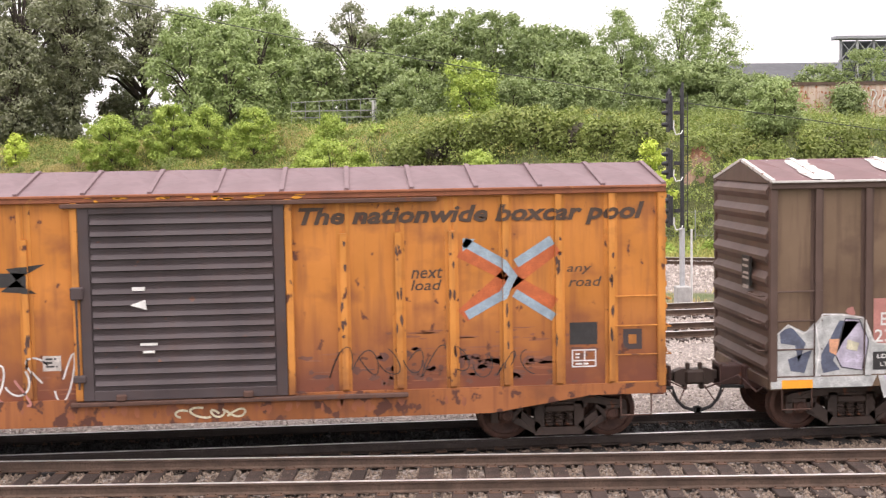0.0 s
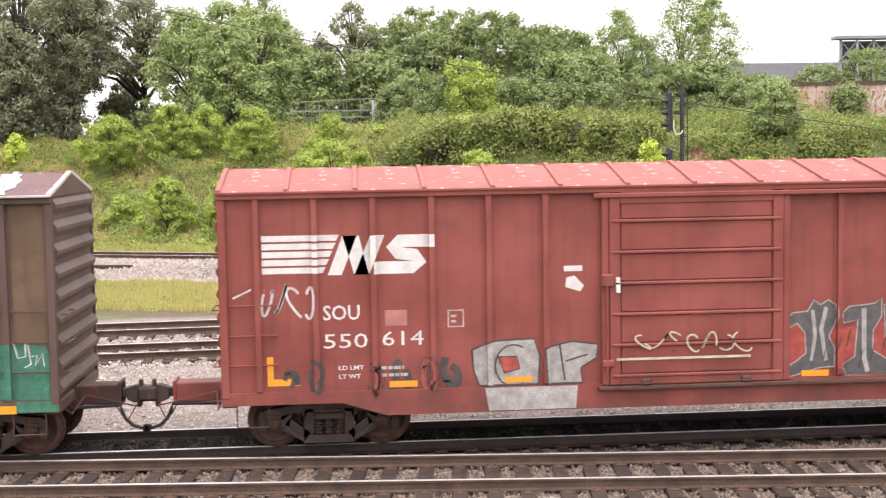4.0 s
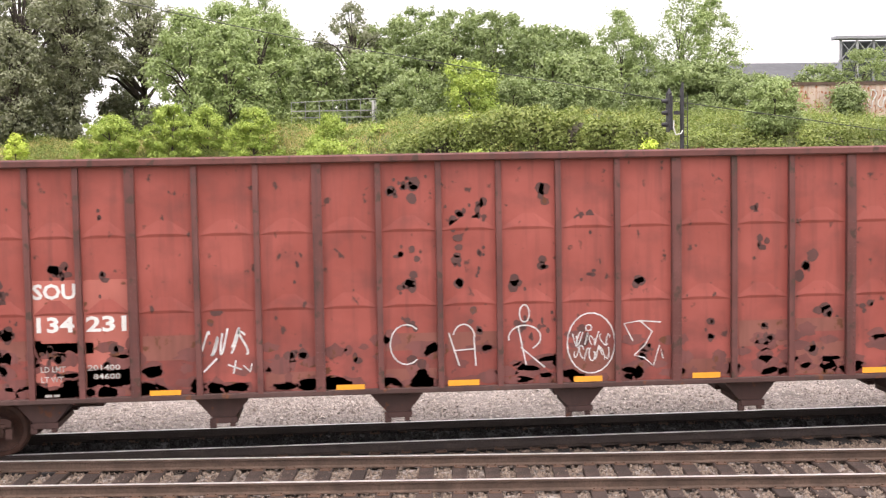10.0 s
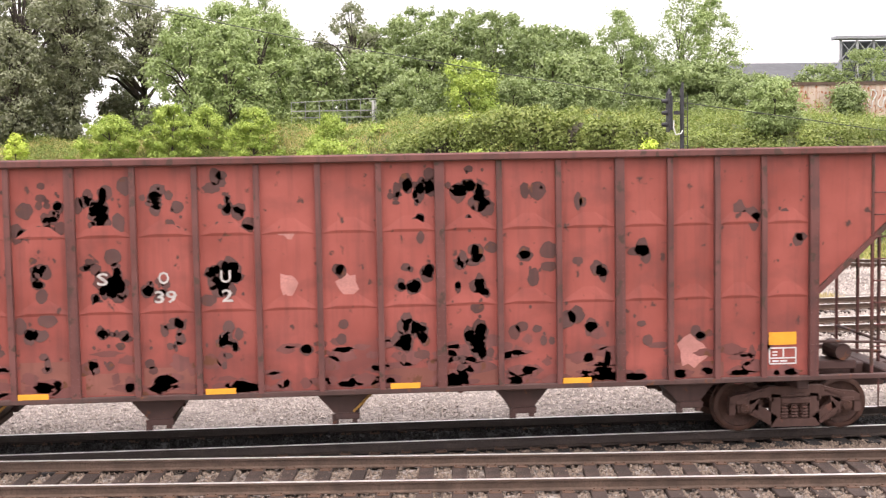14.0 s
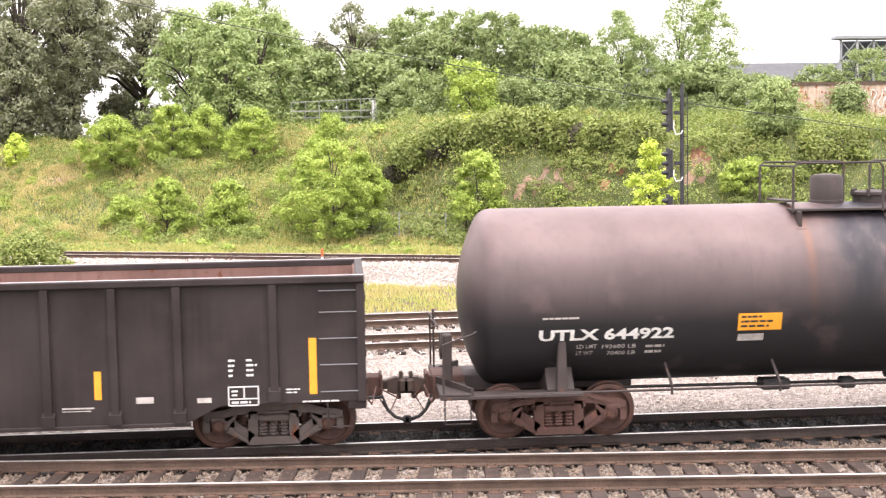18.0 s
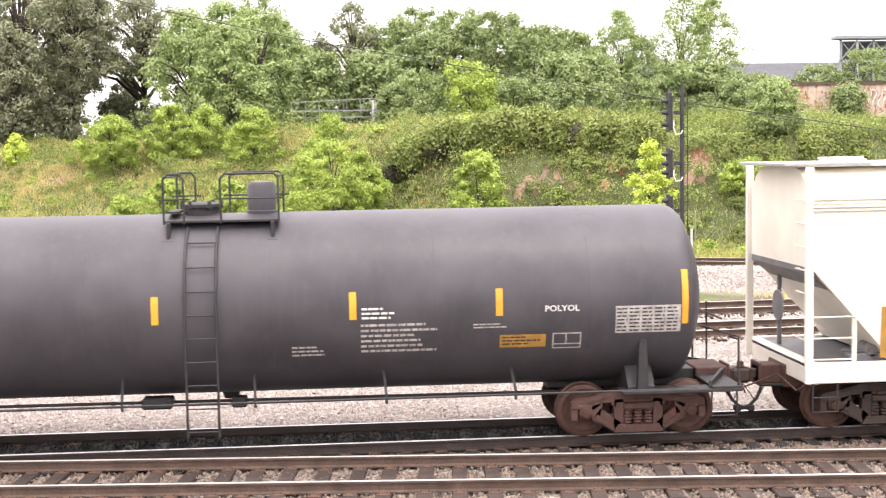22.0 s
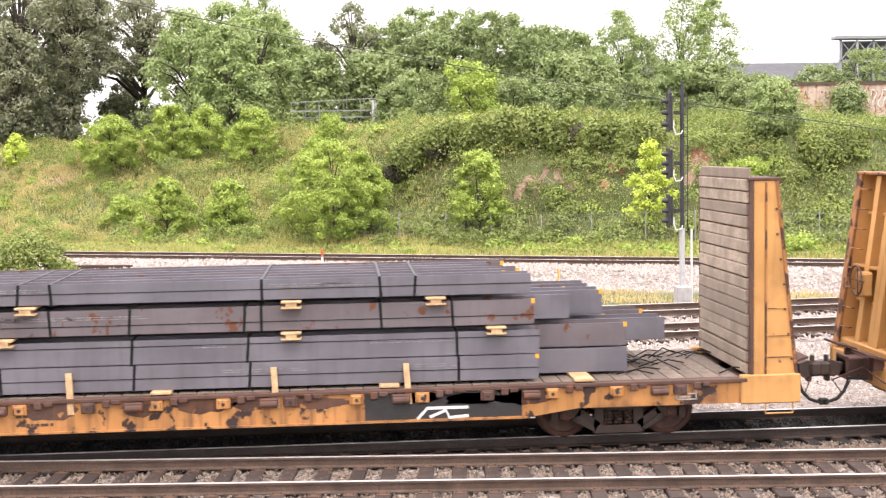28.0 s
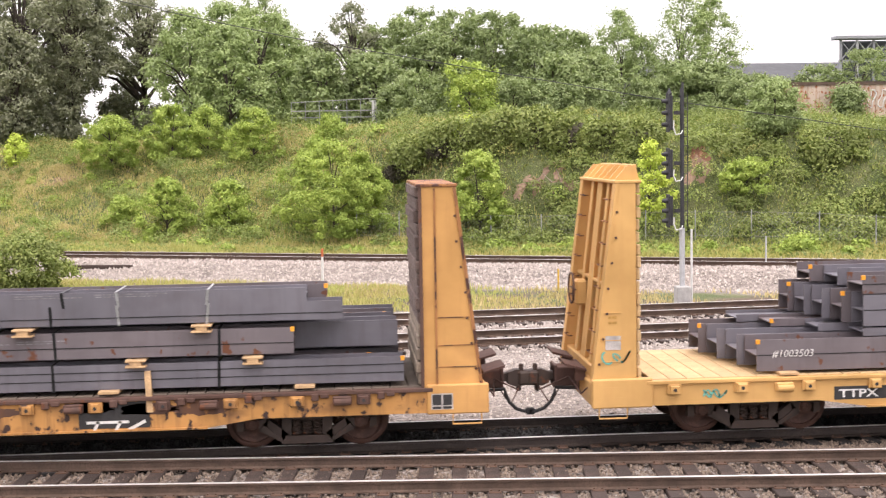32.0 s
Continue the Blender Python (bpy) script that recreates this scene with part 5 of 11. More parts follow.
# ---- trucks, couplers ----
def truck_meshes(mat):
    fr = {}
    for side in (-1, 1):
        s = Shape()
        ya, yb = sorted((side * 0.95, side * 1.09))
        s.prism([(-1.12, 0.50), (-1.12, 0.62), (-1.04, 0.66), (-0.80, 0.685), (-0.62, 0.735), (-0.44, 0.79), (0.44, 0.79), (0.62, 0.735), (0.80, 0.685), (1.04, 0.66), (1.12, 0.62), (1.12, 0.50), (0.74, 0.50), (0.60, 0.61), (-0.60, 0.61), (-0.74, 0.50)], ya, yb)
        yo = side * 1.09
        for k in (-1, 1):
            # pedestal legs, diagonal, column
            s.prism([(k * 1.13, 0.33), (k * 1.02, 0.33), (k * 1.02, 0.52), (k * 1.13, 0.52)][::k], ya, yb)
            s.prism([(k * 0.78, 0.33), (k * 0.64, 0.40), (k * 0.60, 0.61), (k * 0.78, 0.56)][::k], ya, yb)
            s.prism([(k * 0.78, 0.33), (k * 0.64, 0.52), (k * 0.30, 0.27), (k * 0.40, 0.12)][::k], ya, yb)
            s.prism([(k * 0.42, 0.16), (k * 0.25, 0.16), (k * 0.25, 0.66), (k * 0.40, 0.66)][::k], ya, yb)
            s.prism([(k * 0.42, 0.62), (k * 0.36, 0.62), (k * 0.38, 0.52), (k * 0.46, 0.58)][::k], ya, yb)
            s.box(k * 0.90 - 0.115, k * 0.90 + 0.115, ya - 0.015, yb + 0.015, 0.50, 0.58, 0.015)
            s.box(k * 0.90 - 0.085, k * 0.90 + 0.085, *sorted((yo - side * 0.1, yo + side * 0.012)), 0.36, 0.52, 0.03)
            s.prism([(k * 0.86, 0.60), (k * 0.50, 0.71), (k * 0.50, 0.74), (k * 0.86, 0.64)][::k], *sorted((yo, yo + side * 0.022)))
            s.prism([(k * 0.74, 0.37), (k * 0.70, 0.42), (k * 0.40, 0.19), (k * 0.44, 0.15)][::k], *sorted((yo, yo + side * 0.025)))
        s.prism([(-0.42, 0.11), (0.42, 0.11), (0.34, 0.24), (-0.34, 0.24)], ya - 0.03, yb + 0.03)
        s.box(-0.25, 0.25, ya - 0.04, yb + 0.03, 0.49, 0.60, 0.02).box(-0.17, 0.17, *sorted((yo, yo + side * 0.035)), 0.61, 0.66, 0.01)
        s.box(-0.26, 0.26, *sorted((side * 0.90, side * 0.955)), 0.2, 0.56, 0.02)
        fr[side] = s.mesh("side_frame", mat)
    prof = []
    for i in range(5):
        z = 0.245 + i * 0.051
        prof += [(z, 0.058), (z + 0.02, 0.082), (z + 0.042, 0.06)]
    spr = Shape().lathe(prof, "z", 8).mesh("spring", mat)
    bol = Shape().box(-0.2, 0.2, -1.0, 1.0, 0.42, 0.66, 0.03).box(-0.7, 0.7, -0.5, -0.42, 0.3, 0.4).box(-0.7, 0.7, 0.42, 0.5, 0.3, 0.4)
    bol.lathe([(0.6, 0.3), (0.8, 0.3)], "z", 16)
    w = Shape()
    w.lathe([(-1.12, 0.03), (-1.12, 0.075), (-1.10, 0.085), (-1.09, 0.115), (-0.95, 0.115), (-0.94, 0.08), (0.94, 0.08), (0.95, 0.115), (1.09, 0.115), (1.10, 0.085), (1.12, 0.075), (1.12, 0.03)], "y", 14)
    for k in range(3):
        a = k * 2.094
        for y in (-1.135, 1.12):
            w.box(0.05 * math.cos(a) - 0.014, 0.05 * math.cos(a) + 0.014, y, y + 0.015, 0.05 * math.sin(a) - 0.014, 0.05 * math.sin(a) + 0.014)
    for side in (-1, 1):
        prof = [(0.84, 0.06), (0.84, 0.13), (0.80, 0.15), (0.775, 0.30), (0.80, 0.355), (0.845, 0.36), (0.845, 0.425), (0.835, 0.437), (0.72, 0.443), (0.712, 0.466), (0.69, 0.470), (0.685, 0.36), (0.72, 0.33), (0.74, 0.15), (0.68, 0.12), (0.68, 0.06)]
        w.lathe([(side * a, r) for a, r in prof][::side], "y", 36)
    return fr, spr, bol.mesh("bolster", mat), w.mesh("wheelset", WHEEL_STEEL, True)


TRUCKS = {"rust": truck_meshes(TRUCK_RUST), "dark": truck_meshes(TRUCK_DARK), "grey": truck_meshes(TRUCK_GREY)}


def truck(car, x, tone):
    fr, spr, bol, ax = TRUCKS[tone]
    t = part("truck", bol, None, car, "cast steel two-axle truck")
    t.location = (x, 0, 0)
    for side in (-1, 1):
        part("side_frame", fr[side], None, t)
        for k in (-0.175, 0.0, 0.175):
            part("spring", spr, None, t).location = (k, side * 1.03, 0)
    for k in (-0.88, 0.88):
        w = part("wheelset", ax, None, t, "axle with two steel wheels")
        w.location = (k, 0, 0.441)
        WHEELS.append((w, k))


def coupler(car, x, side, reach, mat=None, z=0.83):
    """Draft box, coupler shank and knuckle, and the air hose, at one end of a car."""
    mat = mat or HOPPER_DARK
    long = max(0.16, reach - 0.42)
    s = Shape().box(*sorted((x - side * 0.5, x + side * long)), -0.2, 0.2, z - 0.16, z + 0.17, 0.02)
    s.box(*sorted((x - side * 0.5, x + side * 0.06)), -0.42, 0.42, z - 0.2, z + 0.2, 0.02).box(*sorted((x + side * (long - 0.05), x + side * long)), -0.24, 0.24, z - 0.2, z + 0.21, 0.01)
    part("draft_box", s, mat, car)
    e = x + side * reach
    k = Shape().box(*sorted((x, e - side * 0.1)), -0.07, 0.07, z - 0.08, z + 0.08, 0.02)
    k.prism([(e - side * 0.34, z - 0.10), (e - side * 0.22, z - 0.15), (e + side * 0.03, z - 0.13), (e + side * 0.03, z + 0.12), (e - side * 0.2, z + 0.14), (e - side * 0.34, z + 0.09)][::side], -0.16, 0.02)
    k.box(*sorted((e - side * 0.16, e + side * 0.05)), -0.22, -0.06, z - 0.13, z + 0.12, 0.04).box(*sorted((e - side * 0.28, e - side * 0.02)), 0.02, 0.15, z - 0.10, z + 0.10, 0.03)
    k.box(e - side * 0.10 - 0.035, e - side * 0.10 + 0.035, -0.16, -0.08, z + 0.1, z + 0.24, 0.015).box(e - side * 0.14 - 0.04, e - side * 0.14 + 0.04, -0.13, 0.02, z - 0.24, z - 0.12, 0.02)
    part("coupler", k, TRUCK_DARK, car)
    r = Shape().tube([(x + side * 0.05, -1.35, z + 0.02), (x + side * 0.12, -1.2, z - 0.10), (x + side * 0.2, -0.5, z + 0.06), (e - side * 0.16, -0.22, z - 0.2)], 0.014)
    part("uncoupling_rod", r, mat, car)
    h = Shape().tube([(x, -0.34, z - 0.17), (e - side * 0.42, -0.34, z - 0.15), (e - side * 0.40, -0.34, z - 0.24), (e - side * 0.34, -0.34, z - 0.38), (e - side * 0.22, -0.34, z - 0.5),
                      (e - side * 0.08, -0.33, z - 0.55), (e + side * 0.02, -0.33, z - 0.54)], 0.03, 7)
    h.box(e - 0.06, e + 0.06, -0.39, -0.28, z - 0.6, z - 0.49, 0.02)
    part("air_hose", h, RUBBER, car, "black rubber air hose")
    c_ = Shape().tube([(e - side * 0.5, -0.3, z - 0.14), (e - side * 0.4, -0.32, z - 0.32), (e - side * 0.3, -0.33, z - 0.4), (e - side * 0.16, -0.2, z - 0.16)], 0.012, 5)
    part("safety_chain", c_, TRUCK_RUST, car)


def grabs(parent, rungs, mat, y=-1.55, r=0.013):
    for x0, x1, z in rungs:
        part("rung", Shape().tube([(x0, y + 0.06, z), (x0, y - 0.03, z), (x1, y - 0.03, z), (x1, y + 0.06, z)], r), mat, parent)


def new_car(name, label, u, kind="boxcar"):
    car = thing(name, label, kind, "cars of the freight train")
    MOVERS.append((car, u))
    return car
# ---- boxcars ----
def corrugated_end(side, half, z0, z1, ribs=9):
    """An end wall with wide pressed ribs across it."""
    x = side * half
    poly, n = [(x - side * 0.06, z0), (x, z0)], ribs
    for i in range(n):
        a, h = z0 + (z1 - z0) * i / n, (z1 - z0) / n
        poly += [(x, a + h * 0.12), (x + side * 0.075, a + h * 0.38), (x + side * 0.075, a + h * 0.55), (x, a + h * 0.85)]
    poly += [(x, z1), (x - side * 0.06, z1)]
    return Shape().prism(poly[::side], -1.46, 1.46)


def boxcar(car, half, side, post, roof_mat, seam_mat, end_mat, ribs, door, door_mat, sill_z, ridge=4.55, rib_w=0.11, door_style="ribbed", tone="dark", trucks=(-6.0, 6.0), panel=0.98, seams=None, post_top=4.1, chord=None, reach=(0.87, 0.87), short=(), sill_mat=None):
    eave = 4.20
    edges = sorted([-half, half, door[0], door[1]] + [r for r in ribs])
    for a, b_ in zip(edges, edges[1:]):
        if not (a >= door[0] - 0.01 and b_ <= door[1] + 0.01):
            part("side_panel", Shape().box(a + 0.002, b_ - 0.002, -1.5, -1.46, 0.98, 4.14), side, car)
    part("far_side", Shape().box(-half, half, 1.46, 1.5, 0.98, 4.14), side, car)
    for r in ribs:
        top_z = 3.54 if r in short else post_top
        s = Shape().prism_x([(-1.50, 1.0), (-1.545, 1.02), (-1.58, 1.06), (-1.58, top_z), (-1.50, top_z)][::-1], r - rib_w / 2, r + rib_w / 2)
        for dx in (-rib_w * 0.75, rib_w * 0.75):
            s.box(r + dx - 0.03, r + dx + 0.03, -1.512, -1.499, 1.0, post_top)
        part("side_post", s, post, car)
        part("side_post", Shape().box(r - rib_w / 2, r + rib_w / 2, 1.5, 1.57, 1.0, 4.1), post, car)
    for sx in (-1, 1):
        a, b_ = sorted((sx * half, sx * (half - 0.13)))
        part("corner_post", Shape().box(a, b_, -1.57, -1.44, 0.95, eave, 0.015), post, car)
        part("corner_post", Shape().box(a, b_, 1.44, 1.57, 0.95, eave, 0.015), post, car)
        part("end_wall", corrugated_end(sx, half - 0.03, 1.0, eave + 0.04), end_mat, car, "corrugated steel end wall")
        e = Shape().prism_x([(-1.55, eave), (1.55, eave), (0, ridge - 0.02)][::-1], *sorted((sx * half, sx * (half - 0.05))))
        part("end_gable", e, end_mat, car)
        part("end_sill", Shape().box(*sorted((sx * half, sx * (half - 0.25))), -1.5, 1.5, 0.80, 1.0, 0.02), side, car)
    for y in (-1, 1):
        s = Shape().box(-half, half, *sorted((y * 1.50, y * 1.60)), 4.10, eave, 0.01)
        s.box(-half, half, *sorted((y * 1.56, y * 1.63)), eave - 0.02, eave + 0.02, 0.006)
        part("top_chord", s, chord or post, car)
        lo = [(-half, 0.84), (-half, 1.02), (half, 1.02), (half, 0.84), (sill_z[1], 0.84), (sill_z[0], sill_z[2]), (-sill_z[0], sill_z[2]), (-sill_z[1], 0.84)]
        part("side_sill", Shape().prism(lo[::-1], *sorted((y * 1.50, y * 1.56))), sill_mat or side, car)
    n = round(2 * half / panel)
    cuts = [-half] + list(seams) + [half] if seams else [-half + 2 * half * i / n for i in range(n + 1)]
    w = 1.0
    rf = part("roof", Shape().box(-half, half, -0.06, 0.06, ridge - 0.03, ridge + 0.012, 0.01), roof_mat, car, "ridged sheet steel roof")
    pan = Shape()
    for y in (-1, 1):
        pts = [(0.0, 0, ridge), (w, 0, ridge), (w, y * 1.6, eave + 0.02), (0, y * 1.6, eave + 0.02), (w * 0.5, y * 0.8, (ridge + eave) / 2 + 0.045), (w * 0.72, y * 1.45, eave + 0.06), (w * 0.28, y * 0.15, ridge + 0.012)]
        f = [(0, 6, 4), (0, 4, 3), (3, 4, 5), (3, 5, 2), (5, 1, 2), (4, 1, 5), (6, 1, 4), (0, 1, 6)]
        pan.add(pts, f if y > 0 else [q[::-1] for q in f])
    pm = pan.mesh("roof_panel", roof_mat)
    sm = Shape()
    for y in (-1, 1):
        q = [(y * 0.03, ridge - 0.01), (y * 0.03, ridge + 0.035), (y * 1.6, eave + 0.055), (y * 1.6, eave)]
        sm.prism_x(q if y < 0 else q[::-1], -0.035, 0.035)
    smm = sm.mesh("roof_seam", seam_mat)
    for x, x_next in zip(cuts, cuts[1:]):
        pl = part("roof_panel", pm, None, rf)
        pl.location, pl.scale = (x, 0, 0), (x_next - x, 1, 1)
    for x in cuts:
        part("roof_seam", smm, None, rf).location = (min(max(x, 0.035 - half), half - 0.035), 0, 0)
    part("centre_sill", Shape().box(-half + 0.2, half - 0.2, -0.3, 0.3, 0.62, 0.98), TRUCK_DARK, car)
    part("floor", Shape().box(-half + 0.05, half - 0.05, -1.45, 1.45, 0.98, 1.03), TRUCK_DARK, car)
    # the sliding door and its rails
    a, b_ = door
    d = part("door", Shape().box(a, b_, -1.575, -1.50, 1.0, 4.06, 0.01), door_mat, car, "closed sliding door")
    fr = 0.17
    part("door_frame", Shape().box(a, a + fr, -1.62, -1.575, 1.0, 4.06, 0.01).box(b_ - fr, b_, -1.62, -1.575, 1.0, 4.06, 0.01)
         .box(a + fr, b_ - fr, -1.62, -1.575, 3.92, 4.06, 0.01).box(a + fr, b_ - fr, -1.62, -1.575, 1.0, 1.16, 0.01), door_mat, d)
    if door_style == "ribbed":
        for i in range(15):
            z = 1.22 + i * 0.18
            part("door_rib", Shape().prism_x([(-1.575, z), (-1.575, z + 0.11), (-1.60, z + 0.085), (-1.635, z + 0.02)], a + fr + 0.02, b_ - fr - 0.02), door_mat, d)
    elif door_style == "double":
        for z in [1.79 + 0.162 * i for i in range(5)] + [2.80 + 0.162 * i for i in range(7)]:
            part("door_rib", Shape().prism_x([(-1.575, z - 0.03), (-1.575, z + 0.10), (-1.59, z + 0.095), (-1.625, z + 0.03), (-1.615, z - 0.02)], a + fr - 0.08, b_ - fr + 0.08), door_mat, d)
        part("door_panel", Shape().box(a + fr - 0.08, b_ - fr + 0.08, -1.60, -1.575, 1.43, 1.74, 0.008), door_mat, d)
        part("door_panel", Shape().box(a + 0.62, b_ - 0.55, -1.60, -1.575, 1.10, 1.38, 0.008), door_mat, d)
        part("door_panel", Shape().box(a + fr, a + 0.56, -1.60, -1.575, 1.10, 1.38, 0.008), door_mat, d)
        part("door_panel", Shape().box(b_ - 0.5, b_ - fr, -1.60, -1.575, 1.10, 1.38, 0.008), door_mat, d)
    else:
        for i in range(6):
            z = 1.18 + i * 0.5
            part("door_panel", Shape().box(a + fr + 0.02, b_ - fr - 0.02, -1.60, -1.575, z, z + 0.44, 0.012), door_mat, d)
            part("door_rib", Shape().box(a + 0.04, b_ - 0.04, -1.64, -1.575, z - 0.06, z - 0.01, 0.012), post, d)
    part("door_post", Shape().box(a - 0.12, a - 0.005, -1.60, -1.5, 1.0, 4.1, 0.01), post, car)
    part("door_post", Shape().box(b_ + 0.005, b_ + 0.12, -1.60, -1.5, 1.0, 4.1, 0.01), post, car)
    part("door_track", Shape().box(a - 0.25, b_ + 2.4, -1.66, -1.58, 4.02, 4.09, 0.01), RUSTY_STEEL if chord else post, car)
    part("door_track", Shape().box(a - 0.2, b_ + 1.9, -1.66, -1.56, 0.92, 0.985, 0.01), RUSTY_STEEL, car)
    part("door_lever", Shape().tube([(a - 0.05, -1.66, 1.2), (a - 0.05, -1.66, 2.7)], 0.02).box(a - 0.14, a + 0.06, -1.68, -1.6, 2.6, 2.8, 0.02).box(a - 0.14, a + 0.06, -1.68, -1.6, 1.3, 1.42, 0.02), door_mat, car)
    for x in (a + 0.5, b_ - 0.7):
        part("door_roller", Shape().box(x, x + 0.16, -1.67, -1.6, 0.99, 1.1, 0.02), RUSTY_STEEL, d)
    for sx in (-1, 1):
        x0, x1 = sorted((sx * (half - 0.08), sx * (half - 0.88)))
        grabs(car, [(x0, x1, z) for z in (1.03, 1.48, 1.95, 2.43)], post, -1.52)
        ex = sx * (half + 0.08)
        for z in (1.45, 1.9, 2.35):
            part("rung", Shape().tube([(ex - sx * 0.06, -1.38, z), (ex + sx * 0.05, -1.38, z), (ex + sx * 0.05, -0.75, z), (ex - sx * 0.06, -0.75, z)], 0.012), post, car)
        part("step", Shape().tube([(x0 + 0.15, -1.5, 0.85), (x0 + 0.15, -1.5, 0.48), (x1 - 0.15, -1.5, 0.48), (x1 - 0.15, -1.5, 0.85)], 0.015), RUSTY_STEEL, car)
        coupler(car, sx * (half - 0.02), sx, reach[0 if sx < 0 else 1], RED_CAR if side is RED_CAR else None)
    for x in trucks:
        truck(car, x, tone)
    part("brake_cylinder", Shape().lathe([(1.2, 0.14), (1.9, 0.14), (2.2, 0.05)], "x", 12, (0, -0.7, 0.72)), TRUCK_DARK, car)
    part("brake_rod", Shape().tube([(-5, -0.5, 0.6), (-1.5, -0.6, 0.52), (2, -0.6, 0.55), (5, -0.4, 0.6)], 0.025), TRUCK_DARK, car)
    return car


def capacity_box(car, x0, x1, z0, z1, mat, y=-1.5, **kw):
    """A framed stencil panel with small type."""
    w = 0.022
    m = (x0 + x1) / 2
    fr = [rect(x0, x1, z0, z0 + w), rect(x0, x1, z1 - w, z1), rect(x0, x0 + w, z0, z1), rect(x1 - w, x1, z0, z1), rect(x0, x1, z0 + (z1 - z0) * 0.33, z0 + (z1 - z0) * 0.33 + w), rect(m, m + w, z0 + (z1 - z0) * 0.33, z1)]
    fr += bars(x0 + 0.06, m - 0.02, z0 + (z1 - z0) * 0.45, z1 - 0.05, 2, 3) + bars(x0 + 0.06, x1 - 0.05, z0 + 0.02, z0 + (z1 - z0) * 0.3, 1, 5)
    decal("stencil", fr, mat, car, y, label="framed maintenance stencil", **kw)


# orange boxcar
A = new_car("orange_boxcar", "weathered orange boxcar with a dark ribbed door", -108.5)
half = 7.63
ribs = [s * r for s in (-1, 1) for r in (2.46, 3.33, 4.18, 5.04, 5.89, 6.75)]
boxcar(A, half, ORANGE, ORANGE_POST, PURPLE_ROOF, PURPLE_ROOF, ORANGE_POST, ribs, (-1.62, 1.55), DARK_DOOR, (4.8, 6.4, 0.60), rib_w=0.10, trucks=(-5.96, 5.96), panel=0.985, chord=ORANGE_CHORD, short=ribs[6:9] + ribs[0:3], sill_mat=ORANGE_SILL)
RB = [(r - 0.05, r + 0.05) for r in ribs]
KW = dict(ribs=RB)
LOW = dict(ribs=[(r - 0.05, r + 0.05) for r in ribs if abs(r) > 4.5])
decal("lettering", letters("The nationwide boxcar pool", 1.77, 7.30, 3.66, 3.95, 0.25, 0.035), BROWN_INK, A, label="brown-black slanted slogan", lift=0.014, **LOW)
decal("lettering", letters("next", 3.53, 4.04, 2.79, 2.96, 0.25, 0.01), BROWN_INK, A, **KW)
decal("lettering", letters("load", 3.52, 4.02, 2.60, 2.77, 0.25, 0.01), BROWN_INK, A, **KW)
decal("lettering", letters("any", 6.03, 6.44, 2.80, 2.93, 0.25, 0.01), BROWN_INK, A, **KW)
decal("lettering", letters("road", 6.06, 6.60, 2.60, 2.76, 0.25, 0.01), BROWN_INK, A, **KW)
decal("emblem", ribbon([(4.40, 2.22), (5.05, 2.78)], 0.24) + ribbon([(5.12, 2.72), (5.80, 3.22)], 0.24) + ribbon([(4.36, 3.18), (4.98, 2.86)], 0.2) + ribbon([(5.2, 2.7), (5.78, 2.36)], 0.2), RED_FADED, A, label="faded red crossed arrows", lift=0.004, **KW)
decal("emblem", ribbon([(4.42, 3.34), (5.0, 3.0), (5.16, 2.8), (5.0, 2.5), (4.45, 2.2)], 0.15) + ribbon([(5.76, 3.34), (5.25, 3.02)], 0.15) + ribbon([(5.22, 2.5), (5.78, 2.14)], 0.14) + [[(4.36, 3.42), (4.36, 3.2), (4.56, 3.4)]], BLUE_FADED, A, label="faded blue crossed arrows", lift=0.006, **KW)
decal("emblem", ribbon([(-3.4, 2.92), (-2.5, 2.92)], 0.22) + [[(-2.6, 2.92), (-2.16, 3.16), (-2.75, 3.1)], [(-2.6, 2.92), (-2.3, 2.70), (-2.85, 2.74)]], INK, A, label="dark arrow emblem", **KW)
decal("stencil", [rect(6.07, 6.52, 1.66, 2.02)], INK, A, label="black stencil panel", lift=0.003)
capacity_box(A, 6.1, 6.5, 1.29, 1.58, WHITE)
decal("stencil", [rect(6.94, 7.25, 1.56, 1.89)], DARK_DOOR, A, lift=0.003)
decal("stencil", [rect(7.03, 7.16, 1.65, 1.80)], ORANGE_POST, A, lift=0.006)
decal("stencil", [rect(-2.25, -1.97, 1.48, 1.72)], OLDWHITE, A)
decal("stencil", bars(-2.2, -2.0, 1.52, 1.70, 3, 2), INK, A, lift=0.007)
decals("sticker", [rect(-0.82, -0.62, 2.72, 2.78), [(-0.86, 2.5), (-0.6, 2.42), (-0.62, 2.58)], rect(-0.72, -0.45, 1.86, 1.90), rect(-0.68, -0.5, 1.74, 1.78)], WHITE, A, -1.625, lift=0.012, label="torn white paper label")
decal("graffiti", scrawl(-0.25, 0.85, 0.66, 0.84, 4, 0.035, 4), SPRAY["cream"], A, -1.56, label="chalky scrawl")
decal("graffiti", scrawl(-3.2, -1.75, 0.95, 1.75, 9, 0.03, 4), SPRAY["white"], A, label="white spray scrawl", **KW)
decal("graffiti", scrawl(-3.4, -2.4, 0.9, 1.5, 19, 0.04, 3), PINK, A, label="pink spray scrawl", **KW)
srng = random.Random(17)
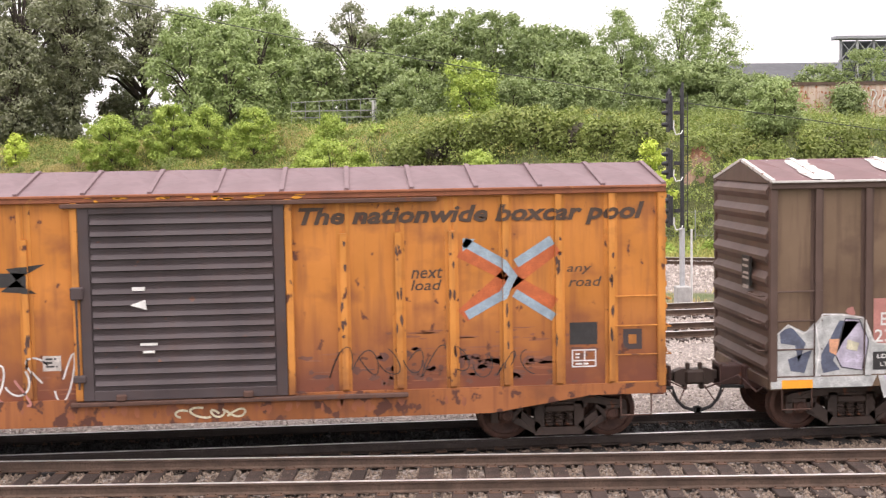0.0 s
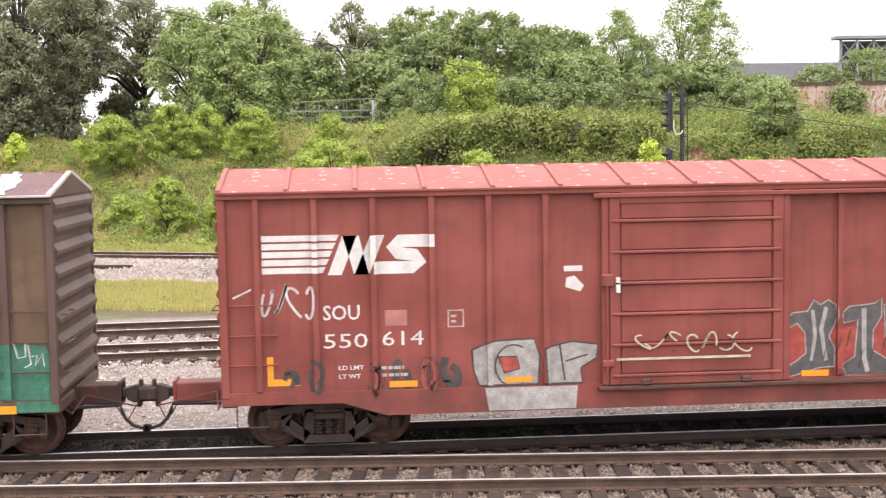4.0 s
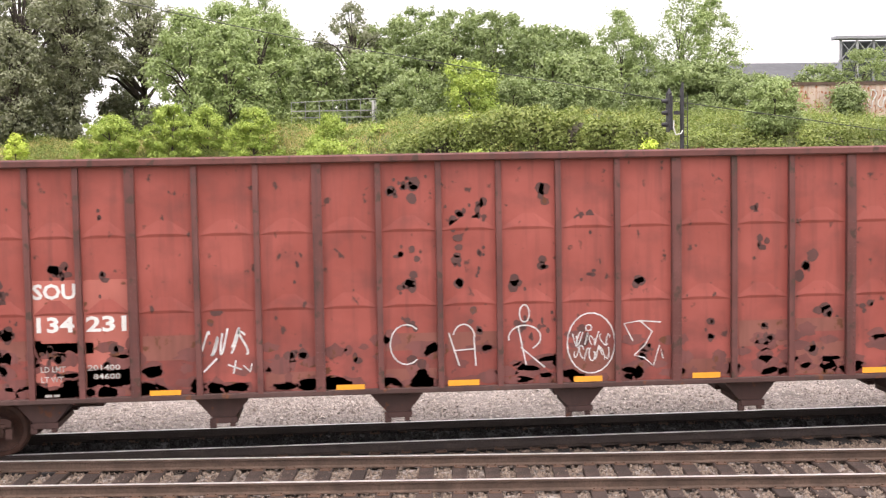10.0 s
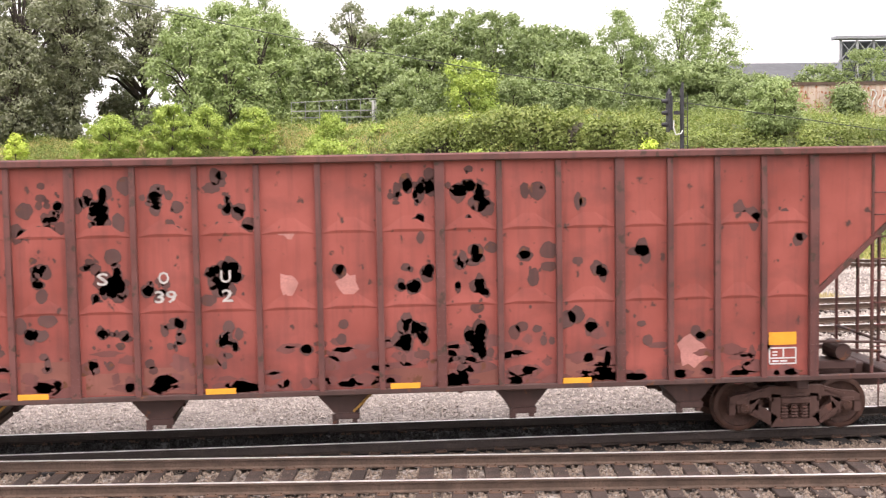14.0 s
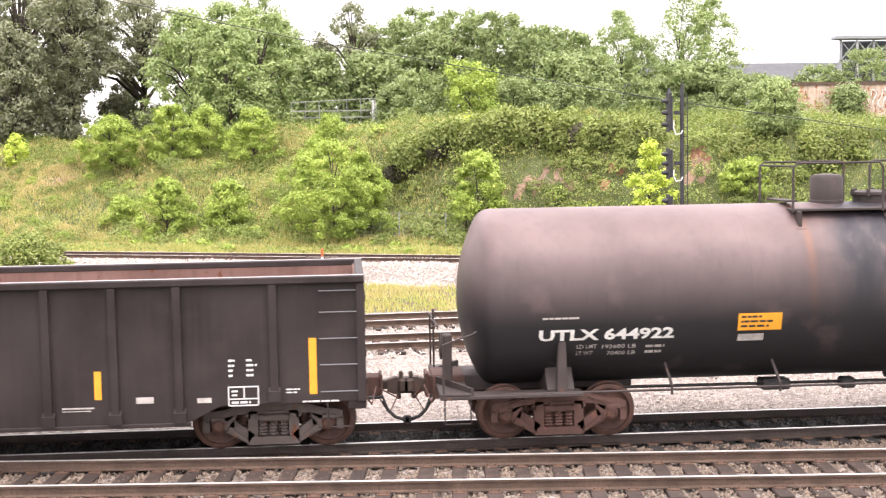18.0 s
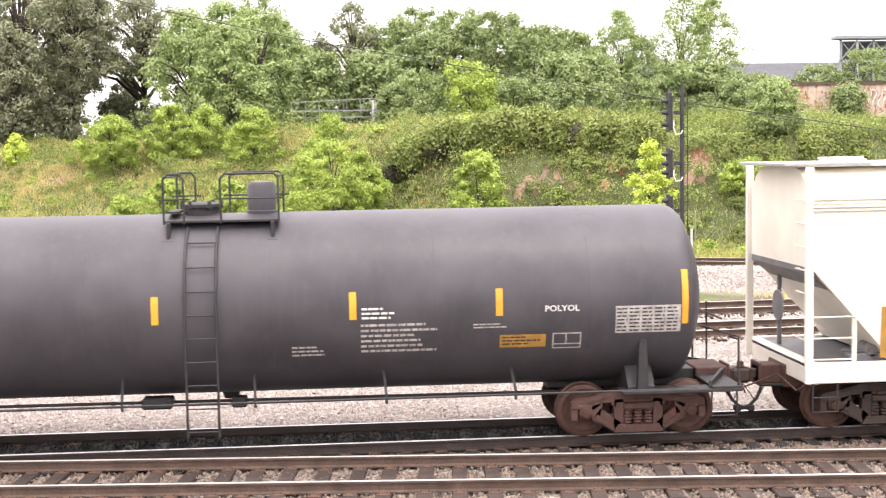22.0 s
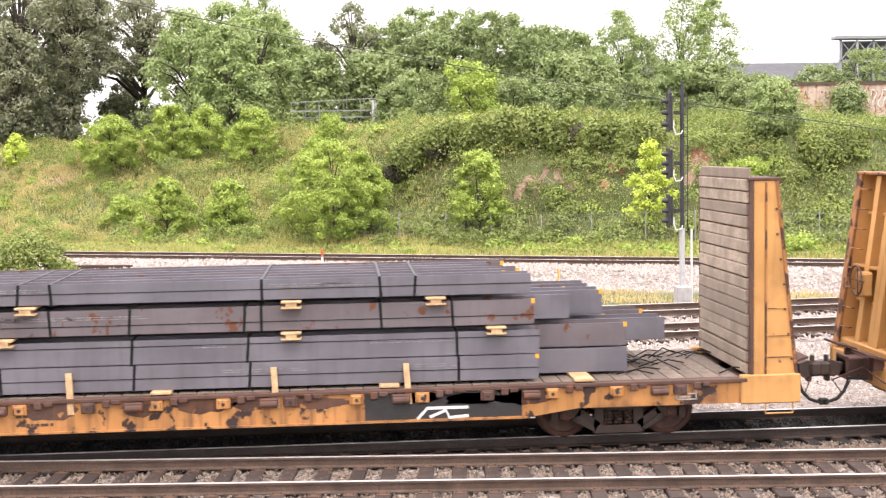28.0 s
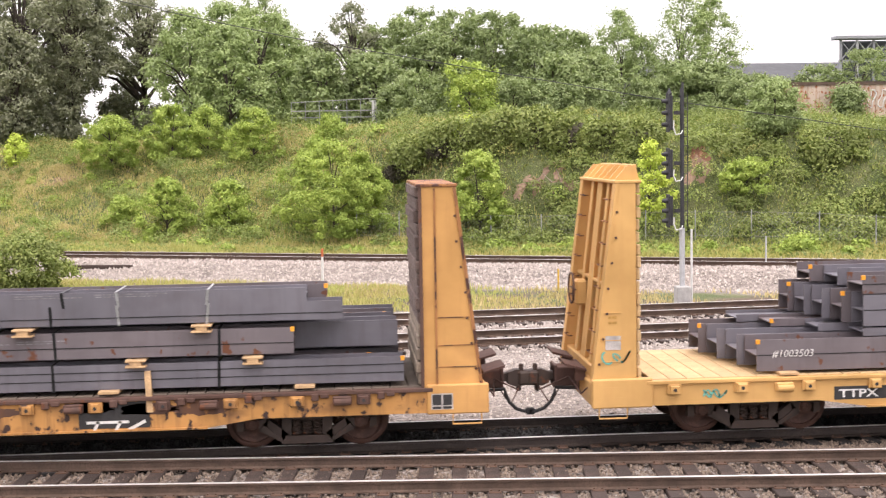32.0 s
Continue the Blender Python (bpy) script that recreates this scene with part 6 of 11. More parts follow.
decal("stain", [blob(srng.uniform(1.9, 6.6), srng.uniform(1.1, 2.0), srng.uniform(0.04, 0.26), srng.uniform(0.006, 0.022), srng, 11, 0.5) for _ in range(70)] + [blob(srng.uniform(-7.3, -1.8), srng.uniform(1.1, 1.9), srng.uniform(0.04, 0.26), srng.uniform(0.006, 0.022), srng, 11, 0.5) for _ in range(60)], weathered("brown_run_grime", (0.26, 0.10, 0.05), (0.15, 0.07, 0.05), 0.7, 0.9, rusty=0.64), A, lift=0.002, label="brown streaky grime")["kind"] = "stuff"
decal("stain", [blob(srng.uniform(-4.6, 4.6), srng.uniform(0.76, 0.88), srng.uniform(0.02, 0.07), srng.uniform(0.04, 0.10), srng, 9, 0.4) for _ in range(30)], ORANGE_CHORD, A, -1.56, lift=0.003, label="dark stains on the sill")["kind"] = "stuff"
decal("stain", [blob(srng.gauss(4.4, 1.0), srng.gauss(1.35, 0.17), srng.uniform(0.03, 0.12), srng.uniform(0.02, 0.06), srng, 9, 0.5) for _ in range(110)], weathered("smoky_grime", (0.15, 0.065, 0.045), (0.09, 0.05, 0.05), 0.7, 0.9, rusty=0.6), A, lift=0.003, label="dark smoky grime")["kind"] = "stuff"
decal("stain", scrawl(2.2, 5.6, 1.15, 1.75, 33, 0.014, 9), INK, A, lift=0.008, label="thin black scratches", **KW)
rng = random.Random(7)
decal("rust_spot", [blob(r + rng.uniform(-0.04, 0.04), rng.uniform(1.3, 3.5), 0.022, rng.uniform(0.03, 0.12), rng, 8, 0.5) for r in ribs for _ in range(6)], RUSTY_STEEL, A, -1.58, label="flaked rust spots")
decal("paint_chip", [blob(rng.uniform(-1.9, 1.9), rng.uniform(4.12, 4.18), rng.uniform(0.03, 0.12), 0.018, rng, 8, 0.4) for _ in range(20)], AMBER, A, -1.60, lift=0.006, label="bright chipped paint")

def piece(car, fill, line, pts, lift=0.006, w=0.035, **kw):
    """One outlined shape of a spray-painted piece."""
    decal("graffiti", [pts], SPRAY[fill], car, lift=lift, label="spray-painted " + fill + " shape", **kw)
    if line:
        decal("graffiti", ribbon(pts + pts[:1], w), SPRAY[line], car, lift=lift + 0.003, label="sprayed outline", **kw)


# brown boxcar
ROOF_SEAMS = [-6.73 + 1.496 * i for i in range(10)]
B = new_car("brown_boxcar", "brown boxcar with a red door and graffiti", -91.53)
ribs = [-6.82, -5.98, -5.13, -4.28, -3.42, -2.56, -1.70, 1.82, 2.64, 3.47, 4.34, 5.18, 6.03, 6.85]
boxcar(B, 7.62, BROWN, BROWN_POST, DIRTY_RED_ROOF, PALE_SEAM, BROWN_POST, ribs, (-1.41, 1.60), RED_DOOR, (5.0, 5.6, 0.62), rib_w=0.10, door_style="double", trucks=(-6.05, 6.16), seams=ROOF_SEAMS, reach=(0.87, 1.15))
RB = [(r - 0.05, r + 0.05) for r in ribs]
KW = dict(ribs=RB)
part("roof_edge", Shape().box(-7.62, 7.62, -1.66, -1.60, 4.20, 4.235, 0.005).box(-1.5, 4.6, -1.68, -1.64, 4.08, 4.14, 0.005), PALE_SEAM, B, "flaking white coated roof edge")
pr = random.Random(11)
for x in ROOF_SEAMS:
    lo, hi = pr.uniform(0.16, 0.26), pr.uniform(0.16, 0.28)
    down = [-0.12 - 0.24 * i for i in range(7)]
    left = [(x - lo + pr.uniform(-0.06, 0.06), y) for y in down]
    right = [(x + hi + pr.uniform(-0.06, 0.06), y) for y in down]
    s = Shape()
    s.add([(a, y, 4.574 + 0.206 * y) for a, y in left + right], [(i, i + 1, i + 8, i + 7) for i in range(6)])
    part("seam_patch", s, PALE_SEAM, B, "peeling white roof coating")
for k in range(9):
    x, y = pr.uniform(-7, 7), pr.uniform(-1.4, -0.9)
    part("seam_patch", Shape().add([(x + a, y + b_ * 0.5, 4.590 + 0.206 * (y + b_ * 0.5)) for a, b_ in blob(0, 0, pr.uniform(0.12, 0.36), pr.uniform(0.05, 0.2), pr, 9, 0.28)], [tuple(range(9))]), PALE_SEAM, B)
decals("panel", [rect(-5.86, -5.25, 1.45, 2.28), rect(-5.02, -4.40, 1.72, 2.26)], PINK, B, label="faded pink paint panel", lift=0.002)
piece(B, "mint", None, [(-7.6, 1.74), (-7.49, 1.71), (-7.3, 1.89), (-7.0, 1.75), (-6.78, 2.01), (-6.36, 2.03), (-6.05, 1.94), (-5.8, 1.53), (-5.17, 1.54), (-4.79, 1.82), (-4.39, 1.89), (-4.45, 1.49), (-4.32, 1.32), (-4.41, 1.03), (-7.6, 1.03)], 0.003, **KW)
decal("graffiti", [[(-5.82, 1.02), (-7.6, 1.02), (-7.6, 0.84), (-5.9, 0.84)], [(-5.8, 1.02), (-4.42, 1.02), (-4.5, 0.64), (-5.7, 0.64)]], SPRAY["mint"], B, -1.56, lift=0.003)
decal("graffiti", [[(-5.7, 1.01), (-5.18, 1.01), (-4.52, 0.73), (-4.55, 0.65), (-5.6, 0.68)]], SPRAY["lilac"], B, -1.56, lift=0.006)
decal("graffiti", [[(-5.13, 0.97), (-4.44, 1.01), (-4.52, 0.81), (-4.65, 0.9)]], PINK, B, -1.56, lift=0.009)
for q in ([(-7.44, 1.79), (-7.23, 1.84), (-7.0, 1.57), (-7.12, 1.25), (-7.18, 1.54), (-7.42, 1.58)], [(-6.77, 1.34), (-6.6, 1.62), (-6.44, 1.93), (-6.1, 1.91), (-6.36, 1.6), (-6.54, 1.28), (-6.42, 1.12), (-6.71, 1.07)], [(-7.3, 1.31), (-6.9, 1.46), (-7.02, 1.08), (-7.25, 1.12)], [(-5.15, 1.5), (-4.9, 1.66), (-4.98, 1.44), (-5.1, 1.42)]):
    piece(B, "navy", None, q, 0.006, **KW)
piece(B, "lilac", "ink", [(-6.34, 1.96), (-6.1, 1.94), (-5.98, 1.6), (-6.05, 1.1), (-6.4, 1.16), (-6.5, 1.36)], 0.006, 0.02, **KW)
piece(B, "peach", None, [(-6.61, 1.63), (-6.43, 1.63), (-6.49, 1.36), (-6.6, 1.42)], 0.012, **KW)
piece(B, "cream", None, [(-6.3, 1.62), (-6.1, 1.55), (-6.14, 1.42), (-6.32, 1.46)], 0.012, **KW)
decal("graffiti", [[(-7.6, 1.8), (-7.48, 1.74), (-7.54, 1.5), (-7.6, 1.48)], blob(-6.25, 2.08, 0.07, 0.08, random.Random(4)), blob(-5.1, 1.72, 0.06, 0.1, random.Random(5))], PINK, B, lift=0.010, label="pink sprayed dots", **KW)
decal("graffiti", ribbon([(-7.52, 1.69), (-7.3, 1.88), (-7.05, 1.73), (-6.86, 1.83), (-6.72, 2.04), (-6.4, 2.03), (-6.05, 1.97), (-5.9, 1.61), (-5.8, 1.53), (-5.5, 1.51), (-5.22, 1.53), (-4.98, 1.7), (-4.79, 1.81), (-4.41, 1.88), (-4.47, 1.52), (-4.52, 1.42)], 0.03) + ribbon([(-6.86, 1.83), (-6.8, 1.45), (-6.86, 1.06)], 0.025) + ribbon([(-4.47, 1.52), (-4.7, 1.42), (-4.36, 1.15)], 0.025), SPRAY["white"], B, lift=0.013, label="white sprayed outline", **KW)
decal("graffiti", ribbon([(-4.4, 1.51), (-4.34, 1.92), (-4.14, 2.15), (-3.92, 2.08), (-3.72, 1.95), (-3.35, 1.94), (-3.09, 1.75), (-2.87, 1.74), (-2.64, 1.92), (-2.43, 2.11), (-2.33, 2.16), (-2.0, 2.01), (-1.63, 2.0)], 0.035) + ribbon([(-4.31, 1.81), (-4.2, 1.62), (-4.03, 1.48), (-4.37, 1.57), (-4.4, 1.49), (-4.12, 1.1)], 0.03), SPRAY["white"], B, label="white sprayed swoosh", **KW)
decal("graffiti", [[(-3.2, 2.0), (-3.02, 2.05), (-2.76, 1.98), (-2.86, 1.78), (-2.98, 1.72), (-3.12, 1.8)]], SPRAY["cream"], B, lift=0.003, label="cream sprayed patch", **KW)
decal("graffiti", [[(-2.24, 2.02), (-2.1, 2.05), (-1.96, 2.03), (-1.97, 1.79), (-2.2, 1.80)], [(-2.26, 1.26), (-2.1, 1.27), (-2.0, 1.25), (-2.03, 1.09), (-2.22, 1.08)], [(-3.9, 1.35), (-3.67, 1.35), (-3.73, 1.22), (-3.82, 1.25)]], SPRAY["silver"], B, label="pale buffed patches", **KW)
decal("graffiti", [rect(-3.98, -3.58, 1.38, 1.71), [(-3.32, 1.5), (-3.12, 1.72), (-2.93, 1.5), (-3.0, 1.22), (-3.3, 1.26)], rect(-3.01, -2.75, 1.31, 1.48)], SPRAY["graphite"], B, lift=0.003, label="grey painted-out patches", **KW)
for q in range(3):
    decal("graffiti", ribbon([(x, z) for x, z in arc(-2.96, 1.18, 0.25 - 0.05 * q, 0.09 - 0.02 * q, 20 * q, 360 + 20 * q, 18)], 0.009), SPRAY["silver"], B, **KW)
decal("graffiti", [q for k in range(30) for x, z in [(-3.95 + 0.042 * k, 0.74 + 0.05 * pr.random())] for q in ribbon([(x, z - 0.08), (x + pr.uniform(-0.05, 0.09), z + pr.uniform(0.02, 0.14)), (x + pr.uniform(0.02, 0.14), z + pr.uniform(-0.06, 0.05))], 0.011)] + ribbon([(-4.2, 0.93), (-4.0, 0.86), (-3.72, 0.9)], 0.012), SPRAY["cream"], B, -1.56, label="dense cream spray tag")["kind"] = "stuff"
decal("graffiti", ribbon([(-2.46, 0.9), (-2.4, 0.8), (-2.33, 0.9), (-2.38, 0.75)], 0.012) + ribbon(arc(-2.22, 0.83, 0.05, 0.06, 0, 360), 0.012) + ribbon([(-2.03, 0.91), (-2.12, 0.9), (-2.1, 0.83), (-2.04, 0.78), (-2.12, 0.75)], 0.012), SPRAY["white"], B, -1.56, label="thin white marker tag")
decal("graffiti", [q for k in range(16) for x in [-0.42 + 0.06 * k] for q in ribbon([(x, 0.67 + 0.02 * (k % 3)), (x + 0.03, 0.84 - 0.03 * (k % 2)), (x + 0.09, 0.70)], 0.014)] + [blob(-0.5, 0.73, 0.09, 0.05, random.Random(8))], SPRAY["silver"], B, -1.56, label="grey sprayed strokes")["kind"] = "stuff"
decal("lettering", letters("EEC", -5.74, -5.36, 1.83, 2.05, 0, 0.015), WHITE, B, lift=0.010)
decal("lettering", letters("2383", -5.84, -5.24, 1.56, 1.77, 0, 0.01), WHITE, B, lift=0.010)
decal("stencil", [rect(-5.88, -5.2, 1.1, 1.4), rect(-5.05, -4.38, 1.1, 1.37)], INK, B, lift=0.012, label="black stencil panel")
decal("lettering", letters("LD LMT", -5.8, -5.3, 1.29, 1.36, 0, 0.02), WHITE, B, lift=0.016)
decal("lettering", letters("LT WT", -5.75, -5.35, 1.16, 1.23, 0, 0.02), WHITE, B, lift=0.016)
decal("lettering", letters("157900", -4.95, -4.48, 1.28, 1.35, 0, 0.02), WHITE, B, lift=0.016)
decal("lettering", letters("62100", -4.93, -4.55, 1.15, 1.22, 0, 0.02), WHITE, B, lift=0.016)
decals("sticker", [rect(-3.06, -2.83, 2.59, 2.87)], WHITE, B, label="white paper sheet")
decals("sticker", bars(-3.04, -2.85, 2.62, 2.85, 6, 4), INK, B, lift=0.007)
decals("sticker", [rect(-3.95, -3.69, 1.82, 2.07)], OLDWHITE, B)
decals("sticker", [rect(-3.93, -3.71, 1.84, 2.05)], BROWN, B, lift=0.006)
decal("lettering", letters("C", -3.86, -3.77, 1.87, 1.97, 0, 0.02), OLDWHITE, B, lift=0.009)
part("data_plate", Shape().box(-2.47, -1.85, -1.53, -1.5, 1.37, 1.74, 0.008), plain("dull_aluminium", (0.35, 0.34, 0.34), 0.5, 0.5), B, "dull aluminium plate")
decals("sticker", [rect(-2.15, -1.9, 2.48, 2.56), rect(-1.70, -1.56, 2.32, 2.48), [(-2.35, 2.55), (-2.22, 2.5), (-2.3, 2.62)], rect(-2.1, -1.95, 2.65, 2.7)], WHITE, B, label="torn paper labels")
decals("reflector", [rect(-4.08, -3.66, 0.65, 0.74), rect(-1.85, -1.39, 0.65, 0.74), rect(1.38, 1.85, 0.66, 0.75), rect(-7.42, -6.9, 0.84, 0.98), rect(6.52, 6.96, 0.83, 0.96), rect(3.55, 3.98, 0.66, 0.75)], AMBER, B, -1.56, label="yellow reflector strip")
# sprayed piece: five fat letters over a cream lower half that runs onto the sill
decal("graffiti", [[(1.80, 1.02), (2.24, 1.02), (2.30, 0.9), (2.28, 0.64), (2.02, 0.64), (2.0, 0.85)], [(2.72, 1.02), (2.96, 1.02), (3.08, 0.9), (3.2, 1.02), (3.42, 1.02), (3.3, 0.64), (2.86, 0.64)], [(3.52, 1.02), (4.1, 1.02), (3.98, 0.8), (3.78, 0.9), (3.6, 0.64), (3.44, 0.64)]], SPRAY["cream"], B, -1.56, lift=0.003, label="cream spray run onto the sill")
piece(B, "umber", None, [(1.62, 1.15), (1.68, 1.66), (1.92, 1.96), (2.6, 1.96), (3.4, 2.04), (4.0, 2.06), (4.3, 1.72), (4.38, 1.03), (1.66, 1.03)], 0.002, **KW)
piece(B, "cream", None, [(1.80, 1.03), (1.92, 1.36), (2.36, 1.38), (2.8, 1.3), (3.5, 1.34), (4.16, 1.3), (4.13, 1.04)], 0.004, **KW)
piece(B, "white", "ink", [(1.68, 1.62), (1.94, 1.88), (2.11, 1.84), (2.08, 1.40), (2.2, 1.84), (2.44, 1.88), (2.39, 1.75), (2.31, 1.40), (2.18, 1.30), (2.10, 1.27), (1.90, 1.28), (1.96, 1.58), (1.86, 1.69)], 0.008, 0.014, **KW)
piece(B, "peach", "umber", [(2.55, 1.9), (2.64, 1.93), (2.72, 1.84), (2.77, 1.2), (2.69, 1.06), (2.56, 1.1)], 0.007, 0.012, **KW)
piece(B, "cream", "umber", [(2.83, 1.91), (3.11, 1.93), (3.03, 1.4), (2.93, 1.1), (2.74, 1.1), (2.84, 1.5)], 0.008, 0.014, **KW)
piece(B, "sky", "ink", arc(3.23, 1.57, 0.20, 0.31, 0, 345, 16), 0.011, 0.016, **KW)
piece(B, "umber", "ink", [(3.12, 1.66), (3.34, 1.68), (3.36, 1.60), (3.14, 1.58)], 0.015, 0.012, **KW)
piece(B, "umber", None, [(3.14, 1.50), (3.3, 1.52), (3.28, 1.44), (3.16, 1.42)], 0.015, **KW)
piece(B, "sky", "ink", [(3.49, 2.02), (3.95, 2.01), (3.93, 1.84), (3.78, 1.62), (4.16, 1.38), (4.13, 1.16), (3.51, 1.2), (3.54, 1.38), (3.51, 1.69)], 0.011, 0.018, **KW)
piece(B, "lilac", "ink", [(3.56, 1.96), (3.62, 1.96), (3.66, 1.74), (3.9, 1.88), (3.72, 1.6), (3.62, 1.6)], 0.015, 0.011, **KW)
piece(B, "peach", "umber", [(3.8, 1.48), (4.03, 1.68), (4.13, 1.78), (4.21, 1.7), (4.31, 1.67), (4.34, 1.36), (4.26, 1.13), (4.16, 1.31), (3.92, 1.45)], 0.018, 0.013, **KW)
decal("lettering", letters("K", 2.30, 2.46, 1.36, 1.52, 0, 0.03), SPRAY["white"], B, lift=0.014, **KW)
decal("graffiti", [q for k in range(26) for x, z in [(1.86 + 0.088 * k, pr.uniform(1.08, 1.34))] for q in ribbon([(x, z), (x + pr.uniform(0.05, 0.2), z + pr.uniform(-0.05, 0.06)), (x + pr.uniform(0.1, 0.26), z + pr.uniform(-0.07, 0.03))], pr.uniform(0.009, 0.02))], SPRAY["umber"], B, lift=0.016, label="dark inner strokes", **KW)["kind"] = "stuff"
decal("graffiti", [q for k in range(18) for x, z in [(pr.uniform(1.8, 4.1), pr.uniform(1.1, 1.9))] for q in ribbon([(x, z), (x + pr.uniform(-0.03, 0.03), z + pr.uniform(0.06, 0.2))], 0.010)], SPRAY["white"], B, lift=0.019, label="thin white highlights", **KW)["kind"] = "stuff"
piece(B, "lime", None, [(4.44, 1.97), (4.67, 2.04), (4.8, 1.91), (5.01, 2.01), (5.22, 1.67), (5.32, 2.02), (5.84, 2.03), (5.92, 1.42), (6.03, 1.05), (5.79, 1.16), (5.63, 1.53), (5.48, 1.17), (5.32, 1.07), (5.11, 1.03), (5.11, 1.44), (4.96, 1.62), (4.75, 1.68), (4.72, 1.45), (4.49, 1.46)], 0.005, **KW)
decal("graffiti", [rect(5.28 + 0.07 * (i % 3) + 0.38 * (i // 9), 5.33 + 0.07 * (i % 3) + 0.38 * (i // 9), 1.3 + 0.13 * (i % 9 // 3), 1.38 + 0.13 * (i % 9 // 3)) for i in range(18)], SPRAY["cream"], B, lift=0.009, label="pale worn marks in the lime spray", **KW)["kind"] = "stuff"
decal("graffiti", [blob(5.5, 2.03, 0.14, 0.06, random.Random(6), 12, 0.3)], SPRAY["umber"], B, lift=0.009, label="dark sprayed smudge", **KW)
decal("graffiti", [[(4.12, 1.0), (6.2, 1.0), (6.42, 0.86), (4.75, 0.86), (4.11, 0.66)]], SPRAY["lime"], B, -1.56, lift=0.003)
decal("graffiti", [[(5.9, 1.94), (6.13, 1.94), (6.12, 1.64), (5.91, 1.62)], [(6.0, 1.3), (6.3, 1.22), (6.45, 1.03), (5.95, 1.03)], [(6.64, 1.9), (6.79, 1.93), (7.43, 1.88), (7.6, 1.4), (7.6, 1.03), (6.64, 1.05)]], SPRAY["green"], B, lift=0.006, label="green spray shape", **KW)
decal("graffiti", [[(6.95, 1.02), (7.6, 1.02), (7.6, 0.85), (6.98, 0.85)]], SPRAY["green"], B, -1.56, lift=0.003)
decal("graffiti", ribbon([(6.94, 1.94), (7.0, 1.7), (7.12, 1.72), (7.12, 1.92)], 0.025) + ribbon([(7.16, 1.9), (7.2, 1.6), (7.1, 1.55)], 0.02) + ribbon([(7.22, 1.72), (7.3, 1.74), (7.26, 1.58), (7.38, 1.76), (7.4, 1.56)], 0.02), SPRAY["white"], B, lift=0.01, **KW)
decal("stencil", [rect(-0.40, 0.22, 1.08, 1.38)], INK, B, -1.60, lift=0.004, label="black stencil panel on the door")
decal("stencil", bars(-0.22, 0.06, 1.22, 1.29, 2, 3), OLDWHITE, B, -1.60, lift=0.008)
decal("graffiti", [rect(-0.27, 0.15, 1.53, 1.67)], AMBER, B, -1.60, lift=0.004, label="amber sprayed block")
decal("graffiti", [[(-1.04, 1.65), (-0.78, 1.67), (-0.75, 1.5), (-0.98, 1.5)]], PINK, B, -1.60, lift=0.004)
for q in ([(-0.54, 1.54), (-0.41, 1.61), (-0.41, 1.74)], [(-0.41, 1.18), (-0.52, 1.32), (-0.24, 1.55), (0.02, 1.43), (0.28, 1.68), (0.47, 1.38)], [(-0.3, 1.42), (-0.14, 1.56), (-0.1, 1.4)], [(0.1, 1.45), (0.3, 1.6), (0.4, 1.34), (0.4, 1.09), (0.24, 1.29)], [(0.41, 1.71), (0.39, 1.22)], [(0.51, 1.61), (0.75, 1.60), (0.55, 1.5)], [(0.55, 1.5), (0.7, 1.44), (0.78, 1.28), (0.63, 1.12)], [(0.32, 1.01), (0.56, 1.07)]):
    decal("graffiti", ribbon(q, 0.022), SPRAY["cream"], B, -1.60, lift=0.010, label="pale spray strokes on the door")
decal("graffiti", [rect(-0.72 + 0.05 * i, -0.69 + 0.05 * i, 1.40, 1.43 + 0.02 * (i % 3)) for i in range(33) if i % 7 < 5], SPRAY["cream"], B, -1.60, lift=0.010, label="pale drips on the door rail")["kind"] = "stuff"
decal("graffiti", ribbon([(-0.06, 2.14), (-0.07, 2.05), (-0.02, 2.03), (0.015, 2.1), (0.05, 2.03), (0.09, 2.06), (0.08, 2.14)], 0.026), WHITE, B, -1.625, lift=0.006, label="small white sprayed mark")
decal("stencil", bars(-0.42, 0.41, 2.64, 2.70, 1, 7), OLDWHITE, B, -1.575, lift=0.006)
capacity_box(B, 6.13, 6.58, 1.27, 1.56, WHITE, **KW)
decal("stencil", [rect(4.36, 4.86, 1.12, 1.36)], INK, B, lift=0.012, label="dark blue-black stencil panel", **KW)
decal("stencil", bars(4.42, 4.82, 1.16, 1.32, 3, 8), OLDWHITE, B, lift=0.015, **KW)
part("end_plate", Shape().box(-7.70, -7.66, -0.75, -0.35, 2.45, 2.95), BLACK, B)
s = Shape()
for i, (za, zb) in enumerate(((2.86, 2.90), (2.76, 2.80), (2.64, 2.68), (2.56, 2.60), (2.40, 2.46))):
    s.box(-7.703, -7.700, -0.7, -0.42 + 0.04 * (i % 2), za, zb)
part("stencil", s, OLDWHITE, B)

# red boxcar
C = new_car("red_boxcar", "red-brown boxcar with white emblem and graffiti", -73.8)
ribs = [-7.0, -6.09, -5.17, -4.24, -3.33, -2.42, 2.42, 3.33, 4.24, 5.17, 6.09, 6.98]
boxcar(C, 7.6, RED_CAR, RED_CAR, RED_ROOF, RED_ROOF, RED_CAR, ribs, (-1.40, 1.45), RED_CAR, (5.0, 5.7, 0.62), rib_w=0.09, door_style="panelled", trucks=(-5.93, 5.84), panel=1.09, reach=(1.38, 1.4))
RB = [(r - 0.045, r + 0.045) for r in ribs]
KW = dict(ribs=RB)
for i in range(5):
    z = 3.52 - i * 0.127
    decal("emblem", [[(-6.92, z - 0.095), (-5.75 - 0.055 * i, z - 0.095), (-5.70 - 0.055 * i, z), (-6.92, z)]], WHITE, C, label="white painted emblem stripe", **KW)
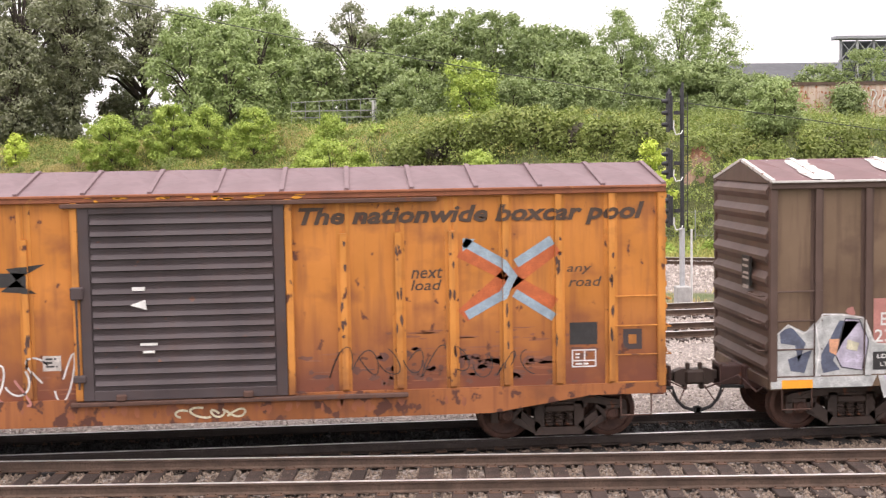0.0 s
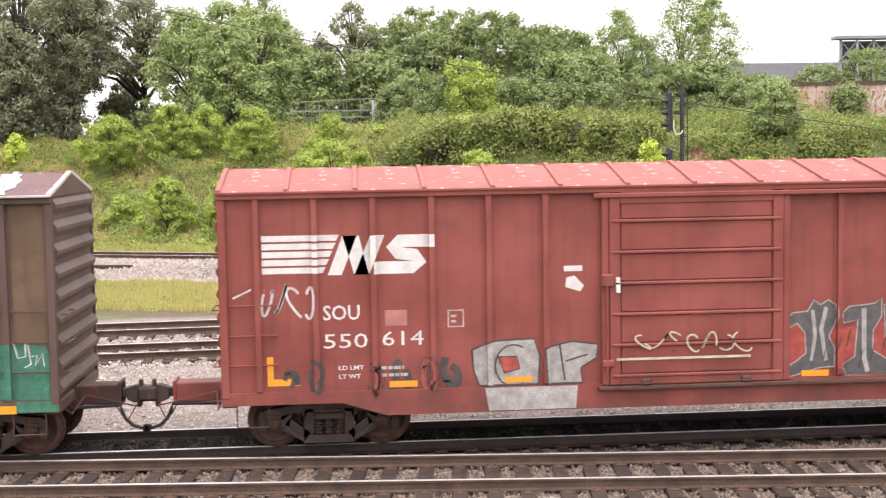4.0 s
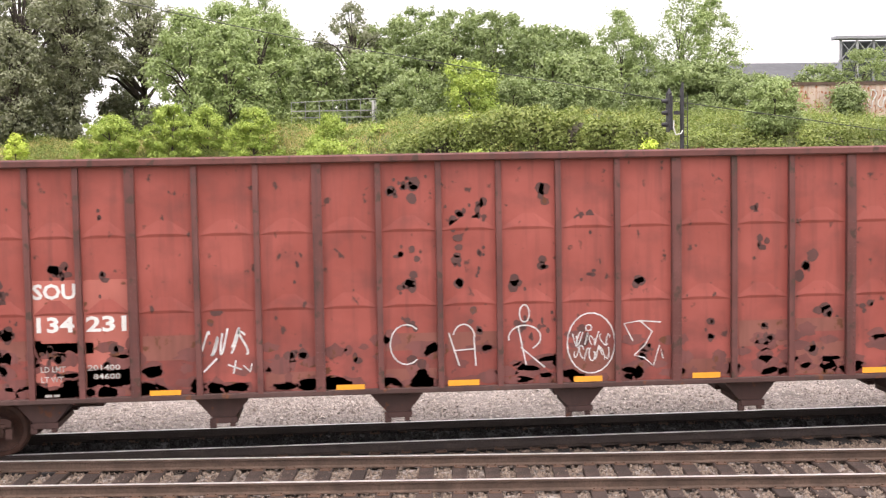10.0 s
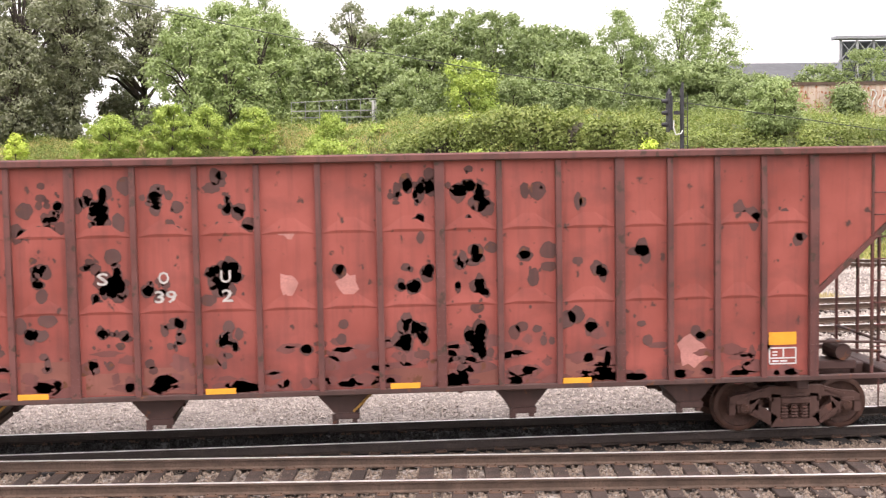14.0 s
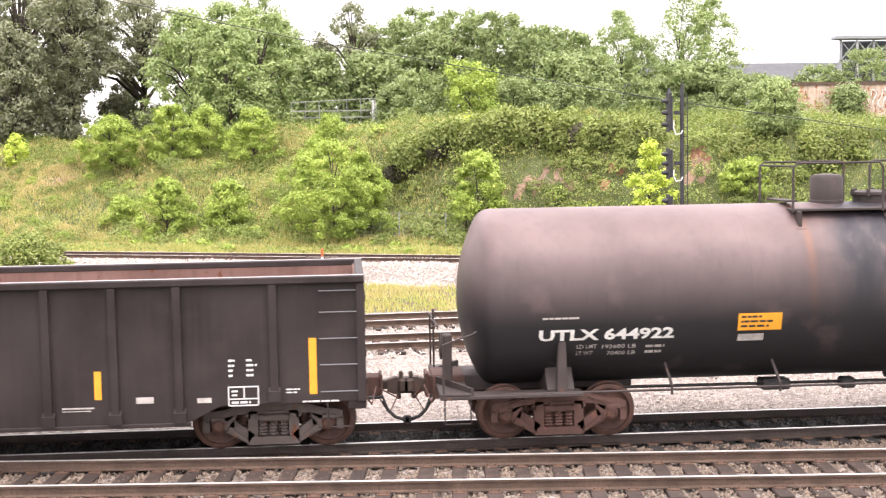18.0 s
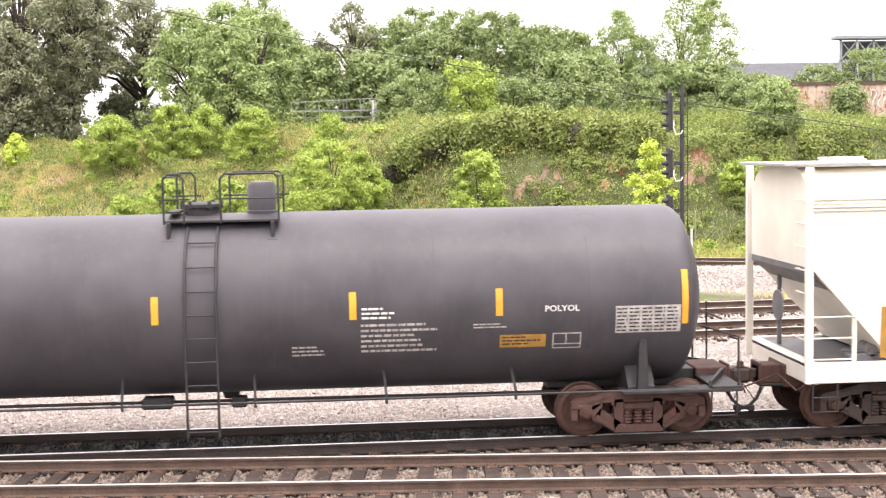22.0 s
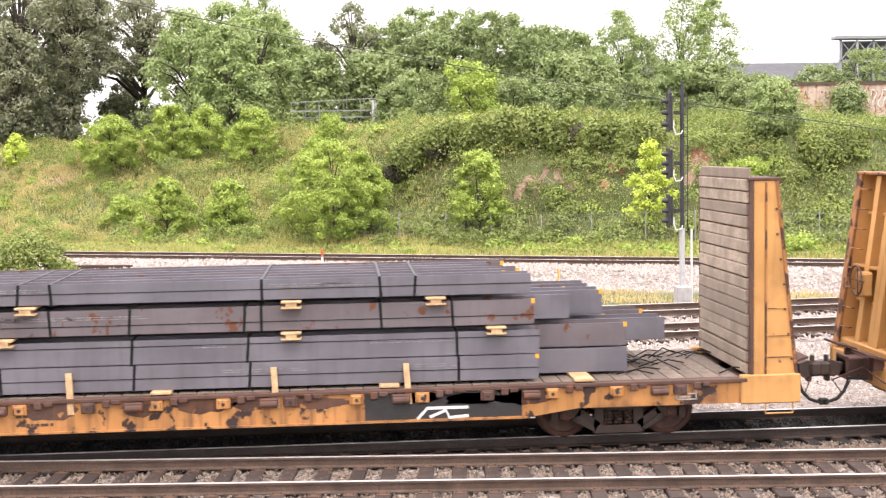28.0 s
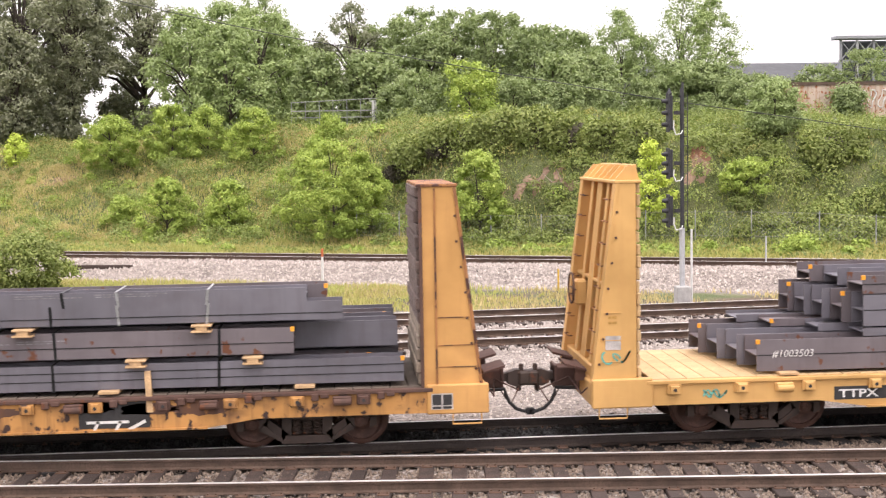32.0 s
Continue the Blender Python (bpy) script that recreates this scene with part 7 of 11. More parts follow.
decal("emblem", [[(-5.89, 2.88), (-5.65, 3.50), (-5.42, 3.50), (-5.67, 2.88)], [(-5.65, 3.50), (-5.39, 3.50), (-5.24, 2.88), (-5.47, 2.88)], [(-5.47, 2.88), (-5.24, 2.88), (-4.98, 3.50), (-5.21, 3.50)]], WHITE, C, label="white bold emblem shape", **KW)
decal("emblem", ribbon([(-4.25, 3.40), (-4.76, 3.40), (-4.86, 3.30), (-4.78, 3.21), (-4.5, 3.17), (-4.42, 3.08), (-4.55, 2.98), (-5.10, 2.98)], 0.20), WHITE, C, label="white bold emblem shape", **KW)
decal("lettering", letters("SOU", -5.98, -5.40, 2.16, 2.40, 0, 0.01), WHITE, C, **KW)
decal("lettering", letters("550", -5.98, -5.28, 1.71, 1.94, 0, 0.0), WHITE, C, **KW)
decal("lettering", letters("614", -5.05, -4.39, 1.73, 1.96, 0, 0.0), WHITE, C, **KW)
decal("graffiti", scrawl(-6.95, -6.13, 2.2, 2.8, 41, 0.04, 4), SPRAY["white"], C, label="white spray tag", **KW)
decal("graffiti", ribbon([(-7.38, 2.55), (-7.1, 2.68), (-6.9, 2.66)], 0.03), SPRAY["white"], C)
decal("stencil", [rect(-5.0, -4.65, 2.05, 2.3)], PINK, C)
decal("stencil", [rect(-4.0, -3.74, 2.0, 2.28)], OLDWHITE, C)
decal("stencil", [rect(-3.98, -3.76, 2.02, 2.26)], RED_CAR, C, lift=0.007)
decal("stencil", bars(-3.95, -3.8, 2.05, 2.22, 2, 3), OLDWHITE, C, lift=0.009)
decal("corner_mark", [rect(-6.88, -6.36, 1.13, 1.24), rect(-6.88, -6.78, 1.24, 1.60)], AMBER, C, label="yellow angle mark", **KW)
decal("lettering", letters("LD LMT", -5.75, -5.35, 1.36, 1.43, 0, 0.02), WHITE, C, lift=0.012)
decal("lettering", letters("LT WT", -5.75, -5.4, 1.22, 1.29, 0, 0.02), WHITE, C, lift=0.012)
decal("stencil", bars(-5.1, -4.57, 1.2, 1.43, 2, 6), OLDWHITE, C, lift=0.012)
decals("reflector", [rect(-4.95, -4.5, 1.06, 1.16), rect(-3.1, -2.65, 1.08, 1.17)], AMBER, C, lift=0.016, label="yellow reflector strip", **KW)
graffiti(C, -6.7, -5.9, 1.0, 1.65, 43, ["coal"], "coal", 2, 0.05, None, **KW)
graffiti(C, -5.4, -3.7, 0.85, 1.6, 44, ["red", "coal"], "coal", 4, 0.08, None, **KW)
for q in ([(-3.62, 1.62), (-3.3, 1.76), (-2.62, 1.78), (-2.52, 1.5), (-2.56, 1.04), (-3.5, 1.04), (-3.6, 1.3)], [(-2.44, 1.62), (-2.0, 1.72), (-1.58, 1.66), (-1.6, 1.44), (-1.86, 1.28), (-1.84, 1.04), (-2.4, 1.04)]):
    piece(C, "silver", "coal", q, 0.006, 0.03, **KW)
piece(C, "red", "coal", [(-3.2, 1.5), (-2.9, 1.5), (-2.85, 1.3), (-3.1, 1.24)], 0.012, 0.02, **KW)
decal("graffiti", ribbon(arc(-2.95, 1.35, 0.3, 0.34, 60, 300), 0.025) + ribbon([(-2.2, 1.66), (-2.12, 1.1)], 0.03) + ribbon([(-2.1, 1.4), (-1.75, 1.5)], 0.025), SPRAY["coal"], C, lift=0.012, label="dark sprayed lines", **KW)
decal("graffiti", [[(-3.42, 1.01), (-1.92, 1.01), (-1.95, 0.64), (-3.36, 0.64)]], SPRAY["silver"], C, -1.56, lift=0.004, label="silver spray on the sill")
decals("sticker", [rect(-2.12, -1.82, 2.85, 2.94), [(-2.1, 2.6), (-1.85, 2.52), (-1.8, 2.62), (-1.95, 2.78), (-2.08, 2.75)]], WHITE, C, label="torn white labels")
decals("sticker", [rect(-1.30, -1.23, 2.5, 2.75)], WHITE, C, -1.62, lift=0.02)
decal("graffiti", [[(1.46, 2.05), (1.7, 2.1), (2.4, 1.8), (3.1, 1.9), (4.2, 1.7), (4.9, 2.1), (5.06, 1.9), (5.02, 1.12), (4.2, 1.04), (1.46, 1.2)]], SPRAY["red"], C, lift=0.003, label="red sprayed backdrop", **KW)
for q in ([(1.52, 1.94), (1.65, 2.08), (1.89, 2.1), (2.0, 2.28), (2.11, 2.2), (2.24, 2.28), (2.37, 2.19), (2.39, 2.0), (2.33, 1.84), (2.25, 1.68), (2.35, 1.48), (2.34, 1.18), (2.07, 1.16), (1.58, 1.02), (1.54, 1.18), (1.7, 1.28), (1.87, 1.41), (1.85, 1.74), (1.72, 1.91), (1.59, 1.83)],
          [(2.45, 2.03), (2.59, 2.16), (3.02, 2.2), (3.14, 2.28), (3.14, 1.98), (3.0, 1.76), (2.99, 1.43), (3.31, 1.23), (3.25, 1.0), (2.55, 1.02), (2.47, 1.2), (2.69, 1.33), (2.74, 1.94), (2.5, 1.89)],
          [(3.18, 2.17), (3.45, 2.26), (3.99, 2.23), (4.15, 2.14), (4.14, 1.68), (3.94, 1.35), (3.85, 1.1), (3.63, 1.08), (3.31, 1.15), (3.21, 1.59)],
          [(4.18, 2.14), (4.34, 2.06), (4.53, 2.19), (4.69, 2.02), (4.77, 1.85), (4.9, 1.65), (4.86, 1.21), (4.91, 1.04), (4.72, 1.0), (4.53, 1.0), (4.23, 1.26), (4.19, 1.78)]):
    piece(C, "graphite", "silver", q, 0.006, 0.022, **KW)
piece(C, "red", "silver", [(3.66, 2.02), (3.85, 1.96), (3.86, 1.57), (3.72, 1.39), (3.59, 1.64)], 0.012, 0.025, **KW)
piece(C, "red", "silver", [(4.35, 1.67), (4.57, 1.77), (4.68, 1.6), (4.62, 1.39), (4.43, 1.5)], 0.012, 0.025, **KW)
decal("graffiti", ribbon([(1.98, 2.1), (2.02, 1.7), (1.96, 1.3)], 0.06) + ribbon([(2.2, 2.14), (2.12, 1.8), (2.2, 1.3)], 0.07) + ribbon([(2.84, 2.1), (2.85, 1.3), (2.9, 1.1)], 0.08) + ribbon([(3.35, 2.1), (3.45, 1.7), (3.62, 1.28)], 0.07) + ribbon([(3.5, 2.16), (3.95, 2.1), (4.02, 1.7), (3.86, 1.36)], 0.08) + ribbon([(4.3, 1.9), (4.6, 1.98), (4.78, 1.6), (4.74, 1.2)], 0.07) + ribbon([(4.32, 1.4), (4.56, 1.15)], 0.06), SPRAY["silver"], C, lift=0.013, label="silver spray highlights", **KW)
decal("graffiti", [q for k in range(14) for q in ribbon([(1.95 + 0.2 * k, 1.15 + 0.12 * (k % 4)), (2.02 + 0.2 * k, 1.42 + 0.12 * (k % 4))], 0.016)], SPRAY["ink"], C, lift=0.017, label="dark inner strokes", **KW)
decal("graffiti", scrawl(-1.0, 0.9, 1.5, 1.85, 48, 0.028, 7), SPRAY["cream"], C, -1.64, lift=0.008)
decal("graffiti", letters("SFE", 4.76, 5.28, 2.05, 2.22, 0.1, 0.0), SPRAY["cream"], C, lift=0.008, **KW)
decal("graffiti", scrawl(5.15, 5.98, 1.72, 2.05, 50, 0.05, 4), SPRAY["white"], C, **KW)
decal("graffiti", scrawl(6.45, 6.75, 2.75, 3.05, 51, 0.018, 3), SPRAY["cream"], C, **KW)
decal("graffiti", [rect(-1.3, 0.9, 1.40, 1.44)], SPRAY["cream"], C, -1.64, lift=0.004)
capacity_box(C, 5.34, 5.82, 1.18, 1.5, WHITE, **KW)
decal("corner_mark", [rect(6.21, 6.73, 1.31, 1.42), rect(6.63, 6.73, 1.42, 1.76)], AMBER, C, label="yellow angle mark", **KW)
decal("stencil", bars(6.12, 6.83, 1.5, 2.0, 6, 9) + bars(6.15, 6.7, 1.2, 1.29, 1, 4), OLDWHITE, C, lift=0.008, **KW)
decal("stencil", bars(7.1, 7.35, 1.15, 1.45, 3, 9), OLDWHITE, C)
decal("graffiti", scrawl(7.05, 7.4, 1.6, 1.8, 53, 0.025, 3), SPRAY["white"], C)
decals("reflector", [rect(1.79, 2.25, 1.03, 1.13), rect(3.54, 3.99, 1.03, 1.13), rect(-0.4, 0.1, 0.99, 1.08)], AMBER, C, -1.5, lift=0.02, label="yellow reflector strip", **KW)
# ---- tank cars ----
def tank_shell(half, r, zc, n=64):
    crown, knuckle = 1.9 * r, 0.2 * r
    turn = math.asin((r - knuckle) / (crown - knuckle))
    prof = [(-half + crown * (1 - math.cos(turn * i / 7)), max(0.02, crown * math.sin(turn * i / 7))) for i in range(8)]
    cx = -half + crown - (crown - knuckle) * math.cos(turn)
    prof += [(cx - knuckle * math.cos(q), r - knuckle + knuckle * math.sin(q)) for q in (turn + (math.pi / 2 - turn) * i / 5 for i in range(1, 6))]
    ends = len(prof)
    prof += [(x * half * 0.9, r) for x in (-0.5, 0, 0.5)]
    prof += [(-x, q) for x, q in prof[:ends][::-1]]
    return Shape().lathe(prof, "x", n, (0, 0, zc))


def tankcar(car, half, r, zc, mat, fit_mat, trucks, tone, ladder, plat, dome, bracket=True, seams=(), mid=False, valve=True, rise=0.37):
    top = zc + r
    t = part("tank", tank_shell(half, r, zc), mat, car, "", True)
    for x in seams:
        part("weld_seam", Shape().lathe([(x - 0.014, r + 0.001), (x - 0.006, r + 0.003), (x + 0.006, r + 0.003), (x + 0.014, r + 0.001)], "x", 48, (0, 0, zc)), mat, t)
    # ladder down the side, following the shell
    a, b_ = ladder
    def shell(z, out=0.08):
        return -math.sqrt(max(0.0, r * r - (z - zc) ** 2)) - out if z > zc else -r - out
    ld = None
    for x in (a, b_):
        pts = [(x, shell(z), z) for z in (top - 0.18, top - 0.4, top - 0.7, zc + 0.35, zc, 0.36)]
        q = part("ladder_rail", Shape().tube(pts, 0.022), fit_mat, car)
        ld = ld or q
    z = 0.45
    while z < top - 0.2:
        part("rung", Shape().tube([(a, shell(z), z), (b_, shell(z), z)], 0.013), fit_mat, car)
        z += rise
    # top platform with railing
    x0, x1, zr = plat
    y0 = -0.72
    zp = zc + math.sqrt(r * r - y0 * y0) + 0.05
    pf = part("platform", Shape().box(x0, x1, -0.85, -0.5, zp + 0.02, zp + 0.06, 0.006).box(x0, x1, 0.5, 0.85, zp + 0.02, zp + 0.06, 0.006).box(x0, x0 + 0.2, -0.5, 0.5, top + 0.03, top + 0.06), fit_mat, car, "grated top platform")
    for y in (-0.85, 0.85):
        gap = a - 0.05
        runs = [(x0, gap), (b_ + 0.05, x1)]
        for p, q in runs:
            if q - p < 0.15:
                continue
            part("railing", Shape().tube([(p, y, zp), (p, y, zr - 0.08), (p + 0.07, y, zr), (q - 0.07, y, zr), (q, y, zr - 0.08), (q, y, zp)], 0.021), fit_mat, pf)
            if mid:
                part("railing", Shape().tube([(p - 0.1, y, (zp + zr) / 2), (q + 0.1, y, (zp + zr) / 2)], 0.014), fit_mat, pf)
    part("railing", Shape().tube([(x1, -0.85, zr - 0.05), (x1, 0.85, zr - 0.05)], 0.02), fit_mat, pf)
    part("railing", Shape().tube([(x0, -0.85, zr - 0.05), (x0, 0.85, zr - 0.05)], 0.02), fit_mat, pf)
    for x in (x0 + 0.08, x1 - 0.1):
        part("platform_bracket", Shape().box(x - 0.03, x + 0.03, -0.98, -0.8, zp - 0.26, zp + 0.03, 0.01).box(x - 0.09, x + 0.09, -1.02, -0.94, zp - 0.3, zp - 0.26), fit_mat, pf)
    for x, rr, zt in dome:
        part("dome", Shape().lathe([(top - 0.06, rr * 1.05), (top + 0.03, rr * 1.05), (top + 0.04, rr), (zt - 0.08, rr), (zt - 0.02, rr * 0.85), (zt, rr * 0.3)], "z", 20, (x, 0, 0)), fit_mat if mat is RUSTY_TANK else mat, car, "", True)
    mw = Shape().lathe([(top - 0.05, 0.30), (top + 0.10, 0.30), (top + 0.11, 0.34), (top + 0.16, 0.34), (top + 0.19, 0.2)], "z", 20, ((a + b_) / 2 - 0.1, 0, 0))
    for k in range(6):
        an = k * math.pi / 3
        mw.box((a + b_) / 2 - 0.1 + 0.32 * math.cos(an) - 0.03, (a + b_) / 2 - 0.1 + 0.32 * math.cos(an) + 0.03, 0.32 * math.sin(an) - 0.03, 0.32 * math.sin(an) + 0.03, top + 0.08, top + 0.22, 0.01)
    part("manway", mw, fit_mat, car, "bolted hatch cover")
    # underframe, walkway rail, saddles
    part("side_rail", Shape().tube([(trucks[0] - 0.9, -1.42, 0.86), (0, -1.42, 0.86), (trucks[1] + 0.9, -1.42, 0.86)], 0.022), fit_mat, car, "long handrail")
    part("side_rail", Shape().tube([(trucks[0] - 0.9, 1.42, 0.86), (trucks[1] + 0.9, 1.42, 0.86)], 0.022), fit_mat, car)
    n = 6
    for i in range(1, n):
        x = trucks[0] + (trucks[1] - trucks[0]) * i / n
        if abs(x - (a + b_) / 2) > 0.4:
            part("rail_bracket", Shape().tube([(x, -1.42, 0.78), (x, -1.42, 0.92), (x - 0.03, -1.05, zc - math.sqrt(r * r - 1.05 ** 2) + 0.02)], 0.025), fit_mat, car)
    part("brake_rigging", Shape().tube([(trucks[0] + 1, -0.45, 0.74), (trucks[1] - 1, -0.45, 0.70)], 0.03).box(-1.9, -1.4, -0.75, -0.4, 0.66, 0.84, 0.03).box(-0.45, -0.2, -0.6, -0.35, 0.62, 0.80, 0.03).tube([(trucks[0] + 1, -0.7, 0.79), (-2, -0.7, 0.77)], 0.02), BLACK, car)
    part("bottom_outlet", Shape().lathe([(zc - r - 0.12, 0.12), (zc - r + 0.1, 0.2)], "z", 14, ((a + b_) / 2 + 0.3, 0, 0)), BLACK, car)
    for k, x in zip((-1, 1), trucks):
        s = Shape().prism_x([(-1.3, 0.78), (-1.3, 0.9), (-0.9, 1.35), (0, 0.95), (0.9, 1.35), (1.3, 0.9), (1.3, 0.78)][::-1], x - 0.22, x + 0.22)
        part("saddle", s, fit_mat, car, "bolster saddle under the tank")
        zb = zc - 0.62
        part("bolster_web", Shape().prism([(x - 0.08, 0.86), (x + 0.1, 0.86), (x + 0.07, zb), (x - 0.05, zb)], -1.40, -1.28), fit_mat, car)
        if bracket:
            part("bolster_pad", Shape().box(x - 0.28, x + 0.28, shell(zb, 0.05), shell(zb, -0.3), zb - 0.05, zb + 0.17, 0.012), fit_mat, car)
        part("stub_sill", Shape().box(*sorted((x - k * 1.4, k * (half + 0.42))), -0.28, 0.28, 0.72, 1.0, 0.02), fit_mat, car)
        xe = k * (half + 0.42)
        part("end_platform", Shape().box(*sorted((xe, x - k * 0.35)), -1.46, -1.05, 0.80, 0.86, 0.01).box(*sorted((xe, xe - k * 0.5)), -1.46, 1.46, 0.86, 0.90, 0.01).box(*sorted((xe, x - k * 0.35)), 1.05, 1.46, 0.80, 0.86, 0.01), fit_mat, car, "steel end walkway")
        part("end_railing", Shape().tube([(xe - k * 0.06, -1.42, 0.86), (xe - k * 0.06, -1.42, 1.70), (xe - k * 0.55, -1.42, 1.86), (xe - k * 0.62, -1.2, 1.86)], 0.02), fit_mat, car)
        part("end_railing", Shape().tube([(xe - k * 0.04, 1.42, 0.86), (xe - k * 0.04, 1.42, 1.86), (xe - k * 0.04, -0.4, 1.86)], 0.02).tube([(xe - k * 0.04, 0.5, 0.9), (xe - k * 0.04, 0.5, 2.05)], 0.018), fit_mat, car)
        part("step", Shape().tube([(xe - k * 0.08, -1.4, 0.82), (xe - k * 0.08, -1.4, 0.40), (xe - k * 0.5, -1.4, 0.40), (xe - k * 0.5, -1.4, 0.82)], 0.016), fit_mat, car)
        coupler(car, xe, k, 0.5, TRUCK_RUST)
        truck(car, x, tone)
    if valve:
        xv = -half - 0.02
        bv = part("brake_valve", Shape().box(xv, xv + 0.30, -1.36, -1.14, 0.94, 1.22, 0.03).lathe([(xv - 0.16, 0.07), (xv - 0.14, 0.10), (xv + 0.02, 0.10)], "x", 12, (0, -1.25, 1.14)).lathe([(xv - 0.12, 0.06), (xv + 0.02, 0.07)], "x", 10, (0, -1.25, 0.98)).lathe([(xv + 0.28, 0.07), (xv + 0.46, 0.055)], "x", 10, (0, -1.25, 1.07)), TRUCK_RUST, car, "brown brake control valve")
        part("valve_cap", Shape().lathe([(xv + 0.30, 0.02), (xv + 0.31, 0.085), (xv + 0.40, 0.08), (xv + 0.41, 0.02)], "x", 12, (0, -1.25, 1.07)), SPRAY["cream"], bv, "cream valve cap")
        part("valve_pipe", Shape().tube([(xv + 0.46, -1.25, 1.07), (xv + 0.9, -1.25, 1.02), (xv + 0.95, -1.2, 0.86)], 0.014), fit_mat, bv)
    for k in (-1, 1):
        xe = k * (half + 0.42)
        for y in (-1, 1):
            part("end_gusset", Shape().add([(xe + k * 0.06, y * 0.3, 0.78), (xe + k * 0.06, y * 0.3, 1.02), (xe - k * 0.5, y * 1.4, 0.98), (xe - k * 0.5, y * 1.4, 0.80), (xe, y * 0.3, 0.78), (xe, y * 0.3, 1.02), (xe - k * 0.55, y * 1.4, 0.98), (xe - k * 0.55, y * 1.4, 0.80)],
                 [(0, 1, 2, 3), (7, 6, 5, 4), (1, 5, 6, 2), (0, 3, 7, 4), (0, 4, 5, 1), (3, 2, 6, 7)]), fit_mat, car)
    xw = -half - 0.30
    part("hand_brake", Shape().lathe([(xw, 0.2), (xw - 0.05, 0.24), (xw - 0.06, 0.05)], "x", 16, (0, -0.55, 1.55)).box(xw, xw + 0.15, -0.68, -0.42, 0.9, 1.75, 0.02), fit_mat, car, "brake housing with wheel")


def strips(car, xs, z0, z1, zc, r, w=0.11, mat=None):
    for x in xs:
        decals("reflector", [rect(x - w / 2, x + w / 2, z0, z1)], mat or AMBER, car, round_tank=(zc, r), label="yellow reflector strip")


D = new_car("grey_tank_car", "plain grey tank car on rust-brown trucks", -56.67, "tank car")
GREY_FIT = weathered("grey_fittings", (0.15, 0.15, 0.158), (0.09, 0.075, 0.07), 0.5, 0.5, seed=30)
ZC, R = 2.22, 1.43
tankcar(D, 7.22, R, ZC, GREY_TANK, GREY_FIT, (-6.02, 5.57), "rust", (-0.81, -0.36), (-1.24, 1.02, 4.36), [(0.55, 0.18, 3.99)], seams=(-5.0, -2.4, 0.2, 2.8, 5.3))
K_ = dict(round_tank=(ZC, R))
decal("lettering", letters("PLCX 221764", -5.58, -3.64, 1.82, 2.03, 0, 0.035), WHITE, D, **K_)
for word, x0, x1, z0 in (("LD LMT", -5.56, -5.02, 1.67), ("192100", -4.92, -4.42, 1.67), ("LB 87150", -4.26, -3.5, 1.67), ("LT WT", -5.56, -5.1, 1.52), ("70900", -4.84, -4.42, 1.52), ("LB 32150", -4.26, -3.5, 1.52)):
    decal("lettering", letters(word, x0, x1, z0, z0 + 0.085, 0, 0.01), OLDWHITE, D, **K_)
decal("stain", [blob(0.4, 3.60, 0.55, 0.05, random.Random(3), 14, 0.3), blob(-0.6, 3.6, 0.5, 0.05, random.Random(4), 14, 0.3)], plain("pale_dust", (0.42, 0.38, 0.31), 0.9, 0, 0.3), D, lift=0.008, label="pale dust on the crown", **K_)
strips(D, (-3.6, -1.67, 1.7, 3.87), 2.10, 2.52, ZC, R)
strips(D, (-6.86, 6.72), 1.90, 2.74, ZC, R)
decal("stencil", bars(1.75, 2.3, 1.92, 2.16, 4, 5), WHITE, D, **K_)
decal("stencil", bars(1.75, 2.6, 1.42, 1.88, 5, 6), OLDWHITE, D, **K_)
decal("stencil", [rect(4.53, 5.58, 1.79, 2.24)], OLDWHITE, D, **K_)
decal("stencil", bars(4.55, 5.56, 1.80, 2.22, 7, 7, 5), INK, D, lift=0.007, **K_)
decal("stencil", [rect(3.08, 3.4, 1.56, 1.76), rect(3.42, 3.80, 1.56, 1.76)], AMBER_OLD, D, label="yellow warning label", **K_)
decal("stencil", [rect(3.9, 4.36, 1.54, 1.56), rect(3.9, 4.36, 1.76, 1.78), rect(3.9, 3.92, 1.54, 1.78), rect(4.34, 4.36, 1.54, 1.78), rect(4.12, 4.14, 1.6, 1.78), rect(3.9, 4.36, 1.6, 1.62)], OLDWHITE, D, **K_)
decal("stencil", bars(-1.6, -1.55, 2, 2.1, 1) + bars(0.2, 0.32, 1.35, 1.5, 2, 3) + bars(0.75, 1.15, 1.5, 1.56, 1, 4), OLDWHITE, D, **K_)


def placard(car, x, z, y=-1.2):
    h = 0.18
    q = part("placard", Shape().add([(x, y, z - h), (x + h, y - 0.01, z), (x, y, z + h), (x - h, y - 0.01, z), (x, y + 0.02, z - h), (x + h, y + 0.02, z), (x, y + 0.02, z + h), (x - h, y + 0.02, z)],
         [(3, 2, 1, 0), (4, 5, 6, 7), (0, 1, 5, 4), (1, 2, 6, 5), (2, 3, 7, 6), (3, 0, 4, 7)]), WHITE, car, "white diamond hazard placard")
    s = Shape().box(x - 0.11, x + 0.11, y - 0.022, y - 0.012, z - 0.045, z + 0.045)
    s.add([(x - 0.14, y - 0.014, z - 0.02), (x - 0.02, y - 0.014, z - 0.15), (x - 0.02, y - 0.014, z - 0.06), (x - 0.1, y - 0.014, z - 0.055)], [(0, 1, 2, 3)])
    part("placard_mark", s, INK, q)


placard(D, 4.86, 1.16, -1.15)

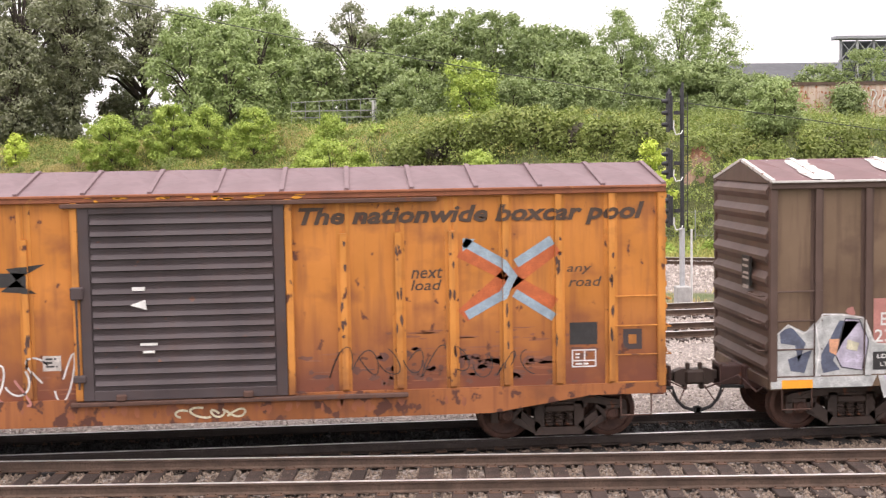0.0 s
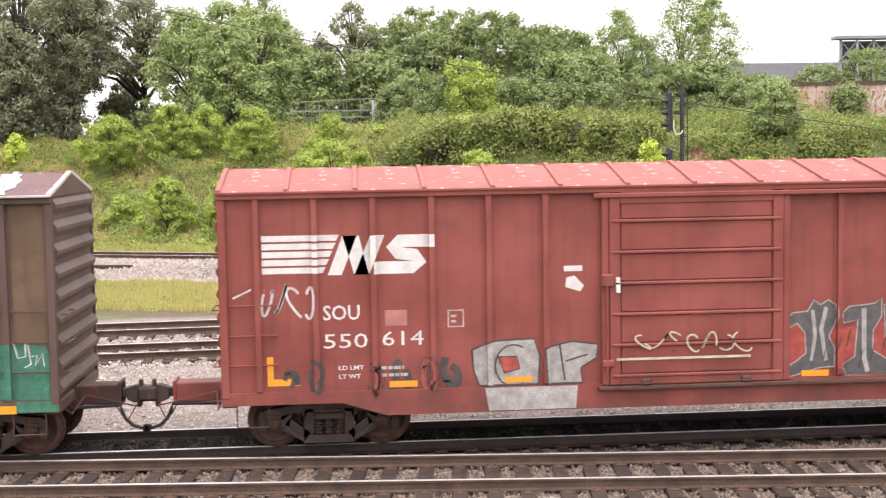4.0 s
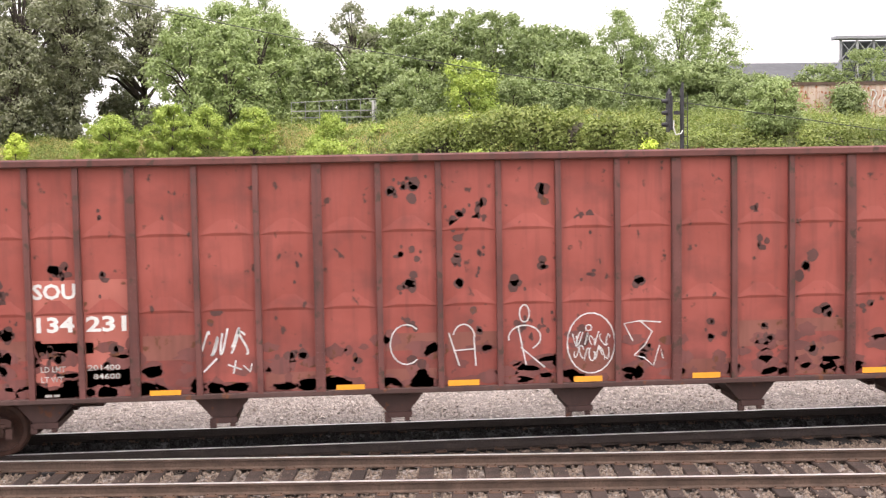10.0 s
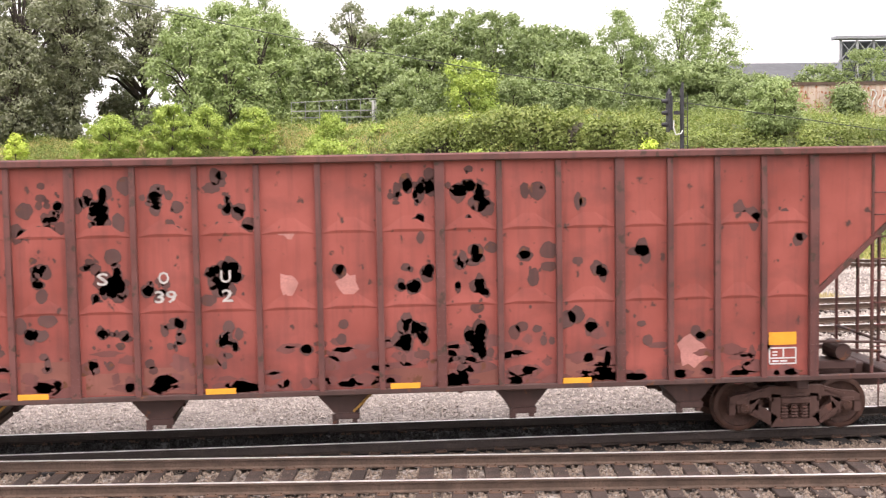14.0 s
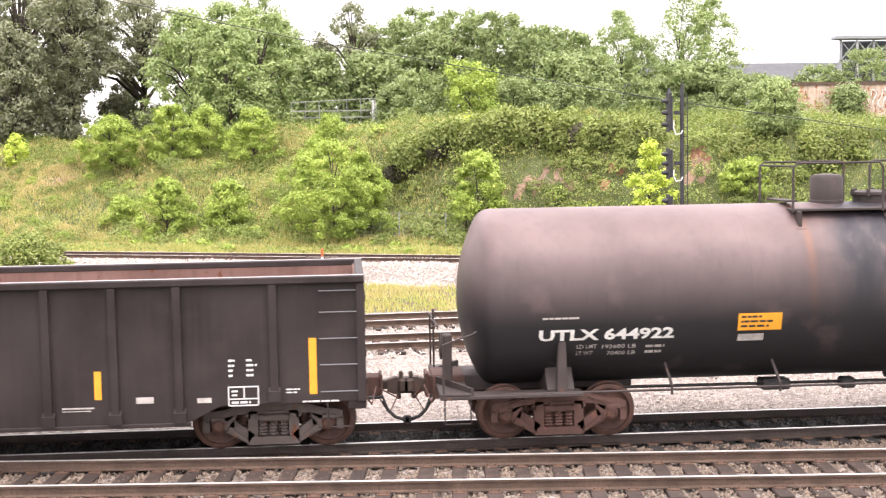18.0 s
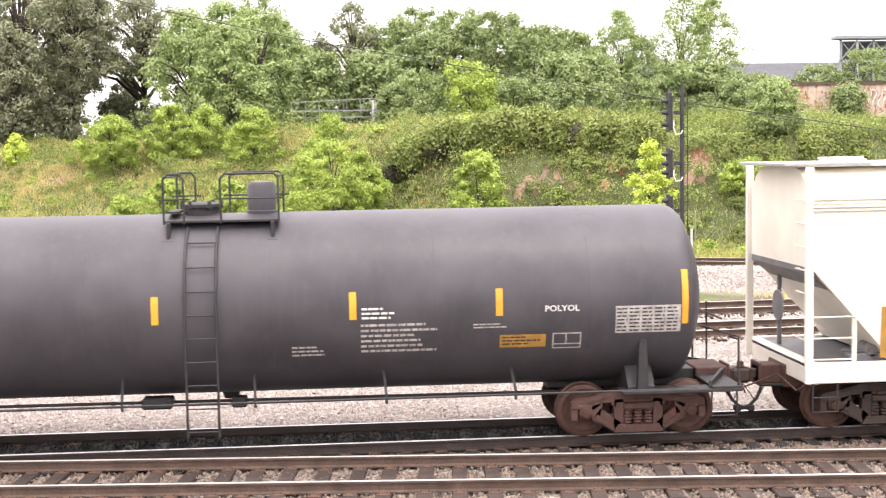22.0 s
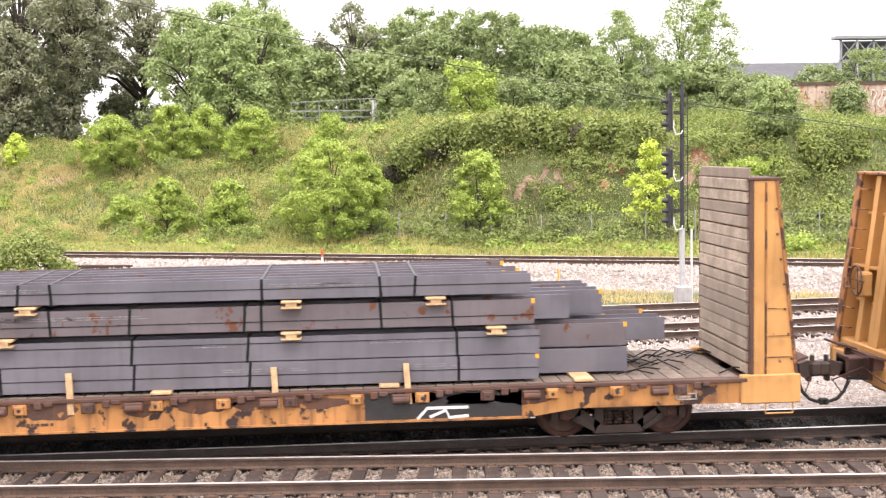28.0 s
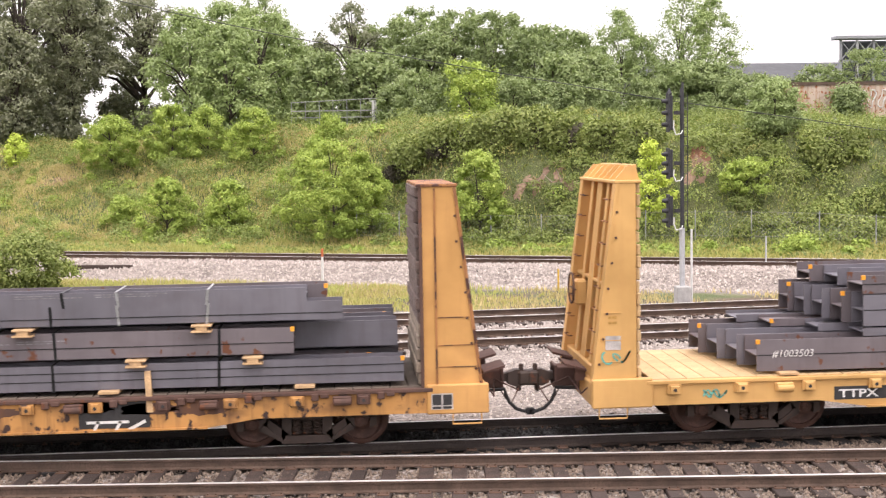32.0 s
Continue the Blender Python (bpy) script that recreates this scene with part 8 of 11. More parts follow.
H = new_car("rusty_tank_car", "tank car, purple-brown above and near black below", 22.12, "tank car")
ZC, R = 2.31, 1.50
SOOTY = weathered("sooty_brown_fittings", (0.046, 0.035, 0.032), (0.028, 0.023, 0.022), 0.65, 0.6, (0.10, 0.05, 0.035), 0.66, seed=33)
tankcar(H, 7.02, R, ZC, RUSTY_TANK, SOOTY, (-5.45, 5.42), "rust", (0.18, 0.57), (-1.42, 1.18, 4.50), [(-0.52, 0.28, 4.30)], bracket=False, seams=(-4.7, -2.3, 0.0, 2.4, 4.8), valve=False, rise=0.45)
K_ = dict(round_tank=(ZC, R))
decal("lettering", letters("UTLX 644922", -5.82, -3.60, 1.70, 1.90, 0, 0.035), WHITE, H, **K_)
decal("stencil", bars(-5.77, -4.83, 2.05, 2.12, 1, 3) + letters("LD LMT", -5.19, -4.86, 1.56, 1.63, 0, 0.01) + letters("192600 LB", -4.77, -4.21, 1.55, 1.62, 0, 0.01) + letters("LT WT", -5.19, -4.92, 1.44, 1.51, 0, 0.01) + letters("70400 LB", -4.68, -4.21, 1.43, 1.50, 0, 0.01) + bars(-4.05, -3.6, 1.42, 1.62, 2, 4), OLDWHITE, H, **K_)
decals("sticker", [rect(-2.55, -1.82, 1.80, 2.09)], AMBER, H, label="yellow instruction label", **K_)
decals("sticker", bars(-2.5, -1.9, 1.83, 2.07, 3, 5), INK, H, lift=0.007, **K_)
decals("sticker", [rect(-2.53, -2.1, 1.62, 1.74)], OLDWHITE, H, **K_)
decals("sticker", [rect(4.37, 6.50, 1.86, 2.17), rect(5.23, 6.30, 1.84, 2.39)], INK, H, lift=0.003, label="black panel", **K_)
decals("sticker", bars(5.25, 6.28, 1.86, 2.37, 9, 6, 3), AMBER_OLD, H, lift=0.007, label="yellow instruction table", **K_)
capy = [rect(3.63, 4.07, 1.60, 1.63), rect(3.63, 4.07, 1.83, 1.86), rect(3.63, 3.66, 1.6, 1.86), rect(4.04, 4.07, 1.6, 1.86), rect(3.72, 3.84, 1.68, 1.78), rect(3.88, 4.0, 1.72, 1.78)]
decal("stencil", capy + bars(4.3, 4.85, 1.6, 1.85, 3, 7), WHITE, H, **K_)
decal("lettering", letters("TDI", 0.95, 1.14, 1.66, 1.76, 0, 0.02), WHITE, H, **K_)
decal("stencil", bars(0.8, 1.5, 1.56, 1.62, 1, 8) + bars(1.65, 2.0, 1.55, 1.8, 4, 9), OLDWHITE, H, **K_)
decal("stencil", bars(1.64, 2.2, 2.85, 3.12, 5, 10), SPRAY["cream"], H, **K_)
placard(H, 5.45, 1.35, -1.43)
decal("stencil", [rect(5.32, 5.57, 1.0, 1.07)], WHITE, H, -1.41)

I = new_car("black_tank_car", "matt black tank car with yellow reflectors", 38.28, "tank car")
ZC, R = 2.32, 1.51
tankcar(I, 7.50, R, ZC, BLACK_TANK, BLACK, (-6.27, 6.27), "rust", (-1.05, -0.56), (-1.42, 0.42, 4.50), [(0.10, 0.24, 4.36)], bracket=False, seams=(-5.2, -2.6, 0.3, 2.9, 5.4), mid=True)
K_ = dict(round_tank=(ZC, R))
decal("lettering", letters("RACX 51725", -5.98, -4.10, 2.05, 2.25, 0, 0.035), WHITE, I, **K_)
for word, x0, x1, z0 in (("LD LMT", -5.96, -5.44, 1.82), ("188700", -5.34, -4.86, 1.82), ("LB 85593", -4.76, -4.1, 1.82), ("LT WT", -5.96, -5.52, 1.67), ("74300", -5.28, -4.86, 1.67), ("LB 33702", -4.76, -4.1, 1.67)):
    decal("lettering", letters(word, x0, x1, z0, z0 + 0.085, 0, 0.01), OLDWHITE, I, **K_)
strips(I, (-3.98, -1.52, 1.58, 3.92), 2.16, 2.60, ZC, R)
strips(I, (-7.02, 6.95), 1.95, 2.83, ZC, R, 0.10)
decal("lettering", letters("POLYOL", 4.66, 5.22, 2.21, 2.31, 0, 0.02), WHITE, I, **K_)
decal("stencil", bars(1.72, 2.3, 2.14, 2.36, 3, 5), WHITE, I, **K_)
decal("stencil", bars(1.70, 3.1, 1.58, 2.1, 6, 6) + bars(0.6, 1.2, 1.55, 1.75, 3, 6) + bars(3.5, 4.3, 1.95, 2.05, 2, 7), OLDWHITE, I, **K_)
decal("stencil", [rect(5.81, 6.88, 1.82, 2.27)], OLDWHITE, I, **K_)
decal("stencil", bars(5.83, 6.86, 1.83, 2.25, 7, 8, 5), INK, I, lift=0.007, **K_)
decals("sticker", [rect(3.93, 4.68, 1.62, 1.84)], AMBER_OLD, I, label="yellow warning label", **K_)
decals("sticker", bars(3.97, 4.64, 1.65, 1.82, 3, 8), INK, I, lift=0.007, **K_)
decal("stencil", [rect(4.79, 5.26, 1.58, 1.60), rect(4.79, 5.26, 1.83, 1.85), rect(4.79, 4.81, 1.58, 1.85), rect(5.24, 5.26, 1.58, 1.85), rect(5.0, 5.02, 1.65, 1.85), rect(4.79, 5.26, 1.65, 1.67)], OLDWHITE, I, **K_)


# ---- red coal hoppers ----
def coal_hopper(car, half, trucks, tone):
    xs = [0, 0.955, 1.91, 2.87, 3.82, 4.77, 5.76, 6.58, 7.35, 8.12, 8.95]
    xs = sorted({s * x for s in (-1, 1) for x in xs})
    wide = {round(s * x, 2) for s in (-1, 1) for x in (2.87, 5.76, 8.95)}
    e = half - 0.08
    for y in (-1, 1):
        ya, yb = sorted((y * 1.50, y * 1.46))
        for a, b_ in zip(xs, xs[1:]):
            s = Shape()
            for z0, z1, n in ((1.04, 2.34, 0), (2.34, 3.54, 1), (3.54, 4.66, 2)):
                o = y * 1.50
                w = b_ - a
                pts = [(a, o, z0), (b_, o, z0), (b_, o, z1), (a, o, z1), (a + w * 0.26, o + y * 0.016, z0 + 0.05), (b_ - w * 0.26, o + y * 0.016, z0 + 0.05), (b_ - w * 0.40, o + y * 0.002, z0 + 0.26), (a + w * 0.40, o + y * 0.002, z0 + 0.26)] if n else [(a, o, z0), (b_, o, z0), (b_, o, z1), (a, o, z1), (a, o, z0), (b_, o, z0), (b_, o, z0), (a, o, z0)]
                f = [(0, 1, 5, 4), (4, 5, 6, 7), (1, 2, 6, 5), (0, 4, 7, 3), (7, 6, 2, 3)] if n else [(0, 1, 2, 3)]
                s.add(pts, f)
            part("side_panel", s.weld(), HOPPER_RED, car)
        for sx in (-1, 1):
            p = [(sx * 8.95, 1.04), (sx * 8.95, 4.66), (sx * e, 4.66), (sx * e, 3.86), (sx * 9.02, 2.42)]
            part("end_panel", Shape().prism(p[::-sx], ya, yb), HOPPER_RED, car)
            part("slope_edge", Shape().prism([(sx * e, 3.80), (sx * e, 3.90), (sx * 9.0, 2.46), (sx * 9.0, 2.34)][::sx], *sorted((y * 1.56, y * 1.44))), HOPPER_RIB, car)
        for x in xs:
            w = 0.075 if round(x, 2) in wide else 0.045
            s = Shape().prism_x([(y * 1.5, 1.0), (y * 1.60, 1.04), (y * 1.60, 3.7), (y * 1.56, 4.66), (y * 1.5, 4.66)][::y], x - w, x + w)
            if y < 0 and w > 0.05:
                for i in range(24):
                    for dx in (-0.045, 0.045):
                        s.box(x + dx - 0.012, x + dx + 0.012, -1.612, -1.6, 1.12 + 0.105 * i, 1.145 + 0.105 * i)
            part("side_rib", s, HOPPER_RIB, car, "riveted dark rib" if w > 0.05 else "")
        part("top_chord", Shape().box(-half, half, *sorted((y * 1.46, y * 1.62)), 4.65, 4.77, 0.02), HOPPER_RIB, car)
        part("side_sill", Shape().box(-half + 0.05, half - 0.05, *sorted((y * 1.48, y * 1.60)), 0.97, 1.05, 0.01), HOPPER_DARK, car)
    for sx in (-1, 1):
        part("end_sheet", Shape().box(*sorted((sx * e, sx * (e - 0.05))), -1.46, 1.46, 3.84, 4.66), HOPPER_RED, car)
        part("end_chord", Shape().box(*sorted((sx * half, sx * (half - 0.14))), -1.6, 1.6, 4.65, 4.77, 0.02), HOPPER_RIB, car)
        part("slope_sheet", Shape().prism([(sx * e, 3.80), (sx * e, 3.88), (sx * 7.0, 0.98), (sx * 6.9, 0.98)][::sx], -1.46, 1.46), HOPPER_DARK, car, "sloping end floor sheet")
        part("end_wall", Shape().box(*sorted((sx * 9.0, sx * 8.94)), -1.46, -1.0, 1.04, 2.5).box(*sorted((sx * 9.0, sx * 8.94)), 1.0, 1.46, 1.04, 2.5), HOPPER_DARK, car)
        for x, y in ((e - 0.05, -1.42), (e - 0.05, 1.42), (e - 0.62, -1.50), (e - 0.05, -0.45), (e - 0.05, 0.45), (e - 0.75, 1.42)):
            part("end_post", Shape().box(sx * x - 0.024, sx * x + 0.024, y - 0.028, y + 0.028, 1.0, 3.9 if x > e - 0.3 else 4.66, 0.008), HOPPER_RIB, car)
        for z in [1.15 + 0.34 * i for i in range(9)]:
            part("rung", Shape().tube([(sx * (e - 0.03), -1.40, z), (sx * (e + 0.03), -1.40, z), (sx * (e + 0.03), -0.95, z), (sx * (e - 0.03), -0.95, z)], 0.012), HOPPER_RIB, car)
        for z in [1.5 + 0.36 * i for i in range(8 if sx > 0 else 2)]:
            part("rung", Shape().tube([(sx * (e - 0.05), -1.5, z), (sx * (e - 0.05), -1.57, z), (sx * (e - 0.60), -1.57, z), (sx * (e - 0.60), -1.5, z)], 0.012), HOPPER_RIB, car)
        part("end_beam", Shape().box(*sorted((sx * e, sx * (e - 0.3))), -1.5, 1.5, 0.86, 1.05, 0.02), HOPPER_DARK, car)
        part("centre_sill", Shape().box(*sorted((sx * (half - 0.1), sx * 6.5)), -0.3, 0.3, 0.66, 1.02, 0.02), HOPPER_DARK, car)
        part("bolster_post", Shape().box(sx * trucks[1] - 0.15, sx * trucks[1] + 0.15, -0.5, 0.5, 0.7, 1.95, 0.02).box(sx * trucks[1] - 0.1, sx * trucks[1] + 0.1, -1.46, 1.46, 0.8, 1.0, 0.02), HOPPER_DARK, car)
        s = Shape().lathe([(-1.15, 0.14), (-0.6, 0.16), (-0.55, 0.1)], "y", 14, (sx * (e - 0.95), 0, 1.35)).tube([(sx * (e - 0.95), -0.9, 1.35), (sx * (e - 0.2), -0.9, 1.3)], 0.03).box(*sorted((sx * (e - 1.4), sx * (e - 0.7))), -1.1, -0.6, 1.05, 1.2, 0.02)
        part("brake_gear", s, HOPPER_DARK, car)
        part("end_rail", Shape().tube([(sx * (e - 0.04), -1.42, 1.42), (sx * (e - 0.04), 1.42, 1.42)], 0.03).tube([(sx * 9.05, -1.2, 1.55), (sx * (e - 0.1), -1.2, 1.5), (sx * (e - 0.05), -1.2, 1.05)], 0.025), HOPPER_DARK, car)
        part("step", Shape().tube([(sx * (e - 0.02), -1.5, 0.95), (sx * (e - 0.02), -1.5, 0.48), (sx * (e - 0.5), -1.5, 0.48), (sx * (e - 0.5), -1.5, 0.95)], 0.016), HOPPER_RIB, car)
        coupler(car, sx * (half - 0.06), sx, 0.72)
    part("floor", Shape().box(-6.9, 6.9, -1.46, 1.46, 1.0, 1.06), HOPPER_DARK, car)
    for x in (-7.27, -4.46, -1.66, 1.3, 4.18, 6.95):
        s = Shape()
        top_, bot = [(x - 0.50, 0.99), (x + 0.50, 0.99)], [(x + 0.20, 0.62), (x - 0.12, 0.56)]
        s.prism((top_ + bot)[::-1], -1.25, -0.2).prism((top_ + bot)[::-1], 0.2, 1.25)
        s.box(x - 0.16, x + 0.24, -1.3, -0.15, 0.52, 0.62, 0.01).box(x - 0.16, x + 0.24, 0.15, 1.3, 0.52, 0.62, 0.01)
        s.box(x - 0.2, x - 0.1, -1.28, -1.2, 0.44, 0.6).box(x + 0.12, x + 0.2, -1.28, -1.2, 0.46, 0.6)
        part("hopper_outlet", s, HOPPER_DARK, car, "hinged discharge chute")
    for x in trucks:
        truck(car, x, tone)


def flakes(car, rows, seed, mat, big=1.0):
    """Patches where the paint has come away down to dark primer. rows: for each of the three heights, how scabbed each panel is."""
    rng = random.Random(seed)
    at_x = [-8.95, -8.12, -7.35, -6.58, -5.76, -4.77, -3.82, -2.87, -1.91, -0.955, 0, 0.955, 1.91, 2.87, 3.82, 4.77, 5.76, 6.58, 7.35, 8.12, 8.95]
    polys = []
    for row, zc in zip(rows, (4.02, 2.92, 1.85)):
        for k, c in enumerate(row):
            x0, x1 = at_x[k] + 0.12, at_x[k + 1] - 0.12
            for _ in range(int(c)):
                x, z = rng.uniform(x0 + 0.1, x1 - 0.1), zc + rng.uniform(-0.38, 0.34)
                r = big * rng.uniform(0.035, 0.10)
                for _ in range(rng.randrange(2, 5)):
                    polys.append(blob(min(x1, max(x0, x + rng.gauss(0, 0.8) * r)), z + rng.gauss(0, 0.9) * r, r * rng.uniform(0.5, 1.1), r * rng.uniform(0.5, 1.2), rng, 14, 0.16))
                if rng.random() < 0.7:
                    polys.append(blob(x + rng.uniform(-0.2, 0.2), z + rng.uniform(-0.3, 0.3), 0.025, 0.032, rng, 9, 0.2))
    decal("bare_patch", polys, mat, car, -1.5, lift=0.006, label="bare patch of flaked paint")["kind"] = "stuff"


PRIMER = weathered("dark_primer", (0.09, 0.042, 0.037), (0.17, 0.06, 0.05), 0.7, 0.5, seed=33)
HOPPER_DULL = weathered("dull_repaint", (0.21, 0.075, 0.055), (0.12, 0.05, 0.04), 0.6, 0.5, seed=34)
E = new_car("red_coal_hopper", "rust-red ribbed coal hopper with white graffiti", -37.25, "hopper car")
coal_hopper(E, 10.60, (-8.94, 8.86), "rust")
rng = random.Random(61)
flakes(E, ("11010000551100100010", "03310010442110110010", "24420121223122221110"), 62, PRIMER)
decals("repaint", [rect(a + 0.06, a + 0.9, rng.uniform(1.5, 1.8), rng.uniform(1.85, 2.05)) for a in (-8.1, -7.3, -5.7, -1.9, -0.9, 3.85, 4.8, 6.6)] + [rect(a + 0.06, a + 0.88, 1.07, rng.uniform(1.25, 1.6)) for a in (-8.9, -8.1, -6.6, -3.8, -1.9, 1.0, 2.9, 4.8, 7.4)], HOPPER_DULL, E, -1.5, lift=0.003, label="dull repainted patch")
RED_FRESH = weathered("brighter_red_patch", (0.42, 0.13, 0.10), (0.30, 0.10, 0.08), 0.55, 0.4, seed=35)
decals("repaint", [rect(-7.30, -6.63, 1.2, 2.9), rect(-6.52, -5.84, 1.2, 2.9)], RED_FRESH, E, -1.5, lift=0.003)
decal("lettering", letters("SOU", -7.30, -6.64, 2.60, 2.85, 0, 0.03), WHITE, E, lift=0.008)
decal("lettering", letters("134", -7.26, -6.68, 2.08, 2.33, 0, 0.03), WHITE, E, lift=0.008)
decal("lettering", letters("231", -6.50, -5.88, 2.08, 2.33, 0, 0.03), WHITE, E, lift=0.008)
for word, x0, x1, z0, z1 in (("LD LMT", -7.22, -6.84, 1.46, 1.55), ("LT WT", -7.22, -6.88, 1.30, 1.39), ("201400", -6.5, -6.0, 1.47, 1.56), ("84600", -6.42, -6.0, 1.33, 1.42)):
    decal("lettering", letters(word, x0, x1, z0, z1, 0, 0.02), OLDWHITE, E, lift=0.008)
decal("stencil", bars(-7.17, -6.87, 1.04, 1.13, 1, 5), OLDWHITE, E, lift=0.008)


WS = SPRAY["white"]
decal("graffiti", scrawl(-4.75, -4.0, 1.62, 2.06, 63, 0.032, 5) + ribbon([(-4.7, 1.4), (-4.5, 1.6)], 0.03) + ribbon([(-4.32, 1.5), (-4.12, 1.42)], 0.025) + ribbon([(-4.24, 1.36), (-4.2, 1.56)], 0.025) + ribbon([(-4.08, 1.48), (-3.98, 1.38), (-3.95, 1.5)], 0.025), WS, E, lift=0.008, label="white spray tag")
decal("graffiti", ribbon(arc(-1.5, 1.74, 0.26, 0.32, 50, 310), 0.021), WS, E, lift=0.008, label="white spray mark")
decal("graffiti", ribbon([(-0.82, 1.9), (-0.66, 1.38)], 0.021) + ribbon(arc(-0.58, 1.8, 0.18, 0.24, 160, 10), 0.021) + ribbon([(-0.42, 1.84), (-0.39, 1.37)], 0.021) + ribbon([(-0.74, 1.62), (-0.42, 1.64)], 0.021), WS, E, lift=0.008, label="white spray mark")
decal("graffiti", ribbon(arc(0.4, 1.8, 0.26, 0.2, 190, -60), 0.021) + ribbon([(0.3, 1.96), (0.42, 1.36)], 0.021) + ribbon([(0.34, 1.64), (0.72, 1.31)], 0.021) + ribbon(arc(0.4, 2.19, 0.08, 0.14, 0, 360), 0.021), WS, E, lift=0.008, label="white spray mark")
decal("graffiti", ribbon(arc(1.48, 1.68, 0.39, 0.49, 0, 360, 22), 0.021) + scrawl(1.16, 1.8, 1.62, 1.86, 64, 0.017, 7) + scrawl(1.2, 1.78, 1.4, 1.64, 65, 0.017, 7) + ribbon(arc(1.44, 1.93, 0.05, 0.05, 0, 360, 8), 0.02), WS, E, lift=0.008, label="white spray ring and tag")
decal("graffiti", ribbon([(2.62, 1.99), (2.28, 2.02), (2.02, 1.98), (2.16, 1.70)], 0.02) + ribbon([(2.28, 2.02), (2.48, 1.84), (2.36, 1.62), (2.18, 1.46), (2.34, 1.42), (2.5, 1.28), (2.6, 1.62), (2.66, 1.40)], 0.02), WS, E, lift=0.008, label="white spray mark")
grng = random.Random(81)
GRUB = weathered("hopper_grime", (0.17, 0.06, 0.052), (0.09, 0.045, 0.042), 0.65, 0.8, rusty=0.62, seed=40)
decals("reflector", [rect(-10.02, -9.09, 1.06, 1.16), rect(-5.54, -5.06, 1.06, 1.14), rect(-2.63, -2.18, 1.06, 1.14), rect(-0.85, -0.35, 1.07, 1.16), rect(1.18, 1.64, 1.07, 1.16), rect(3.12, 3.58, 1.07, 1.16), rect(5.95, 6.42, 1.07, 1.16), rect(8.98, 9.95, 1.07, 1.17)], AMBER, E, -1.5, lift=0.10, label="yellow reflector strip")
decal("stencil", [rect(8.17, 8.36, 1.44, 1.63), rect(8.40, 8.57, 1.44, 1.63)], INK, E, lift=0.012)
capacity_box(E, 8.13, 8.60, 1.33, 1.66, WHITE, lift=0.016)
decal("stencil", [rect(8.27, 8.50, 1.15, 1.21)], OLDWHITE, E, lift=0.016)
decal("stencil", [rect(8.31, 8.61, 1.78, 2.36)], plain("grey_black_panel", (0.06, 0.05, 0.047), 0.6), E, lift=0.012, label="dark stencil panel")
decal("stencil", bars(8.38, 8.54, 1.83, 2.31, 6, 4), OLDWHITE, E, lift=0.016)
F = new_car("flaking_coal_hopper", "rust-red coal hopper with flaking dark patches", -14.62, "hopper car")
coal_hopper(F, 10.65, (-9.08, 8.82), "rust")
flakes(F, ("01011066560067110011", "22211248350156211001", "34143234541155221100"), 66, PRIMER, 1.5)
decals("repaint", [rect(a + 0.07, a + 0.87, 1.07, rng.uniform(1.3, 1.75)) for a in (-8.1, -7.3, -4.8, -3.8, -2.8, -1.9, 1.95, 2.9, 4.8, 6.6)], HOPPER_DULL, F, -1.5, lift=0.003, label="dull repainted patch")
decals("repaint", [blob(0.46, 2.72, 0.14, 0.2, rng, 12, 0.4), blob(1.38, 2.72, 0.15, 0.2, rng, 12, 0.4), blob(6.95, 1.48, 0.26, 0.25, rng, 14, 0.3), blob(0.46, 3.6, 0.12, 0.12, rng, 12, 0.4)], PINK, F, -1.5, lift=0.004, label="pale worn paint")
decals("reflector", [rect(-8.87, -8.39, 1.43, 1.64), rect(8.22, 8.68, 1.56, 1.77)], AMBER, F, lift=0.01, label="yellow reflector panel")
decals("reflector", [rect(x, x + 0.47, 1.05, 1.14) for x in (-6.58, -3.76, -0.87, 2.04, 4.8)], AMBER, F, -1.5, lift=0.10, label="yellow reflector strip")
for word, x0, x1, z0 in (("LD LMT", -8.02, -7.6, 1.42), ("LT WT", -8.02, -7.64, 1.27), ("202100", -7.26, -6.8, 1.43)):
    decal("lettering", letters(word, x0, x1, z0, z0 + 0.095, 0, 0.02), WHITE, F, lift=0.008)
decal("stencil", bars(-7.2, -6.8, 1.28, 1.37, 1, 4), WHITE, F, lift=0.008)
for word, x0, z0 in (("S", -2.5, 2.8), ("O", -1.56, 2.8), ("U", -0.6, 2.8), ("39", -1.62, 2.5), ("2", -0.58, 2.5)):
    decal("lettering", letters(word, x0, x0 + 0.17 * len(word), z0, z0 + 0.2, 0, 0.02), OLDWHITE, F, lift=0.009, label="worn pale lettering")
capacity_box(F, 8.22, 8.68, 1.24, 1.52, WHITE, lift=0.016)
for x in (-7.27, -4.46, 1.3):
    part("chute_edge", Shape().tube([(x + 0.14, -1.29, 0.64), (x + 0.48, -1.29, 0.97)], 0.022, 6), AMBER_OLD, F, "yellow painted chute edge")

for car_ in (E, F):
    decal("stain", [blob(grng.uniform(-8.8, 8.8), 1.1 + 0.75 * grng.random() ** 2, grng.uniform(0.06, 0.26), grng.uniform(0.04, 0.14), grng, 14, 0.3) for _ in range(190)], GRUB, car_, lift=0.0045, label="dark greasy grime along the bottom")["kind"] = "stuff"

